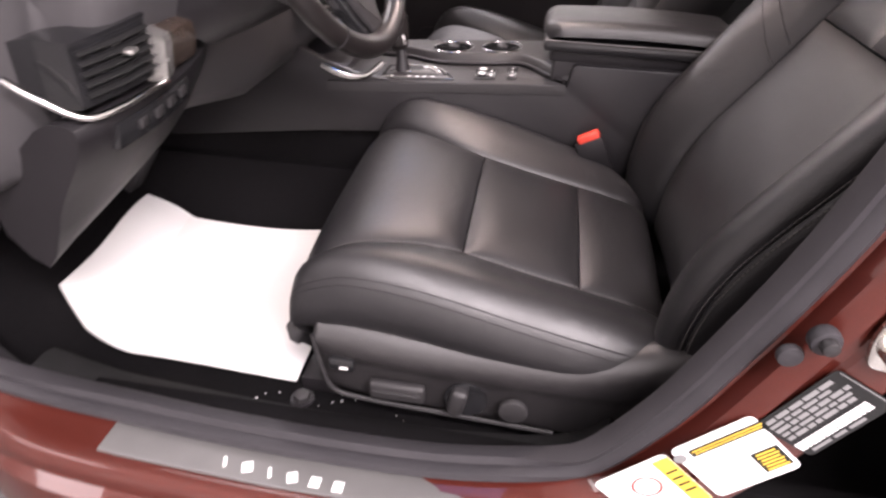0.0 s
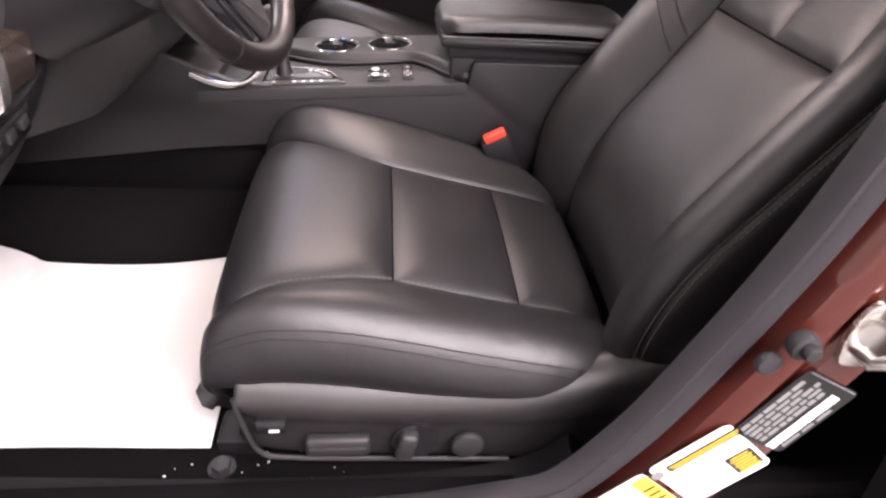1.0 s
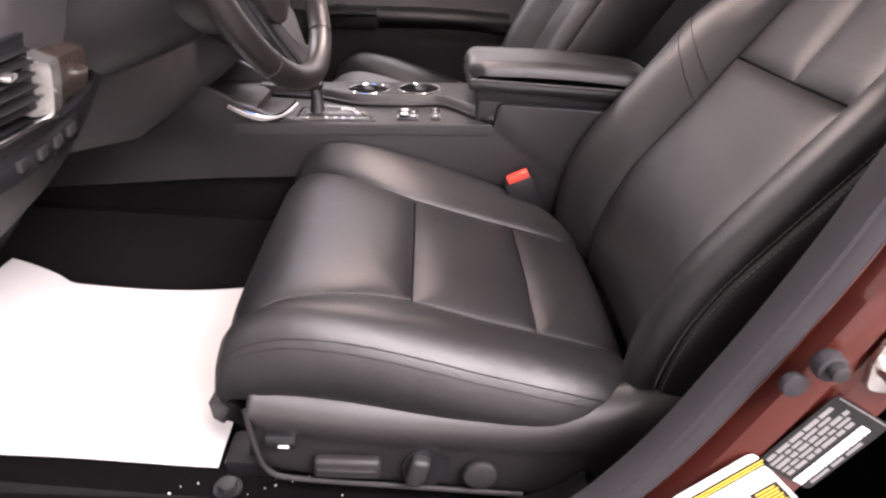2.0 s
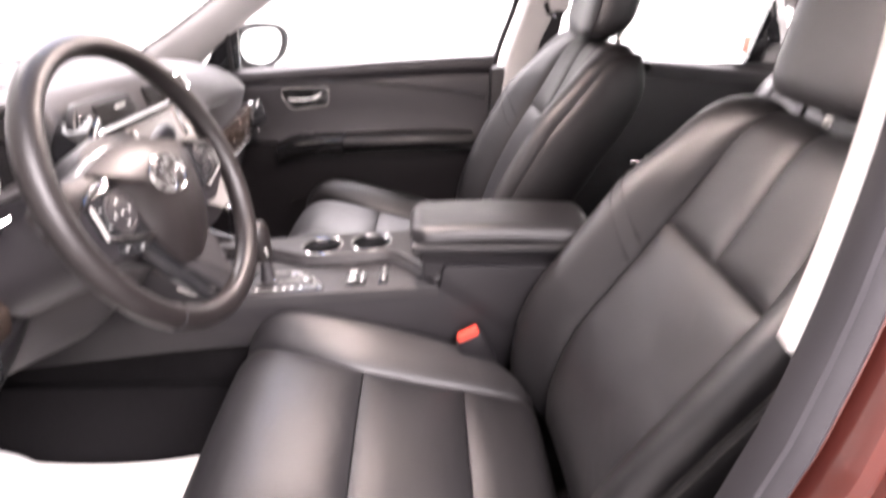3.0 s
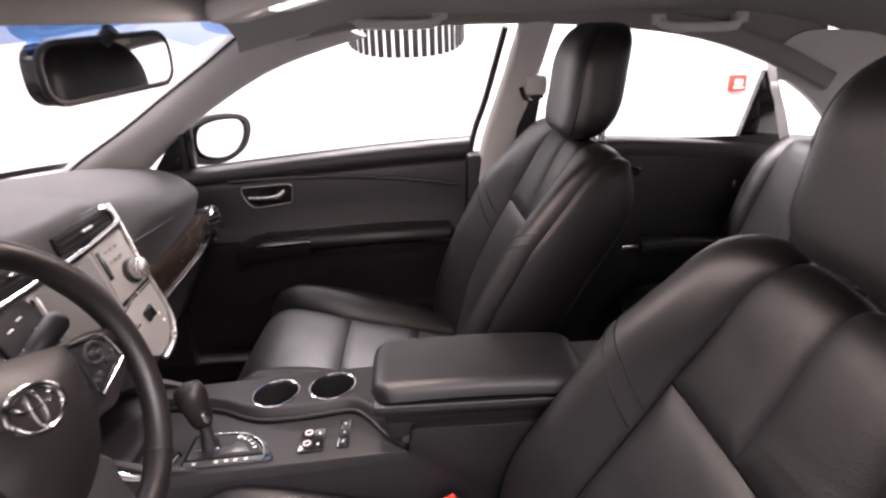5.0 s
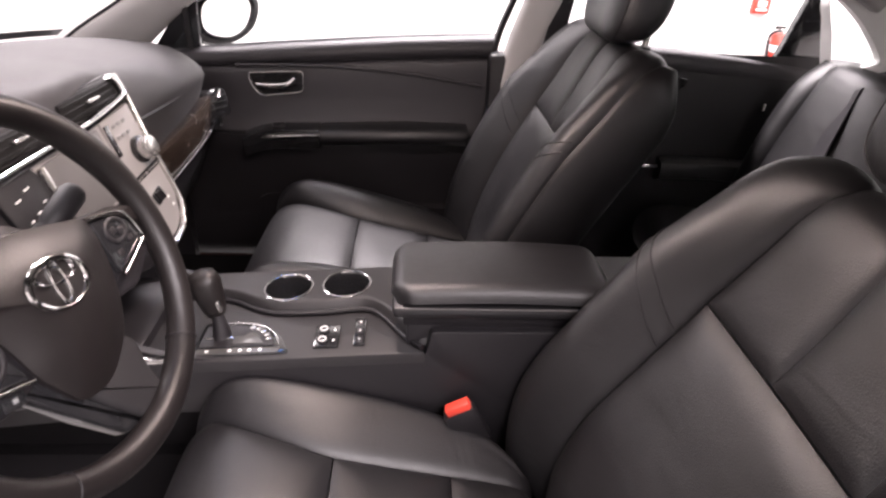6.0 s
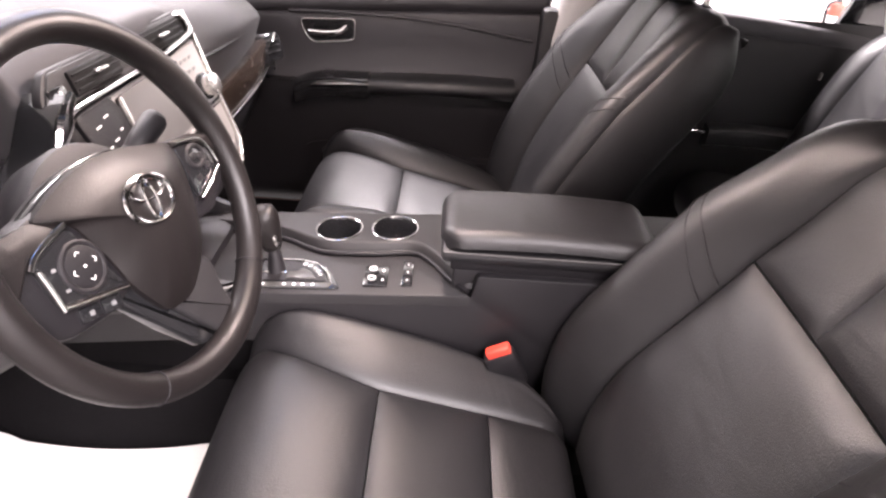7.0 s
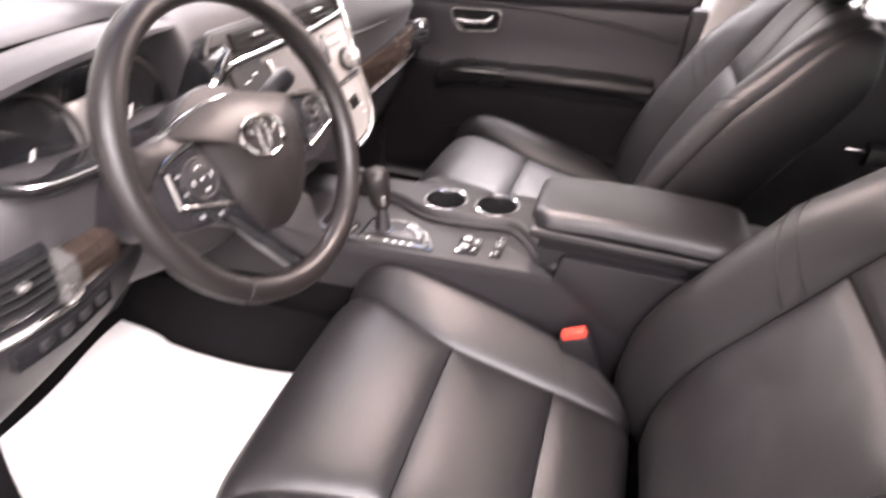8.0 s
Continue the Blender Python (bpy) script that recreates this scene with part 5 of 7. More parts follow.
def rim():
    """The leather rim, thicker where the thumbs rest."""
    own = bmesh.new()
    segs, sides = 96, 16
    rings = []
    for i in range(segs):
        a = 2 * math.pi * i / segs
        grip = 1.0 + 0.10 * math.exp(-((abs(math.degrees(a) - 90) - 62) / 14) ** 2) + 0.06 * math.exp(-((math.degrees(a) - 270) / 30) ** 2)
        if 8 < math.degrees(a) % 360 < 9:
            grip *= 0.93
        ring = []
        for j in range(sides):
            b = 2 * math.pi * j / sides
            q = 0.1662 + 0.0146 * grip * math.cos(b)
            ring.append(own.verts.new((q * math.cos(a), q * math.sin(a), 0.0150 * grip * math.sin(b))))
        rings.append(ring)
    for i in range(segs):
        for j in range(sides):
            own.faces.new((rings[i][j], rings[(i + 1) % segs][j], rings[(i + 1) % segs][(j + 1) % sides], rings[i][(j + 1) % sides]))
    return own


wheel_part("rim", rim(), LEATHER_SMOOTH, sharp=2)
for deg in (28, 152, 232, 308):
    own = torus(0.0153, 0.0008, (0, 0, 0), segs=24, sides=6)
    bmesh.ops.transform(own, matrix=Matrix.Rotation(radians(deg), 4, "Z") @ Matrix.Translation((0.1662, 0, 0)) @ Matrix.Rotation(radians(90), 4, "X") @ Matrix.Diagonal((1.0, 1.02, 1.0, 1)), verts=own.verts[:])
    wheel_part("rim_seam", own, PLASTIC)


def dome(outline, top, edge, m=None, rings=8):
    """A cushion-like cap over an outline: height edge at its rim, top in the middle."""
    own = bmesh.new()
    pts = [Vector(p) for p in outline]
    c = sum(pts, Vector((0, 0))) / len(pts)
    rows = []
    for k in range(rings + 1):
        f = 1 - k / rings
        h = edge + (top - edge) * (1 - f ** 2.6)
        if k == rings:
            rows.append([own.verts.new((c.x, c.y, top))])
        else:
            rows.append([own.verts.new((c.x + (p.x - c.x) * f, c.y + (p.y - c.y) * f, h)) for p in pts])
    base = [own.verts.new((p.x, p.y, edge - 0.03)) for p in pts]
    rows = [base] + rows
    n = len(pts)
    for a, b in zip(rows, rows[1:]):
        for j in range(n):
            if len(b) == 1:
                own.faces.new((a[j], a[(j + 1) % n], b[0]))
            else:
                own.faces.new((a[j], a[(j + 1) % n], b[(j + 1) % n], b[j]))
    bmesh.ops.recalc_face_normals(own, faces=own.faces[:])
    return own


def spoke_part(name, own, mat, parent=None, label="", sharp=0.6):
    bmesh.ops.translate(own, vec=(0, 0, 0.010), verts=own.verts[:])
    return wheel_part(name, own, mat, parent, label, sharp)


# the hub, with the shoulders that run into the side arms
HUB = round_outline([(-0.101, 0.042, 0.008), (-0.061, 0.0537, 0.03), (-0.021, 0.0585, 0.03), (0.0157, 0.0545, 0.03), (0.089, 0.031, 0.010), (0.0934, 0.0118, 0.012), (0.083, -0.020, 0.02), (0.0687, -0.054, 0.02),
                     (0.0436, -0.082, 0.02), (0.0006, -0.102, 0.016), (-0.036, -0.0945, 0.010), (-0.0545, -0.0513, 0.02), (-0.0570, -0.019, 0.02), (-0.0685, 0.024, 0.01)], 0.02, 4)
hub = spoke_part("airbag_cover", dome(HUB[::-1], 0.006, -0.012), LEATHER_SMOOTH, label="black domed airbag cover")
spoke_part("cover_gap", slab([(x * 1.03, y * 1.03) for x, y in HUB], 0.010, Matrix.Translation((0, 0, -0.031)), bevel=0.002), GLOSS_BLACK, hub)
BADGE = Matrix.Translation((0.004, 0.004, 0.0)) @ Matrix.Rotation(radians(-10), 4, "Z")


def badge_part(name, own, mat, label=""):
    bmesh.ops.transform(own, matrix=BADGE, verts=own.verts[:])
    return spoke_part(name, own, mat, hub, label)


badge_part("badge_ring", torus(0.0275, 0.0027, (0, 0, 0.0055), Matrix.Diagonal((1.14, 0.80, 1, 1)), segs=48, sides=8), CHROME, "silver oval badge")
badge_part("badge_oval", torus(0.0115, 0.0024, (0, -0.002, 0.0055), Matrix.Diagonal((0.62, 1.62, 1, 1)), segs=36, sides=8), CHROME)
badge_part("badge_bar", torus(0.018, 0.0024, (0, 0.0085, 0.0055), Matrix.Diagonal((1.2, 0.50, 1, 1)), segs=36, sides=8), CHROME)
badge_part("badge_back", cyl(0.028, 0.004, (0, 0, 0.0035), Matrix.Diagonal((1.14, 0.80, 1, 1)), 36), LEATHER_SMOOTH)

# left arm: leather wing, switch pad with its ring of arrows, and the key strip below
spoke_part("side_spoke", slab(round_outline([(-0.045, 0.050), (-0.045, -0.052), (-0.082, -0.058), (-0.128, -0.049), (-0.156, -0.032), (-0.160, 0.028), (-0.120, 0.044)], 0.010), 0.022, Matrix.Translation((0, 0, -0.037)), bevel=0.006), PLASTIC)
spoke_part("spoke_wing", dome(round_outline([(-0.074, 0.029), (-0.1215, 0.0215), (-0.131, 0.014), (-0.158, -0.006), (-0.162, 0.030), (-0.138, 0.046), (-0.101, 0.043)], 0.006)[::-1], -0.007, -0.013, rings=4), LEATHER_SMOOTH)
LPAD = round_outline([(-0.0776, 0.0250), (-0.0604, -0.0445), (-0.1252, -0.0212), (-0.1222, 0.0190)], 0.006)
pad = spoke_part("switch_pad", slab(LPAD, 0.014, Matrix.Translation((0, 0, -0.022)), bevel=0.003), GLOSS_BLACK, label="gloss black switch pad")
spoke_part("chrome_corner", sweep([(p[0], p[1], -0.0075) for p in spline_many([(-0.0800, 0.0285), (-0.102, 0.0255), (-0.120, 0.0210), (-0.1290, 0.0150)], 20)], rect_shape(0.0060, 0.005, 0.002), up=(0, 0, 1)), CHROME, pad, "chrome pad edging")
spoke_part("chrome_side", sweep([(p[0], p[1], -0.0075) for p in spline_many([(-0.1235, 0.0120), (-0.1245, -0.004), (-0.1262, -0.0240)], 14)], rect_shape(0.0052, 0.005, 0.002), up=(0, 0, 1)), CHROME, pad, "chrome pad edging")
spoke_part("chrome_edge", sweep([(-0.1262, -0.0225, -0.0075), (-0.094, -0.0345, -0.0075), (-0.062, -0.0462, -0.0075)], rect_shape(0.0036, 0.005, 0.0015), up=(0, 0, 1)), CHROME, pad, "chrome pad edging")
spoke_part("button_ring", torus(0.0205, 0.0028, (-0.0885, -0.0069, -0.0075), flat=0.8), PLASTIC, pad)
spoke_part("button", cyl(0.0182, 0.005, (-0.0885, -0.0069, -0.0080), segs=28, bevel=0.0015), PLASTIC, pad)
for dx, dy, rot in ((0, 0.0125, 0), (0.0125, 0, -90), (0, -0.0125, 180), (-0.0125, 0, 90)):
    spoke_part("arrow", slab([(-0.0028, -0.0011), (0, 0.0014), (0.0028, -0.0011), (0.0024, -0.0017), (0, 0.0006), (-0.0024, -0.0017)], 0.0006, Matrix.Translation((-0.0885 + dx, -0.0069 + dy, -0.0055)) @ Matrix.Rotation(radians(rot), 4, "Z")), WHITE_MARK, pad)
spoke_part("dot", cyl(0.0013, 0.0008, (-0.0885, -0.0069, -0.0052), segs=10), WHITE_MARK, pad)
for x, y in ((-0.1125, 0.0053), (-0.1126, -0.0138)):
    spoke_part("marking", box(0.0040, 0.0026, 0.0008, (x, y, -0.0078), turn=Matrix.Rotation(radians(-12), 4, "Z")), LABEL_GREY, pad)
for x, y in ((-0.1036, -0.0420), (-0.0807, -0.0490)):
    b = spoke_part("button", box(0.022, 0.013, 0.006, (x, y, -0.016), 0.002, turn=Matrix.Rotation(radians(-18), 4, "Z")), GLOSS_BLACK)
    spoke_part("marking", box(0.0045, 0.0040, 0.0008, (x, y, -0.0128), turn=Matrix.Rotation(radians(-18), 4, "Z")), LABEL_GREY, b)

# right arm
spoke_part("side_spoke", slab(round_outline([(0.050, 0.040), (0.120, 0.024), (0.160, 0.010), (0.160, -0.033), (0.136, -0.043), (0.106, -0.059), (0.074, -0.054), (0.050, -0.062)], 0.010)[::-1], 0.022, Matrix.Translation((0, 0, -0.037)), bevel=0.006), PLASTIC)
spoke_part("spoke_wing", dome(round_outline([(0.0895, 0.030), (0.122, 0.026), (0.160, 0.012), (0.160, -0.012), (0.143, -0.004), (0.1290, 0.0170), (0.090, 0.026)], 0.005)[::-1], -0.006, -0.012, rings=4), LEATHER_SMOOTH)
RPAD = round_outline([(0.0890, 0.0230), (0.1266, 0.0153), (0.1387, -0.0003), (0.1379, -0.0199), (0.0850, -0.0346), (0.0860, -0.012)], 0.005)
pad = spoke_part("switch_pad", slab(RPAD[::-1], 0.014, Matrix.Translation((0, 0, -0.022)), bevel=0.003), GLOSS_BLACK, label="gloss black switch pad")
spoke_part("chrome_corner", sweep([(p[0], p[1], -0.0075) for p in spline_many([(0.0900, 0.0262), (0.1265, 0.0172), (0.1370, 0.0040), (0.1400, -0.0170)], 16)], rect_shape(0.0026, 0.005, 0.001), up=(0, 0, 1)), CHROME, pad)
spoke_part("chrome_edge", sweep([(0.1385, -0.0215, -0.0075), (0.112, -0.0300, -0.0075), (0.0860, -0.0365, -0.0075)], rect_shape(0.0045, 0.005, 0.0015), up=(0, 0, 1)), CHROME, pad, "chrome pad edging")
spoke_part("button_ring", torus(0.0115, 0.0024, (0.111, 0.0035, -0.0075), Matrix.Diagonal((1.2, 1, 1, 1)), flat=0.8), PLASTIC, pad)
for x, y in ((0.106, 0.0045), (0.117, 0.0005), (0.099, -0.018), (0.122, -0.012)):
    spoke_part("button", box(0.0095, 0.007, 0.004, (x, y, -0.0075), 0.0015), PLASTIC, pad)

# lower arm: a black strut and a paler face beside it
spoke_part("lower_strut", slab(round_outline([(-0.072, -0.050), (-0.044, -0.106), (-0.014, -0.154), (0.010, -0.160), (-0.006, -0.130), (-0.028, -0.090), (-0.050, -0.050)], 0.006), 0.016, Matrix.Translation((0, 0, -0.034)), bevel=0.005), GLOSS_BLACK, label="gloss black lower spoke strut")
spoke_part("lower_spoke", slab(round_outline([(-0.030, -0.088), (-0.006, -0.132), (0.010, -0.160), (0.052, -0.156), (0.050, -0.128), (0.057, -0.094), (0.040, -0.070)], 0.006), 0.018, Matrix.Translation((0, 0, -0.033)), bevel=0.006, segs=3), PLASTIC_GREY, label="broad black lower spoke")
wheel_part("hub_shell", cyl(0.075, 0.06, (0, -0.01, -0.067), segs=36, bevel=0.01, radius2=0.085), PLASTIC)

# column shroud and stalks
COL = thing("steering_column", "dark column shroud with two control stalks", "steering column")
cols = []
for z, w, h in ((-0.065, 0.052, 0.050), (-0.10, 0.062, 0.060), (-0.16, 0.066, 0.066), (-0.24, 0.070, 0.070)):
    cols.append([tuple(CM @ Vector((w * math.cos(a) * 1.05, h * math.sin(a) - 0.012, z))) for a in np.linspace(0, 2 * math.pi, 16, endpoint=False)])
part("shroud", loft(cols, sub=2, along=3), PLASTIC, COL)
for s, tip, nm in ((1, (0.150, 0.052, -0.040), "wiper_stalk"), (-1, (-0.165, 0.035, -0.045), "light_stalk")):
    a, b = Vector((s * 0.045, 0.010, -0.085)), Vector(tip)
    st = part(nm, sweep([tuple(CM @ (a + (b - a) * f)) for f in (0, 0.45, 0.62)], circle_shape(0.008, 12)), PLASTIC, COL)
    part("grip", sweep([tuple(CM @ (a + (b - a) * f)) for f in (0.56, 0.62, 0.70, 0.95, 1.0)], circle_shape(0.0135, 16), scale=[0.7, 0.95, 1.0, 1.05, 0.8]), PLASTIC, st)
    part("collar", sweep([tuple(CM @ (a + (b - a) * f)) for f in (0.50, 0.56)], circle_shape(0.012, 16)), PLASTIC_GREY, st)
part("key_trim", sweep([tuple(p) for p in ((-0.36, -0.30, 0.80), (-0.35, -0.27, 0.80))], circle_shape(0.006, 10)), CHROME, COL)

# ---- centre console ----
CON = thing("centre_console", "black centre console with gear lever and cup holders", "console")
side = round_outline([(-0.78, 0.480), (-0.74, 0.62), (-0.47, 0.69), (-0.42, 0.668), (-0.36, 0.648), (-0.27, 0.640), (0.035, 0.652), (0.042, 0.697), (0.45, 0.700), (0.45, 0.36), (-0.10, 0.36), (-0.19, 0.546), (-0.456, 0.522)], 0.008, 3)
for s, nm in ((-1, "near_side"), (1, "far_side")):
    part(nm, slab(side, 0.012, frame_from((0, -0.108 if s < 0 else 0.110, 0), (1, 0, 0), (0, 0, 1)), bevel=0.003), PLASTIC, CON, "grained plastic console side")
part("core", box(1.29, 0.200, 0.26, (-0.195, 0.004, 0.45), 0.01), CARPET, CON)
part("core_front", box(0.34, 0.216, 0.12, (-0.56, 0, 0.59), 0.02), PLASTIC, CON)
rear_box = box(0.46, 0.205, 0.10, (0.235, 0, 0.655), 0.006)
part("bin", rear_box, PLASTIC, CON)


def deck_z(x):
    return 0.650 + 0.075 * (x + 0.14) * 0.9


# lower deck on the driver's side, upper deck with the cups beyond a curved groove
curve = [(-0.42, 0.060), (-0.34, 0.045), (-0.285, 0.028), (-0.245, 0.003), (-0.205, -0.012), (-0.13, -0.014), (-0.062, -0.010), (-0.028, -0.040), (0.000, -0.085), (0.030, -0.118)]
cv = [tuple(p) for p in spline_many(curve, 30)]


def deck(outline, lift, depth, name, mat, label=""):
    own = slab(outline, depth, None, bevel=0.004)
    for v in own.verts:
        v.co.z += deck_z(v.co.x) + lift - depth
    return part(name, own, mat, CON, label)


deck([(-0.42, -0.1235), (0.034, -0.1235)] + cv[::-1], 0.0, 0.02, "lower_deck", PLASTIC_GREY, "satin dark deck beside the gear lever")
upper = [(x, y + 0.006) for x, y in cv[:-1]] + [(0.045, -0.108), (0.045, 0.098), (-0.42, 0.098)]


def upper_deck():
    """A plate with two round holes for the cups."""
    own = bmesh.new()
    cups = [(-0.197, 0.043), (-0.098, 0.047)]
    n = 40
    xs = np.linspace(-0.42, 0.045, 60)

    def near(x):
        best = -0.108 if x > 0.025 else np.interp(x, [p[0] for p in upper[:29]], [p[1] for p in upper[:29]])
        return float(best)
    ys = np.linspace(0, 1, 22)
    grid = [[None] * len(ys) for _ in xs]
    for i, x in enumerate(xs):
        y0 = near(x)
        for j, f in enumerate(ys):
            y = y0 + (0.098 - y0) * f
            px, py = x, y
            for cx, cy in cups:
                d = math.hypot(px - cx, py - cy)
                if d < 0.040:
                    d = max(d, 1e-4)
                    px, py = cx + (px - cx) / d * 0.040, cy + (py - cy) / d * 0.040
            z = deck_z(px) + 0.020
            if j == 0:
                z -= 0.018
            elif j == 1:
                z -= 0.003
            grid[i][j] = (own.verts.new((px, py, z)), any(math.hypot(x - cx, y - cy) < 0.0395 for cx, cy in cups))
    for i in range(len(xs) - 1):
        for j in range(len(ys) - 1):
            q = (grid[i][j], grid[i + 1][j], grid[i + 1][j + 1], grid[i][j + 1])
            if all(k[1] for k in q):
                continue
            try:
                own.faces.new([k[0] for k in q])
            except ValueError:
                pass
    bmesh.ops.remove_doubles(own, verts=own.verts[:], dist=1e-5)
    loose = [v for v in own.verts if not v.link_faces]
    bmesh.ops.delete(own, geom=loose, context="VERTS")
    bmesh.ops.recalc_face_normals(own, faces=own.faces[:])
    return own


part("upper_deck", upper_deck(), PLASTIC_GREY, CON, "satin dark deck with two cup wells", sharp=0.8)
part("deck_groove", sweep([(x, y + 0.001, deck_z(x) + 0.004) for x, y in cv], circle_shape(0.004, 8)), PLASTIC, CON)
for cx, cy in ((-0.197, 0.043), (-0.098, 0.047)):
    own = bmesh.new()
    prof = [(0.040, 0.0), (0.037, -0.008), (0.034, -0.055), (0.030, -0.060), (0.0, -0.060)]
    rings = [[own.verts.new((cx + r * math.cos(a), cy + r * math.sin(a), deck_z(cx) + 0.019 + z)) for a in np.linspace(0, 2 * math.pi, 40, endpoint=False)] for r, z in prof[:-1]]
    for a, b in zip(rings, rings[1:]):
        for k in range(40):
            own.faces.new((a[k], a[(k + 1) % 40], b[(k + 1) % 40], b[k]))
    own.faces.new(rings[-1])
    cup = part("cup_holder", own, GLOSS_BLACK, CON, "black cup well")
    part("cup_ring", torus(0.0405, 0.0018, (cx, cy, deck_z(cx) + 0.0205), Euler((0, radians(-4), 0)).to_matrix().to_4x4(), 56, 10, 0.8), CHROME, cup, "chrome cup ring")

# gear gate, lever and switches
gate = part("gear_gate", slab(round_outline([(-0.318, -0.112, 0.01), (-0.170, -0.114, 0.012), (-0.196, -0.060, 0.03), (-0.235, -0.032, 0.01), (-0.318, -0.030, 0.01)], 0.01), 0.006, Matrix.Translation((0, 0, 0.6565)) @ Matrix.Rotation(radians(-3.8), 4, "Y"), bevel=0.0015), GLOSS_BLACK, CON, "gloss black gear gate")
gm = Matrix.Translation((0, 0, 0.6625)) @ Matrix.Rotation(radians(-3.8), 4, "Y")


def gate_part(name, own, mat, label=""):
    bmesh.ops.transform(own, matrix=gm, verts=own.verts[:])
    return part(name, own, mat, gate, label)


GATE_GREY = material("gate_grey", (0.055, 0.054, 0.052), 0.34, metal=0.2, tint=0.1, scale=60, coat=0.2)
gate_part("letter_strip", slab(round_outline([(-0.314, -0.1115), (-0.190, -0.1125), (-0.186, -0.101), (-0.314, -0.099)], 0.003), 0.0016, Matrix.Translation((0, 0, 0.0002)), bevel=0.0005), GATE_GREY, "glossy grey letter strip")
for x in (-0.296, -0.262, -0.246, -0.232, -0.216):
    gate_part("marking", box(0.005, 0.0045, 0.0006, (x, -0.106, 0.0020)), WHITE_MARK)
gate_part("gate_plate", slab(round_outline([(-0.312, -0.094), (-0.196, -0.095), (-0.204, -0.072), (-0.226, -0.049), (-0.262, -0.040), (-0.312, -0.040)], 0.006), 0.0014, None), PLASTIC)
gate_part("gate_frame", sweep([tuple(p) for p in spline_many([(-0.190, -0.096, 0.002), (-0.197, -0.075, 0.002), (-0.214, -0.054, 0.002), (-0.240, -0.040, 0.002), (-0.290, -0.036, 0.002)], 20)], rect_shape(0.0022, 0.0026, 0.0008)), SATIN)
for k in range(5):
    a = radians(16 + 13 * k)
    gate_part("gate_notch", box(0.008, 0.0055, 0.003, (-0.258 + 0.052 * math.cos(a), -0.094 + 0.048 * math.sin(a), 0.0022), 0.0008, turn=Matrix.Rotation(a * 0.4, 4, "Z")), SATIN)
gate_part("gate_island", slab(round_outline([(-0.262, -0.090), (-0.214, -0.091), (-0.226, -0.070), (-0.240, -0.062), (-0.248, -0.072), (-0.262, -0.072)], 0.003), 0.0016, Matrix.Translation((0, 0, 0.0016)), bevel=0.0005), GATE_GREY)
gate_part("gate_slot", box(0.044, 0.0035, 0.0016, (-0.286, -0.074, 0.0022), 0.0006), SATIN)

LEV = thing("gear_lever", "black leather gear lever with chrome inset", "gear lever")
part("boot", sweep([(-0.282, -0.066, 0.640), (-0.284, -0.064, 0.668), (-0.288, -0.062, 0.690)], circle_shape(0.012, 14), scale=[1.3, 0.9, 0.7]), PLASTIC, LEV)
part("knob", sweep([(-0.287, -0.062, 0.684), (-0.290, -0.061, 0.695), (-0.294, -0.060, 0.715), (-0.300, -0.059, 0.738), (-0.304, -0.058, 0.752), (-0.306, -0.058, 0.757)], circle_shape(0.020, 20, 1.15), scale=[0.62, 0.80, 0.95, 1.12, 0.95, 0.4], up=(1, 0, 0)), LEATHER_SMOOTH, LEV, sharp=2)
part("inset", box(0.006, 0.012, 0.020, (-0.278, -0.072, 0.706), 0.002, turn=Euler((0, radians(-15), 0)).to_matrix().to_4x4()), CHROME, LEV)
for nm, x0, x1, y0, y1 in (("heated_seat_switch", -0.137, -0.098, -0.104, -0.050), ("mode_switch", -0.076, -0.058, -0.102, -0.034)):
    xc, yc = (x0 + x1) / 2, (y0 + y1) / 2
    tilt = Matrix.Rotation(radians(-3.8), 4, "Y")
    p = part(nm, box(x1 - x0, y1 - y0, 0.006, (xc, yc, deck_z(xc) + 0.0015), 0.0015, turn=tilt), GLOSS_BLACK, CON, "black switch panel")
    if nm == "heated_seat_switch":
        for yy in (yc - 0.013, yc + 0.013):
            part("dial", cyl(0.0085, 0.004, (xc - 0.006, yy, deck_z(xc) + 0.006), tilt, 20, 0.0012), PLASTIC, p)
            part("dial_mark", torus(0.0055, 0.0010, (xc - 0.006, yy, deck_z(xc) + 0.0082), tilt, 20, 6), WHITE_MARK, p)
            part("lamp", box(0.003, 0.004, 0.002, (xc + 0.011, yy, deck_z(xc) + 0.005), turn=tilt), WHITE_MARK, p)
    else:
        for yy in (yc - 0.022, yc, yc + 0.022):
            part("key", box(0.011, 0.014, 0.002, (xc, yy, deck_z(xc) + 0.0040), 0.0008, turn=tilt), PLASTIC, p)
            part("marking", box(0.002, 0.005, 0.0006, (xc, yy, deck_z(xc) + 0.0052), turn=tilt), WHITE_MARK, p)
part("console_trim", sweep([tuple(p) for p in spline_many([(-0.426, -0.125, 0.662), (-0.397, -0.127, 0.650), (-0.365, -0.127, 0.644), (-0.335, -0.122, 0.650), (-0.309, -0.114, 0.672)], 24)], rect_shape(0.010, 0.010, 0.003)), CHROME, CON, "bright trim where console meets stack")

# armrest lid
ARM = thing("armrest", "black padded leather armrest lid with stitched edge", "armrest")


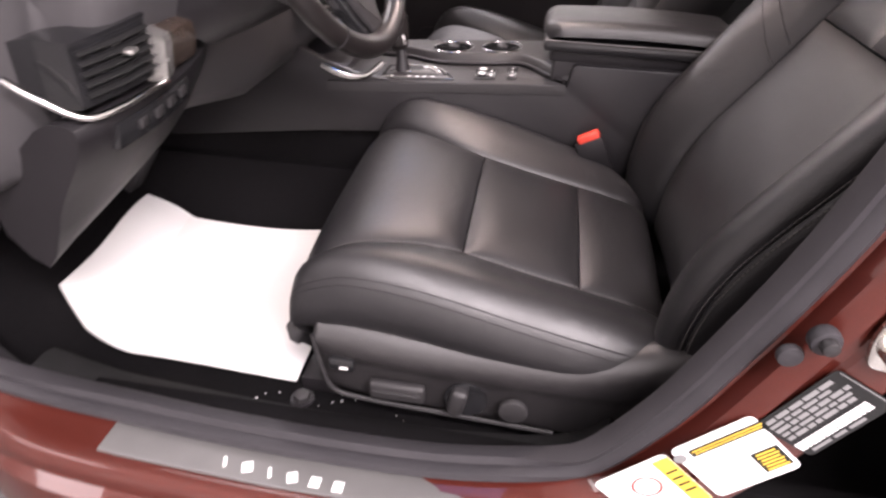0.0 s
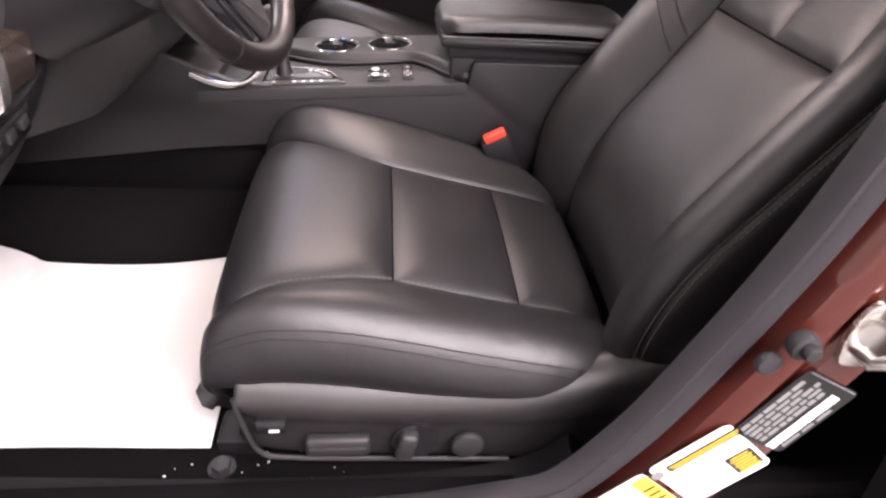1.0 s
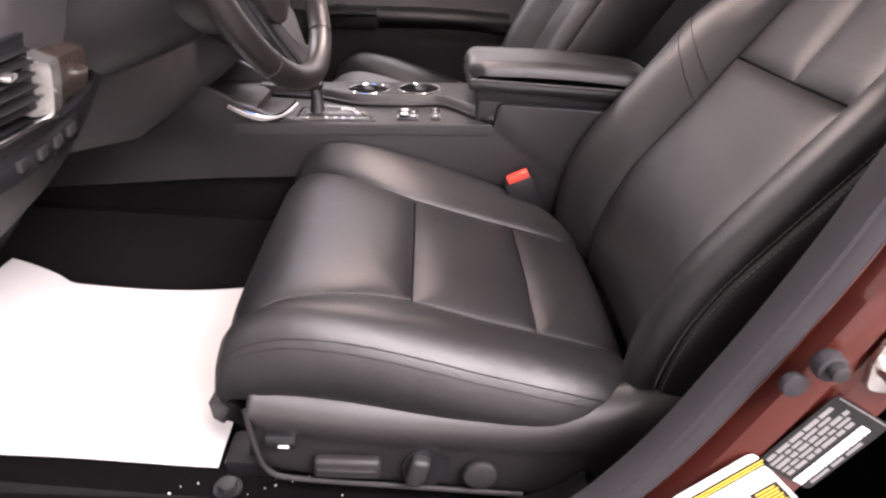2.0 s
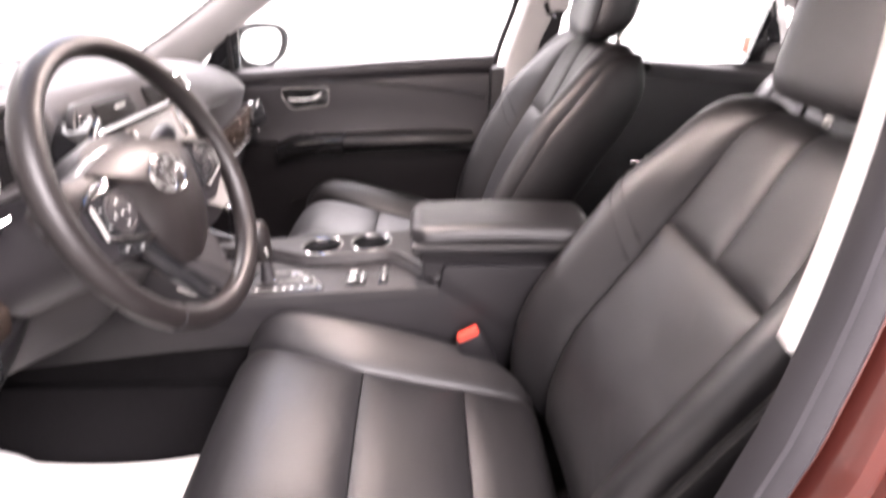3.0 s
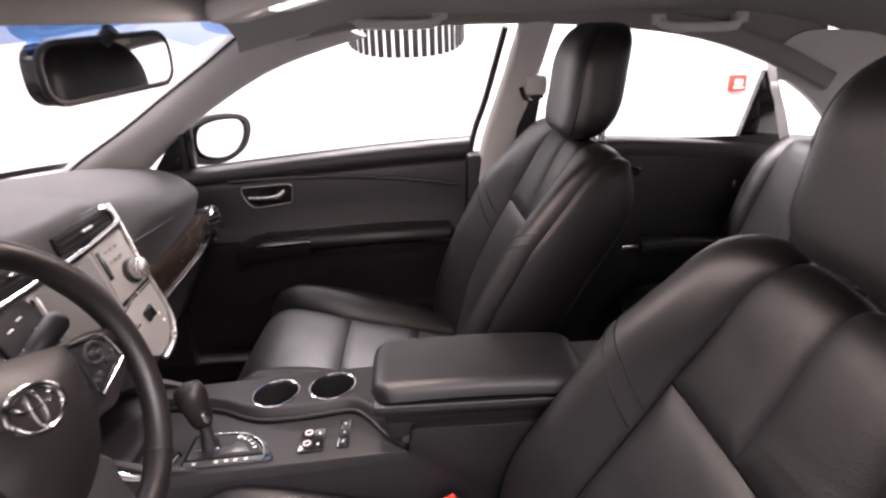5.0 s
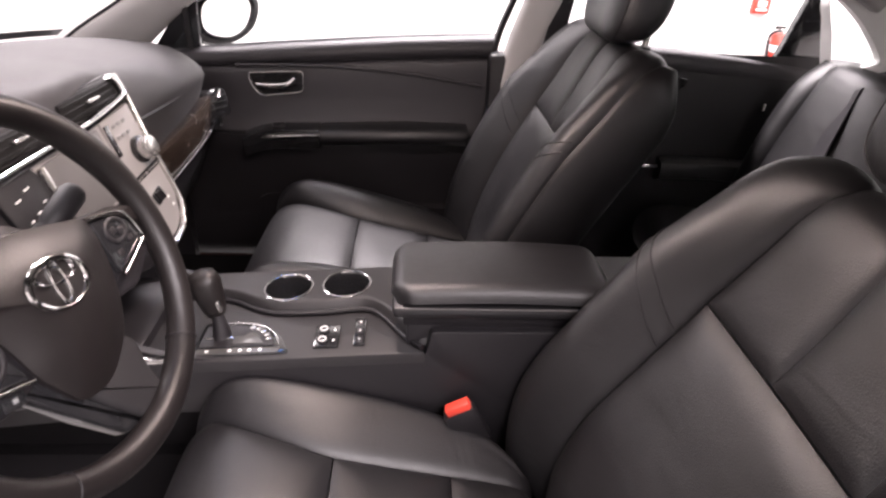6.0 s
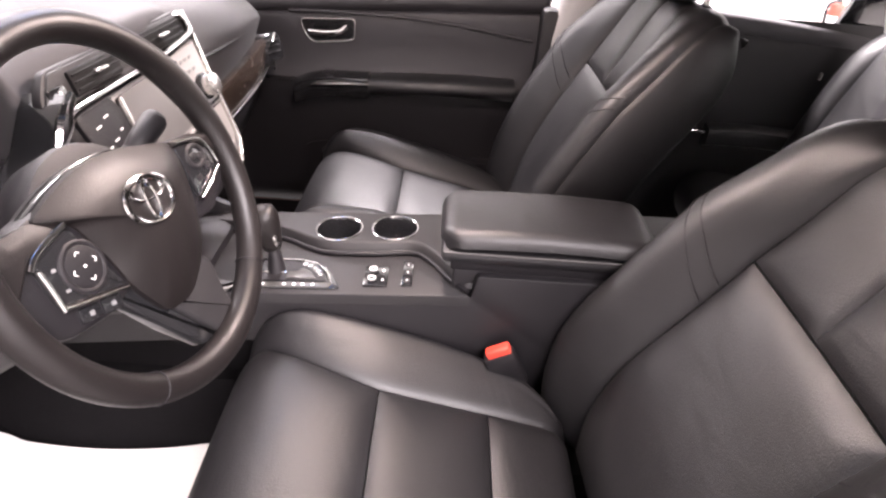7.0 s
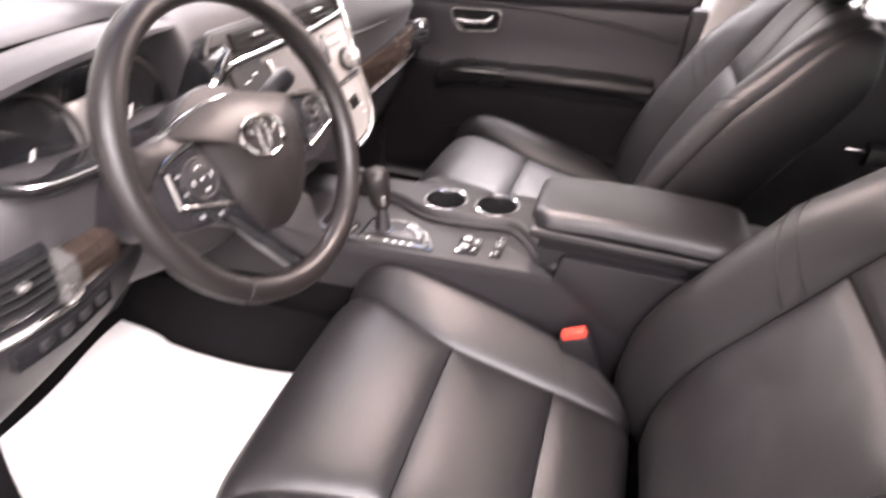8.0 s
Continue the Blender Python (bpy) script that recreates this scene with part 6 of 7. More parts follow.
def arm_top(u, v):
    x = -0.018 + 0.335 * u
    y = -0.118 + 0.164 * v
    ex = min(u, 1 - u) * 0.335
    ey = min(v, 1 - v) * 0.164
    r = 0.022
    drop = 0.0
    for e in (ex, ey):
        if e < r:
            drop += r - math.sqrt(max(r * r - (r - e) ** 2, 0))
    c = 0.012 * max(0, 1 - ex / 0.03) * max(0, 1 - ey / 0.03)
    return (x + (c if u < 0.5 else -c), y + (c if v < 0.5 else -c), 0.764 - min(drop, 0.030) + 0.006 * math.sin(math.pi * u) + 0.004 * math.sin(math.pi * v))


part("pad", surface(arm_top, steps(0, 1, 40), steps(0, 1, 30), skirt=0.006), LEATHER, ARM, sharp=1.2)
part("lid_band", box(0.330, 0.160, 0.020, (0.1495, -0.036, 0.726), 0.008), LEATHER, ARM)
part("lid_seam", sweep([(-0.012, -0.1165, 0.736), (0.31, -0.1165, 0.736)], circle_shape(0.0016, 6)), THREAD, ARM)
part("lid_base", box(0.31, 0.150, 0.03, (0.155, -0.030, 0.712), 0.004), PLASTIC, ARM)

# seat belt buckle beside the driver's seat, and one beyond the console
for y, x, z, nm in ((-0.150, 0.092, 0.570, "driver's"), (0.150, 0.06, 0.545, "passenger's")):
    b = thing("belt_buckle", "black " + nm + " seat belt buckle with red button", "seat belt buckle", group="belt buckles")
    tilt = Euler((0, radians(-28), 0)).to_matrix().to_4x4()
    part("housing", box(0.052, 0.024, 0.075, (x + 0.012, y, z - 0.030), 0.006, turn=tilt), PLASTIC, b)
    part("red_button", box(0.040, 0.018, 0.018, (x - 0.004, y - 0.001, z + 0.006), 0.003, turn=tilt), RED_PLASTIC, b, "red release button")
    part("stalk", sweep([(x + 0.03, y, z - 0.06), (x + 0.06, y, z - 0.14)], rect_shape(0.012, 0.03, 0.003), up=(0, 1, 0)), PLASTIC, b)

# ---- driver's seat side shield, switches and rails ----
def shield():
    st = []
    for x, top, bot in ((-0.280, 0.470, 0.432), (-0.277, 0.486, 0.394), (-0.260, 0.485, 0.362), (-0.20, 0.478, 0.349), (-0.10, 0.470, 0.341), (0.0, 0.470, 0.335), (0.08, 0.474, 0.328),
                        (0.15, 0.488, 0.325), (0.205, 0.506, 0.335), (0.250, 0.516, 0.385), (0.285, 0.518, 0.445), (0.305, 0.512, 0.485)):
        st.append([(x, -0.600, top - 0.012), (x, -0.628, top - 0.001), (x, -0.650, top - 0.022), (x, -0.652, top * 0.66 + bot * 0.34), (x, -0.645, (top + bot) / 2), (x, -0.640, bot + 0.010), (x, -0.628, bot), (x, -0.600, bot + 0.01)])
    return loft(st, sub=3, along=4)


SHIELD = material("satin_black_plastic", (0.013, 0.012, 0.0125), 0.43, tint=0.15, scale=8, bump=0.12, bump_scale=900, kind="grain")
SH = thing("seat_side_shield", "black plastic seat side shield with power seat switches", "seat trim")
part("shield", shield(), SHIELD, SH, sharp=1.3)
part("edge_strip", sweep([tuple(p) for p in spline_many([(-0.279, -0.650, 0.466), (-0.272, -0.651, 0.418), (-0.258, -0.650, 0.371), (-0.22, -0.648, 0.355), (-0.08, -0.646, 0.345), (0.06, -0.645, 0.337)], 30)], circle_shape(0.0035, 8)), PLASTIC_GREY, SH)
part("lumbar_switch", box(0.036, 0.012, 0.020, (-0.240, -0.651, 0.422), 0.003), GLOSS_BLACK, SH)
part("lumbar_mark", box(0.012, 0.002, 0.003, (-0.236, -0.6575, 0.418), 0.0005), WHITE_MARK, SH)
ss = part("slide_switch", box(0.080, 0.016, 0.031, (-0.162, -0.652, 0.384), 0.006, 3), PLASTIC_GREY, SH, "long power seat switch")
part("switch_rib", box(0.070, 0.006, 0.005, (-0.162, -0.6605, 0.386), 0.002), PLASTIC_GREY, ss)
part("recline_switch", box(0.024, 0.020, 0.044, (-0.077, -0.654, 0.384), 0.007, 3, turn=Euler((0, radians(12), 0)).to_matrix().to_4x4()), PLASTIC_GREY, SH, "upright backrest switch")
part("switch_well", cyl(0.030, 0.004, (-0.066, -0.648, 0.383), Euler((radians(90), 0, 0)).to_matrix().to_4x4(), 32), GLOSS_BLACK, SH)
part("lumbar_knob", cyl(0.021, 0.012, (0.000, -0.653, 0.379), Euler((radians(90), 0, 0)).to_matrix().to_4x4(), 32, 0.005), PLASTIC_GREY, SH, "round knob")
for y in (-0.57, -0.20):
    r = thing("seat_rail", "dark steel seat rail bolted to the floor", "seat rail", group="seat rails")
    part("rail", box(0.52, 0.035, 0.045, (-0.04, y, 0.318), 0.004), PLASTIC, r)
    part("front_foot", box(0.06, 0.06, 0.03, (-0.30, y, 0.31), 0.008), PLASTIC, r)
    part("bolt", cyl(0.013, 0.010, (-0.318, y - 0.055, 0.312), segs=6, bevel=0.002), PLASTIC_GREY, r)
    part("washer", cyl(0.018, 0.004, (-0.318, y - 0.055, 0.306), segs=24), PLASTIC, r)
    part("riser", box(0.40, 0.03, 0.09, (0.0, y, 0.375), 0.004), PLASTIC, r)
part("seat_pan", box(0.44, 0.42, 0.05, (-0.03, -0.375, 0.425), 0.02), PLASTIC, DRIVER)
part("seat_pan", box(0.44, 0.42, 0.12, (-0.05, 0.375, 0.42), 0.02), PLASTIC, PASSENGER)

# ---- paper floor mat, white, a little wavy ----
def paper():
    own = bmesh.new()
    nu, nv = 40, 36
    rows = []
    for i in range(nu):
        u = i / (nu - 1)
        row = []
        for j in range(nv):
            v = j / (nv - 1)
            near = np.array([-0.340 - 0.450 * u, -0.592 + 0.080 * max(0.0, (u - 0.60) / 0.40) ** 1.6])
            far = np.array([-0.345 - 0.458 * u, -0.140 - 0.045 * math.sin(math.pi * 0.8 * u) - 0.045 * max(0.0, (u - 0.85) / 0.15) ** 1.5])
            p = near * (1 - v) + far * v
            z = 0.3045 + 0.006 * math.sin(3.1 * u + 2.2 * v) ** 2 + 0.004 * math.sin(7 * v + 2 * u) + max(0, (-0.730 - p[0])) * 0.96
            row.append(own.verts.new((p[0], p[1], z)))
        rows.append(row)
    for i in range(nu - 1):
        for j in range(nv - 1):
            own.faces.new((rows[i][j], rows[i + 1][j], rows[i + 1][j + 1], rows[i][j + 1]))
    ext = bmesh.ops.extrude_face_region(own, geom=own.faces[:])
    bmesh.ops.translate(own, vec=(0, 0, 0.0012), verts=[v for v in ext["geom"] if isinstance(v, bmesh.types.BMVert)])
    bmesh.ops.recalc_face_normals(own, faces=own.faces[:])
    return own


solid("paper_mat", paper(), PAPER, "white disposable paper floor mat on black carpet", "floor mat")

# ---- sill plate with plain raised marks ----
PLATE_GREY = material("brushed_grey_plate", (0.12, 0.117, 0.115), 0.55, metal=0.4, tint=0.1, scale=40)
SP = thing("sill_plate", "brushed grey sill plate with pale raised marks", "sill plate")
part("plate", sweep([(x, -0.772, z) for x, z in ((-0.53, 0.351), (-0.50, 0.346), (-0.30, 0.333), (-0.08, 0.336), (0.04, 0.350), (0.075, 0.362))], rect_shape(0.050, 0.006, 0.002)), PLATE_GREY, SP)
for k in range(6):
    x = -0.365 + 0.031 * k
    part("mark", box(0.004 if k in (0, 2) else 0.014, 0.015, 0.002, (x, -0.776 - 0.0015 * k, 0.341 - 0.004 * min(1, (x + 0.37) / 0.07)), 0.0005, turn=Matrix.Rotation(0.35 if k < 4 else 0, 4, "Z")), WHITE_MARK, SP)

# ---- pillar labels, striker, bolt ----
def jamb_plane(x, z, out=0.0):
    return (x, -(side_y(z) + 0.0225 + out), z)


def label_plate(name, label, c, ang, w, h, mat, out=0.0008):
    t = thing(name, label, "label")
    m = frame_from(jamb_plane(c[0], c[1], out), (math.cos(ang), 0, math.sin(ang)), (-math.sin(ang), 0, math.cos(ang)))
    o = rect_shape(w, h, min(w, h) * 0.08)
    part("sheet", slab(o, 0.0006, m), mat, t, smooth=False)
    return t, m


def bars(t, m, items, lift=0.0010):
    for a, b, w, h, mat in items:
        part("bar", slab(rect_shape(w, h), 0.0004, m @ Matrix.Translation((a, b, lift))), mat, t, smooth=False)


ANG = radians(48)
t1, m1 = label_plate("tyre_label", "white tyre pressure label with yellow bands", (0.236, 0.486), ANG, 0.097, 0.096, LABEL_WHITE)
bars(t1, m1, [(0.010, 0.031, 0.086, 0.012, LABEL_BLACK), (0.030, -0.020, 0.030, 0.034, LABEL_BLACK)])
bars(t1, m1, [(0.010, 0.0335, 0.080, 0.0018, LABEL_YELLOW), (0.010, 0.0295, 0.076, 0.0018, LABEL_YELLOW)] + [(0.030, -0.033 + 0.0052 * k, 0.024 - 0.003 * (k % 2), 0.0024, LABEL_YELLOW) for k in range(6)] + [(-0.015, 0.012 - 0.011 * k, 0.04, 0.0012, LABEL_GREY) for k in range(4)], 0.0016)
part("disc", cyl(0.007, 0.0006, tuple(m1 @ Vector((-0.046, 0.031, 0.0012))), m1.to_3x3().to_4x4(), 20), LABEL_GREY, t1)
t2, m2 = label_plate("warning_label", "white and yellow warning label with red ring", (0.168, 0.408), ANG, 0.096, 0.098, LABEL_WHITE, 0.0006)
bars(t2, m2, [(0.038, 0.0, 0.020, 0.086, LABEL_YELLOW)])
bars(t2, m2, [(0.038, 0.020 - 0.012 * k, 0.014, 0.003, LABEL_BLACK) for k in range(4)], 0.0016)
part("ring", torus(0.016, 0.0016, tuple(m2 @ Vector((0.0, 0.012, 0.001))), m2.to_3x3().to_4x4(), 32, 6, 0.3), LABEL_RED, t2)
t3, m3 = label_plate("certification_label", "black certification label with grey bars and a white code band", (0.2965, 0.568), radians(62), 0.100, 0.075, LABEL_BLACK)
rng = random.Random(5)
for k in range(5):
    x = -0.045
    while x < 0.036 - 0.008 * (k % 2):
        w = rng.uniform(0.006, 0.017)
        bars(t3, m3, [(x + w / 2, 0.0300 - 0.0080 * k, w, 0.0056 - 0.0012 * (k % 2), LABEL_GREY)])
        x += w + 0.0022
for x, w in ((-0.030, 0.022), (-0.008, 0.014), (0.012, 0.018)):
    bars(t3, m3, [(x, -0.0305, w, 0.0042, LABEL_GREY)])
bars(t3, m3, [(-0.006, -0.0185, 0.084, 0.0125, LABEL_WHITE), (0.0478, 0, 0.0012, 0.066, LABEL_GREY)])
bars(t3, m3, [(-0.045 + 0.0052 * k, -0.0185, 0.0007 + 0.0006 * (k % 3), 0.0115, LABEL_GREY) for k in range(16)], 0.0016)

ST = thing("door_striker", "plated steel door striker bolted to the pillar", "door striker")
c = Vector(jamb_plane(0.327, 0.674))
part("base", slab(round_outline([(-0.022, -0.036), (0.018, -0.040), (0.026, 0.0), (0.016, 0.040), (-0.018, 0.036), (-0.028, 0.0)], 0.012), 0.006, frame_from(c, (1, 0, 0), (0, 0, 1)), bevel=0.002), STEEL, ST)
part("loop", sweep([tuple(c + Vector(p)) for p in ((-0.016, -0.004, -0.012), (-0.016, -0.030, -0.010), (-0.010, -0.038, 0.0), (0.006, -0.038, 0.006), (0.012, -0.030, 0.010), (0.012, -0.004, 0.012))], circle_shape(0.006, 12)), STEEL, ST)
for dz in (-0.025, 0.026):
    part("screw", cyl(0.008, 0.006, tuple(c + Vector((0.002, -0.008, dz))), Euler((radians(90), 0, 0)).to_matrix().to_4x4(), 16, 0.002), STEEL, ST)
BO = thing("door_switch", "grey rubber door switch button on the pillar", "switch")
c = Vector(jamb_plane(0.259, 0.667))
part("plug", cyl(0.014, 0.016, tuple(c + Vector((0, -0.008, 0))), Euler((radians(90), 0, 0)).to_matrix().to_4x4(), 24, 0.004), RUBBER, BO)
part("button", cyl(0.008, 0.012, tuple(c + Vector((0, -0.020, 0.002))), Euler((radians(90), 0, 0)).to_matrix().to_4x4(), 18, 0.003), PLASTIC_GREY, BO)
part("foot", cyl(0.012, 0.010, tuple(c + Vector((-0.020, -0.004, -0.026))), Euler((radians(90), 0, 0)).to_matrix().to_4x4(), 18, 0.003), RUBBER, BO)

# ---- passenger's front door ----
PD = thing("front_door", "dark passenger door with chrome handle and padded armrest", "car door")


def door_loft(x0, x1, prof, n=5, bend=0.0):
    """A door trim strip from one end to the other; prof: (inwards from the outer skin, height)."""
    st = []
    for k in range(n):
        f = k / (n - 1)
        x = x0 + (x1 - x0) * f
        st.append([(x + (0.10 * (z - 0.70) if f > 0.9 else 0), 0.80 - d * (1 + bend * math.sin(math.pi * f)), z + rise) for d, z, rise in [(d, z, -0.075 * (1 - f) ** 1.15 * max(0, (z - 0.70) / 0.26)) for d, z in prof]])
    return st


part("outer_panel", box(0.96, 0.03, 0.60, (-0.28, 0.83, 0.56), 0.01), PAINT, PD)
part("upper_roll", loft(door_loft(-0.70, 0.205, [(0.0, 0.962), (0.022, 0.962), (0.036, 0.950), (0.040, 0.930), (0.030, 0.912), (0.0, 0.910)]), sub=3, along=5), DOOR_SKIN, PD)
part("main_panel", loft(door_loft(-0.70, 0.195, [(0.0, 0.912), (0.028, 0.911), (0.038, 0.900), (0.042, 0.86), (0.044, 0.80), (0.052, 0.74), (0.060, 0.70), (0.0, 0.69)], bend=0.1), sub=3, along=5), DOOR_SKIN, PD)
part("panel_crease", sweep([tuple(p) for p in spline_many([(-0.44, 0.754, 0.874), (-0.20, 0.748, 0.880), (0.00, 0.749, 0.868), (0.19, 0.752, 0.842)], 24)], circle_shape(0.005, 8)), DOOR_SKIN, PD)
part("lower_panel", loft(door_loft(-0.70, 0.165, [(0.0, 0.70), (0.062, 0.695), (0.058, 0.62), (0.054, 0.52), (0.060, 0.40), (0.050, 0.34), (0.0, 0.33)]), sub=2, along=4), PLASTIC, PD)
part("arm_pad", loft([[(x, 0.75, z + 0.014), (x, 0.690 - b, z + 0.016), (x, 0.674 - b, z + 0.004), (x, 0.678 - b, z - 0.016), (x, 0.705, z - 0.034), (x, 0.75, z - 0.04)] for x, z, b in ((-0.225, 0.716, 0.0), (-0.12, 0.723, 0.010), (0.02, 0.728, 0.012), (0.155, 0.726, 0.0))], sub=3, along=5), LEATHER, PD, "padded black armrest")
part("switch_panel", loft([[(x, 0.75, z + 0.012), (x, 0.700, z + 0.010), (x, 0.690, z), (x, 0.700, z - 0.045), (x, 0.75, z - 0.05)] for x, z in ((-0.425, 0.694), (-0.36, 0.715), (-0.23, 0.721))], sub=2, along=4), GLOSS_BLACK, PD, "black window switch panel")
part("switch", box(0.03, 0.018, 0.008, (-0.335, 0.715, 0.732), 0.002), PLASTIC, PD)
part("chrome_strip", loft([[(x, 0.698, z + h * 1.2), (x, 0.690, z + h * 1.2), (x, 0.677, z - h * 0.3), (x, 0.680, z - h), (x, 0.698, z - h)] for x, z, h in ((-0.376, 0.709, 0.002), (-0.35, 0.713, 0.004), (-0.28, 0.718, 0.0045), (-0.212, 0.721, 0.004))], sub=1, along=4), CHROME, PD, "chrome switch panel edge")
hd = part("handle_recess", slab(round_outline([(-0.410, 0.858), (-0.268, 0.866), (-0.272, 0.812), (-0.380, 0.800), (-0.402, 0.825)], 0.014), 0.012, frame_from((0, 0.758, 0), (1, 0, 0), (0, 0, 1))), GLOSS_BLACK, PD, "dark handle recess")
loop = round_outline([(-0.410, 0.858), (-0.268, 0.866), (-0.272, 0.812), (-0.380, 0.800), (-0.402, 0.825)], 0.014)
part("handle_bezel", sweep([(x, 0.747, z) for x, z in loop], rect_shape(0.0032, 0.010, 0.001), closed=True, up=(0, 1, 0)), SATIN, hd, "satin bezel")
part("handle", sweep([tuple(p) for p in spline_many([(-0.388, 0.744, 0.826), (-0.35, 0.738, 0.827), (-0.312, 0.736, 0.832), (-0.290, 0.742, 0.846)], 16)], rect_shape(0.012, 0.014, 0.004)), CHROME, hd, "chrome pull handle")
part("speaker_grille", slab(round_outline([(-0.42, 0.52), (-0.22, 0.54), (-0.20, 0.40), (-0.40, 0.37)], 0.04), 0.004, frame_from((0, 0.744, 0), (1, 0, 0), (0, 0, 1))), PLASTIC, PD)
part("pocket", loft([[(x, 0.745, 0.50), (x, 0.705, 0.505), (x, 0.700, 0.495), (x, 0.712, 0.36), (x, 0.745, 0.35)] for x in (-0.36, -0.1, 0.14)], sub=2, along=3), PLASTIC, PD)

# ---- passenger's rear door ----
RD = thing("rear_door", "dark rear passenger door with slim chrome pull", "car door")
part("outer_panel", box(0.80, 0.03, 0.66, (0.76, 0.83, 0.60), 0.01), PAINT, RD)
part("upper_roll", loft([[(x, 0.80, z), (x, 0.782, z + 0.002), (x, 0.765, z - 0.010), (x, 0.764, z - 0.045), (x, 0.80, z - 0.05)] for x, z in ((0.34, 0.958), (0.6, 0.950), (0.85, 0.935), (1.10, 0.912))], sub=2, along=4), DOOR_SKIN, RD)
part("main_panel", loft([[(x, 0.80, 0.90), (x, 0.765, 0.898), (x, 0.755, 0.80), (x, 0.745, 0.68), (x, 0.750, 0.50), (x, 0.755, 0.33), (x, 0.80, 0.33)] for x in (0.34, 0.7, 1.12)], sub=2, along=4), PLASTIC, RD)
part("arm_pad", loft([[(x, 0.76, z + 0.012), (x, 0.710, z + 0.012), (x, 0.700, z), (x, 0.705, z - 0.035), (x, 0.76, z - 0.05)] for x, z in ((0.70, 0.650), (0.82, 0.652), (0.95, 0.645))], sub=2, along=4), LEATHER, RD)
part("chrome_pull", box(0.05, 0.014, 0.010, (0.665, 0.706, 0.652), 0.003), CHROME, RD)
part("lock_pin", cyl(0.006, 0.02, (0.96, 0.74, 0.815), segs=12), SATIN, RD)

# ---- door mirror and sail panel ----
DM = thing("door_mirror", "black-backed passenger door mirror", "door mirror")
mo = [(-0.612, 0.93), (-0.585, 0.895), (-0.52, 0.880), (-0.455, 0.905), (-0.425, 0.955), (-0.432, 0.990), (-0.47, 1.008), (-0.545, 1.010), (-0.598, 0.990)]
mo = [tuple(p) for p in spline_many(mo, 36, closed=True)]
MMX = Matrix.Translation((-0.508, 0.955, 0.956)) @ Matrix.Rotation(radians(55), 4, "Z") @ Matrix.Rotation(radians(84), 4, "X") @ Matrix.Diagonal((1.24, 1.03, 1, 1))
mc = [(x + 0.515, z - 0.945) for x, z in mo]
own = bmesh.new()
rings = [[own.verts.new((x * s, y * s, d)) for x, y in mc] for s, d in ((0.86, 0.003), (0.87, 0.012), (1.03, 0.010), (1.07, -0.02), (1.00, -0.06), (0.70, -0.10), (0.2, -0.115))]
for a, b in zip(rings, rings[1:]):
    for k in range(36):
        own.faces.new((a[k], a[(k + 1) % 36], b[(k + 1) % 36], b[k]))
own.faces.new(rings[-1])
bmesh.ops.transform(own, matrix=MMX, verts=own.verts[:])
bmesh.ops.recalc_face_normals(own, faces=own.faces[:])
part("housing", own, PLASTIC, DM)
part("glass", slab([(x * 0.76 + 0.010, y * 0.78) for x, y in mc], 0.003, MMX), MIRROR, DM, "mirror glass")
part("arm", sweep([(-0.585, 0.91, 0.925), (-0.575, 0.86, 0.918), (-0.57, 0.82, 0.915)], rect_shape(0.05, 0.035, 0.012)), GLOSS_BLACK, DM)
part("sail_panel", plate([(-0.655, 0.795, 0.892), (-0.535, 0.795, 0.905), (-0.520, 0.765, 1.040), (-0.560, 0.770, 1.012)], 0.015, (0, 1, 0)), GLOSS_BLACK, CAR, "black sail panel", smooth=False)
part("sail_bar", sweep([(-0.556, 0.788, 0.905), (-0.550, 0.765, 1.020)], rect_shape(0.012, 0.015, 0.003), up=(0, 1, 0)), PLASTIC_GREY, CAR)

# ---- rear-view mirror ----
RM = thing("rear_view_mirror", "black-framed rear-view mirror below the roof", "mirror")
RMX = frame_from((-0.330, -0.015, 1.229), (0.295, 0.955, 0.03), (-0.02, -0.03, 1))
ro = rect_shape(0.236, 0.077, 0.028, 5)
part("housing", slab(ro, 0.024, RMX @ Matrix.Translation((0, 0, -0.025)), bevel=0.004), GLOSS_BLACK, RM)
part("frame", sweep([tuple(RMX @ Vector((x, y, 0))) for x, y in rect_shape(0.230, 0.071, 0.026, 5)], rect_shape(0.008, 0.008, 0.002), closed=True, up=(1, 0, 0)), PLASTIC, RM)
part("glass", slab(rect_shape(0.224, 0.065, 0.024, 5), 0.003, RMX @ Matrix.Translation((0, 0, 0.0))), MIRROR, RM, "mirror glass")
part("stalk", sweep([tuple(RMX @ Vector((0, 0.01, -0.03))), (-0.35, -0.02, 1.245), (-0.32, -0.02, 1.275)], circle_shape(0.010, 10)), PLASTIC, RM)

# ---- overhead console, grab handles ----
OC = thing("overhead_console", "pale overhead console with lit map lamp", "overhead console")
part("shell", box(0.20, 0.15, 0.030, (-0.085, -0.01, 1.313), 0.012, 3, turn=Euler((0, radians(-14), 0)).to_matrix().to_4x4()), PILLAR_TRIM, OC)
part("lamp_lens", box(0.06, 0.05, 0.006, (-0.075, -0.05, 1.300), 0.002, turn=Euler((0, radians(-14), 0)).to_matrix().to_4x4()), glow_material("lit_lens", (1.0, 0.97, 0.93), 2.5), OC, "lit white map lamp lens")
part("lamp_lens", box(0.06, 0.05, 0.006, (-0.075, 0.035, 1.300), 0.002, turn=Euler((0, radians(-14), 0)).to_matrix().to_4x4()), LABEL_WHITE, OC, "unlit white map lamp lens")
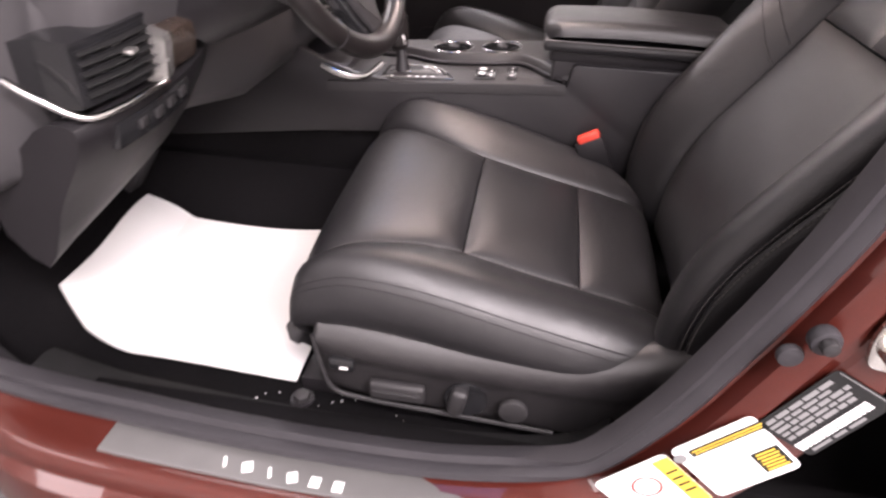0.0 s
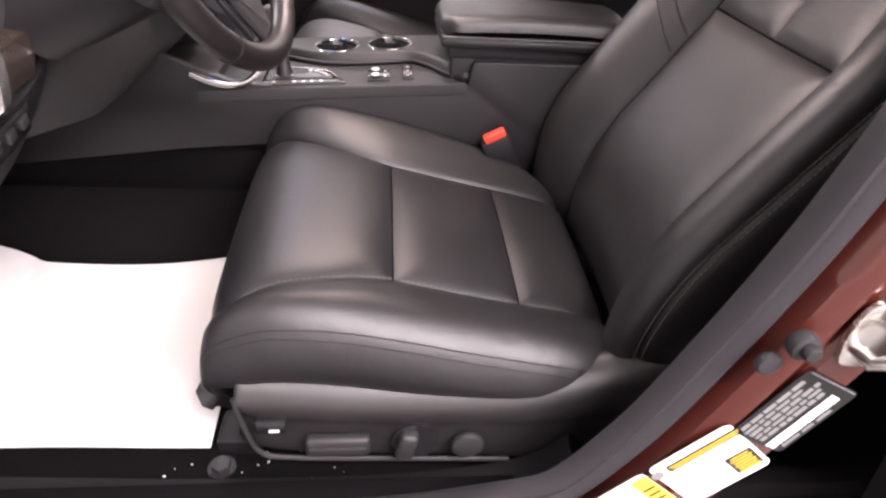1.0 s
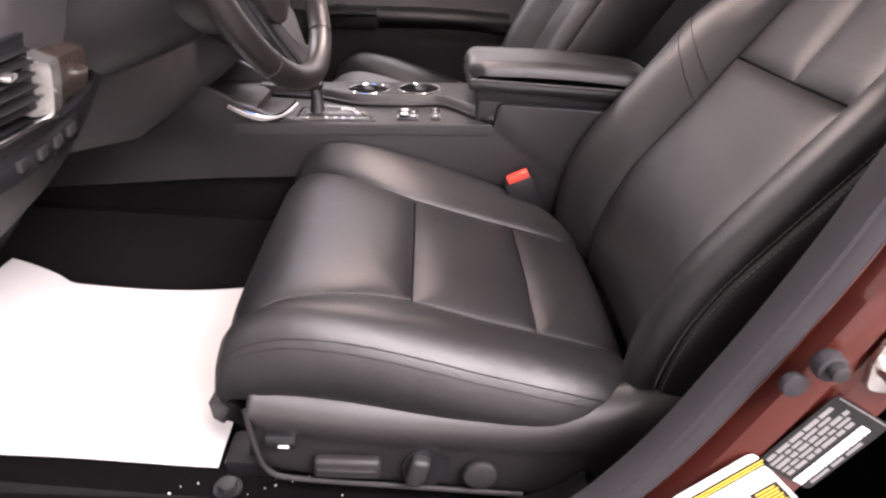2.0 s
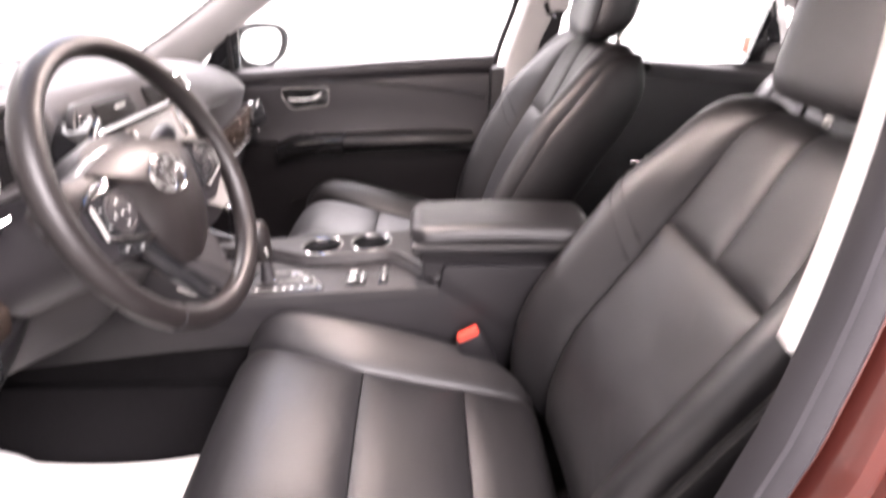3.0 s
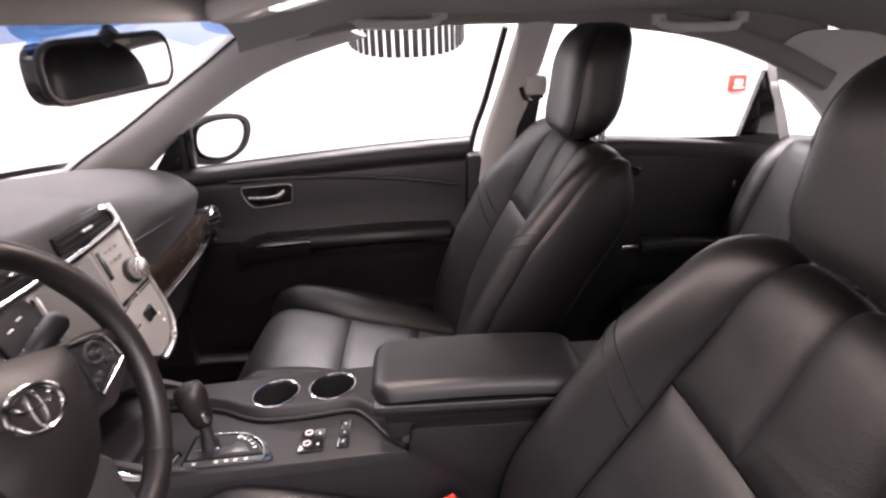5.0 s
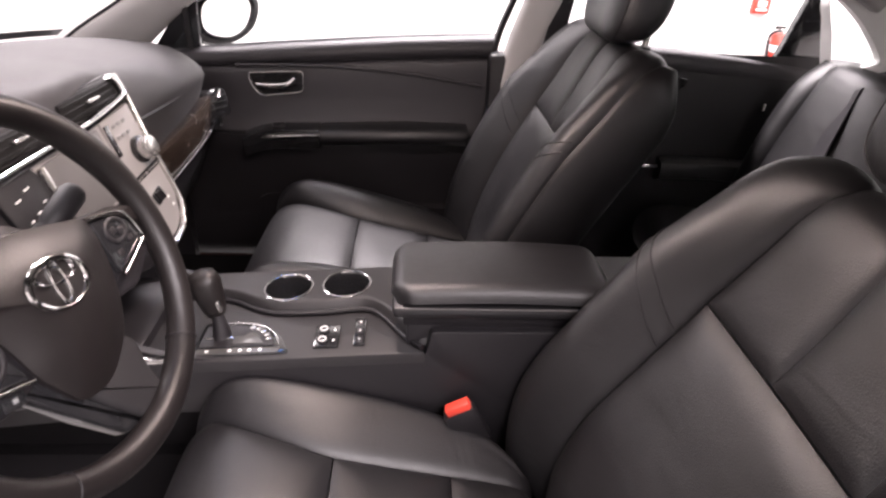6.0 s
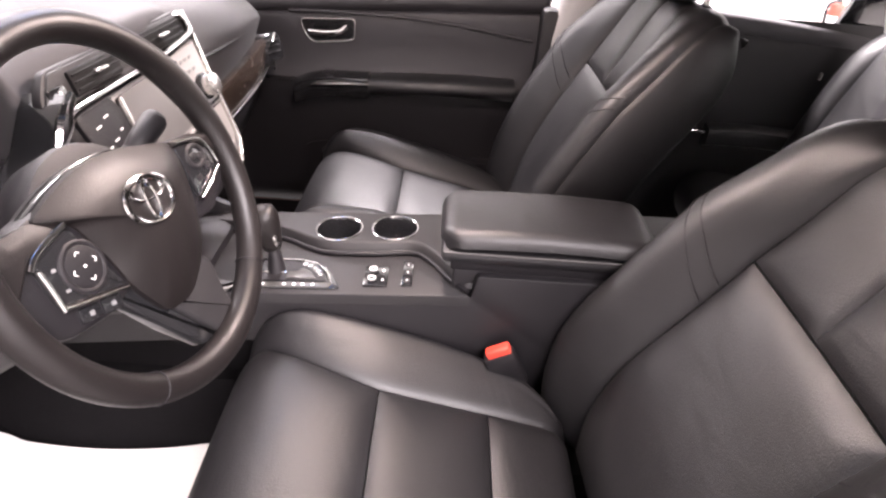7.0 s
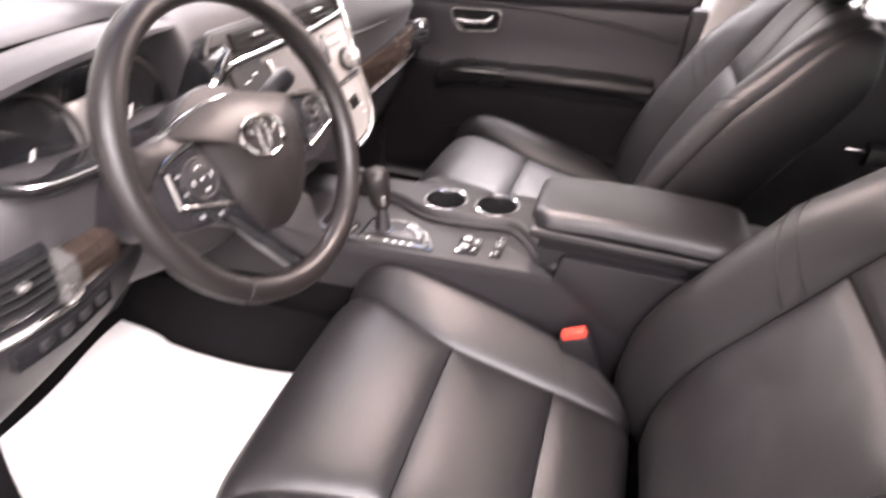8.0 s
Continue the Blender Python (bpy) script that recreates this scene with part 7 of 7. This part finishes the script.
for x0, x1, z in ((-0.06, 0.14, 1.272), (0.66, 0.86, 1.246)):
    g = thing("grab_handle", "pale folding grab handle on the roof rail", "grab handle", group="grab handles")
    part("grip", sweep([tuple(p) for p in spline_many([(x0, 0.640, z + 0.012), (x0 + 0.015, 0.622, z - 0.004), (x0 + 0.05, 0.615, z - 0.008), (x1 - 0.05, 0.615, z - 0.010), (x1 - 0.015, 0.622, z - 0.006), (x1, 0.640, z + 0.010)], 24)], rect_shape(0.016, 0.022, 0.006)), PILLAR_TRIM, g)
    for x in (x0, x1):
        part("mount", box(0.036, 0.03, 0.026, (x, 0.640, z + 0.010), 0.006), PILLAR_TRIM, g)

# ---- passenger's seat belt on the pillar ----
SB = thing("seat_belt", "black seat belt hanging from the centre pillar", "seat belt")
part("webbing", sweep([(0.372, 0.690, 1.095), (0.368, 0.700, 1.05), (0.352, 0.715, 0.93), (0.335, 0.722, 0.75), (0.325, 0.722, 0.45)], rect_shape(0.046, 0.003), up=(0, 1, 0)), RUBBER, SB)
part("anchor", box(0.055, 0.02, 0.05, (0.378, 0.672, 1.110), 0.01), PILLAR_TRIM, SB)
part("guide", sweep([(0.340, 0.676, 1.105), (0.350, 0.676, 1.080), (0.372, 0.676, 1.068), (0.396, 0.678, 1.085)], circle_shape(0.006, 10)), PLASTIC, SB)

# ---- rear bench ----
RS = thing("rear_bench", "black leather rear bench with folded belt", "car seat")
part("bench_cushion", loft([[(x, y, z) for x, z in ((0.92, 0.42), (0.66, 0.40), (0.595, 0.46), (0.60, 0.525), (0.66, 0.555), (0.80, 0.54), (0.95, 0.51))] for y in (-0.66, -0.62, -0.3, 0, 0.3, 0.62, 0.66)], sub=3, along=3), LEATHER, RS)


def bench_back(u, v):
    y = -0.62 + 1.24 * v
    s = spline([(0.86, 0.48), (0.865, 0.58), (0.90, 0.72), (0.945, 0.85), (0.985, 0.935), (1.02, 0.955), (1.06, 0.94)], u)
    return (s[0] - 0.018 * math.cos((v - 0.5) * 12.6), y, s[1])


for k in range(3):
    v0, v1 = ((0, 0.36), (0.36, 0.64), (0.64, 1.0))[k]
    part("bench_back", surface(bench_back, steps(0, 1, 24), steps(v0, v1, 18), puff=0.010, border=0.015, skirt=0.05, flip=False), LEATHER, RS)
for s in (-1, 1):
    part("side_bolster", loft([[(x - 0.02, s * 0.60, z), (x - 0.045, s * 0.66, z), (x, s * 0.70, z), (x + 0.05, s * 0.66, z)] for x, z in ((0.86, 0.50), (0.90, 0.70), (0.96, 0.88), (1.03, 0.955))], sub=3, along=4), LEATHER, RS)
RB = thing("seat_belt", "black rear seat belt lying down the bench back", "seat belt")
part("webbing", sweep([(1.035, 0.515, 0.965), (0.965, 0.50, 0.925), (0.925, 0.47, 0.84), (0.880, 0.44, 0.72), (0.850, 0.42, 0.58)], rect_shape(0.046, 0.003), up=(1, 0, 0)), RUBBER, RB)
part("far_rail_trim", box(0.60, 0.02, 0.30, (0.72, -0.66, 0.80), 0.01), PLASTIC, CAR)

RS.location = (0.05, 0, 0)
RB.location = (0.05, 0, 0)

# ---- things on the far wall of the hall ----
FA = thing("fire_alarm", "red fire alarm box on the white wall", "fire alarm")
FE = thing("fire_extinguisher", "red fire extinguisher hung on the white wall", "fire extinguisher")
part("box", box(0.16, 0.05, 0.15, (3.19, 4.972, 0.60), 0.01), RED_PLASTIC, FA)
part("plate", box(0.08, 0.01, 0.05, (3.19, 4.944, 0.61), 0.003), LABEL_WHITE, FA)
part("pull_bar", box(0.10, 0.012, 0.02, (3.19, 4.942, 0.56), 0.003), LABEL_WHITE, FA)
part("tank", cyl(0.075, 0.26, (3.42, 4.90, 0.24), segs=28, bevel=0.03), RED_PLASTIC, FE)
part("neck", cyl(0.022, 0.05, (3.42, 4.90, 0.39), segs=16, bevel=0.004), STEEL, FE)
part("lever", box(0.10, 0.02, 0.025, (3.40, 4.90, 0.42), 0.005), LABEL_BLACK, FE)
part("hose", sweep([tuple(p) for p in spline_many([(3.40, 4.88, 0.40), (3.30, 4.86, 0.36), (3.31, 4.86, 0.22), (3.33, 4.87, 0.12)], 16)], circle_shape(0.012, 10)), RUBBER, FE)
part("bracket", box(0.10, 0.06, 0.03, (3.42, 4.97, 0.28), 0.004), STEEL, FE)
part("band", cyl(0.077, 0.06, (3.42, 4.90, 0.24), segs=28), LABEL_WHITE, FE)
PS = thing("slatted_shade", "round dark slatted shade hanging before the white wall", "lamp shade")
for k in range(44):
    a = 2 * math.pi * k / 44
    rise = 0.13 * (1 + math.sin(a)) ** 1.3
    q = box(0.012, 0.045, 0.40 - rise, (0.05 + 0.47 * math.cos(a), 4.40 + 0.47 * math.sin(a), 1.19 + rise / 2), 0.003, turn=Matrix.Rotation(a, 4, "Z"))
    part("slat", q, PLASTIC, PS)
part("top_ring", torus(0.47, 0.02, (0.05, 4.40, 1.40), segs=48), PLASTIC_GREY, PS)
part("cord", cyl(0.006, 2.2, (0.05, 4.40, 2.5), segs=8), PLASTIC, PS)
part("spoke", box(0.94, 0.02, 0.02, (0.05, 4.40, 1.40), 0.003), PLASTIC_GREY, PS)

# crumbs and grit on the carpet beside the seat rail
own = bmesh.new()
rnd = random.Random(4)
for k in range(24):
    x, y = rnd.uniform(-0.40, 0.05), rnd.uniform(-0.645, -0.59)
    d = rnd.uniform(0.0008, 0.0022)
    box(d, d * rnd.uniform(0.6, 1.6), d * 0.7, (x, y, 0.2965), 0, turn=Matrix.Rotation(rnd.uniform(0, 3), 4, "Z"), bm=own)
solid("crumbs", own, WHITE_MARK, "pale crumbs and grit on the black carpet", "crumbs", kind="stuff", smooth=False)
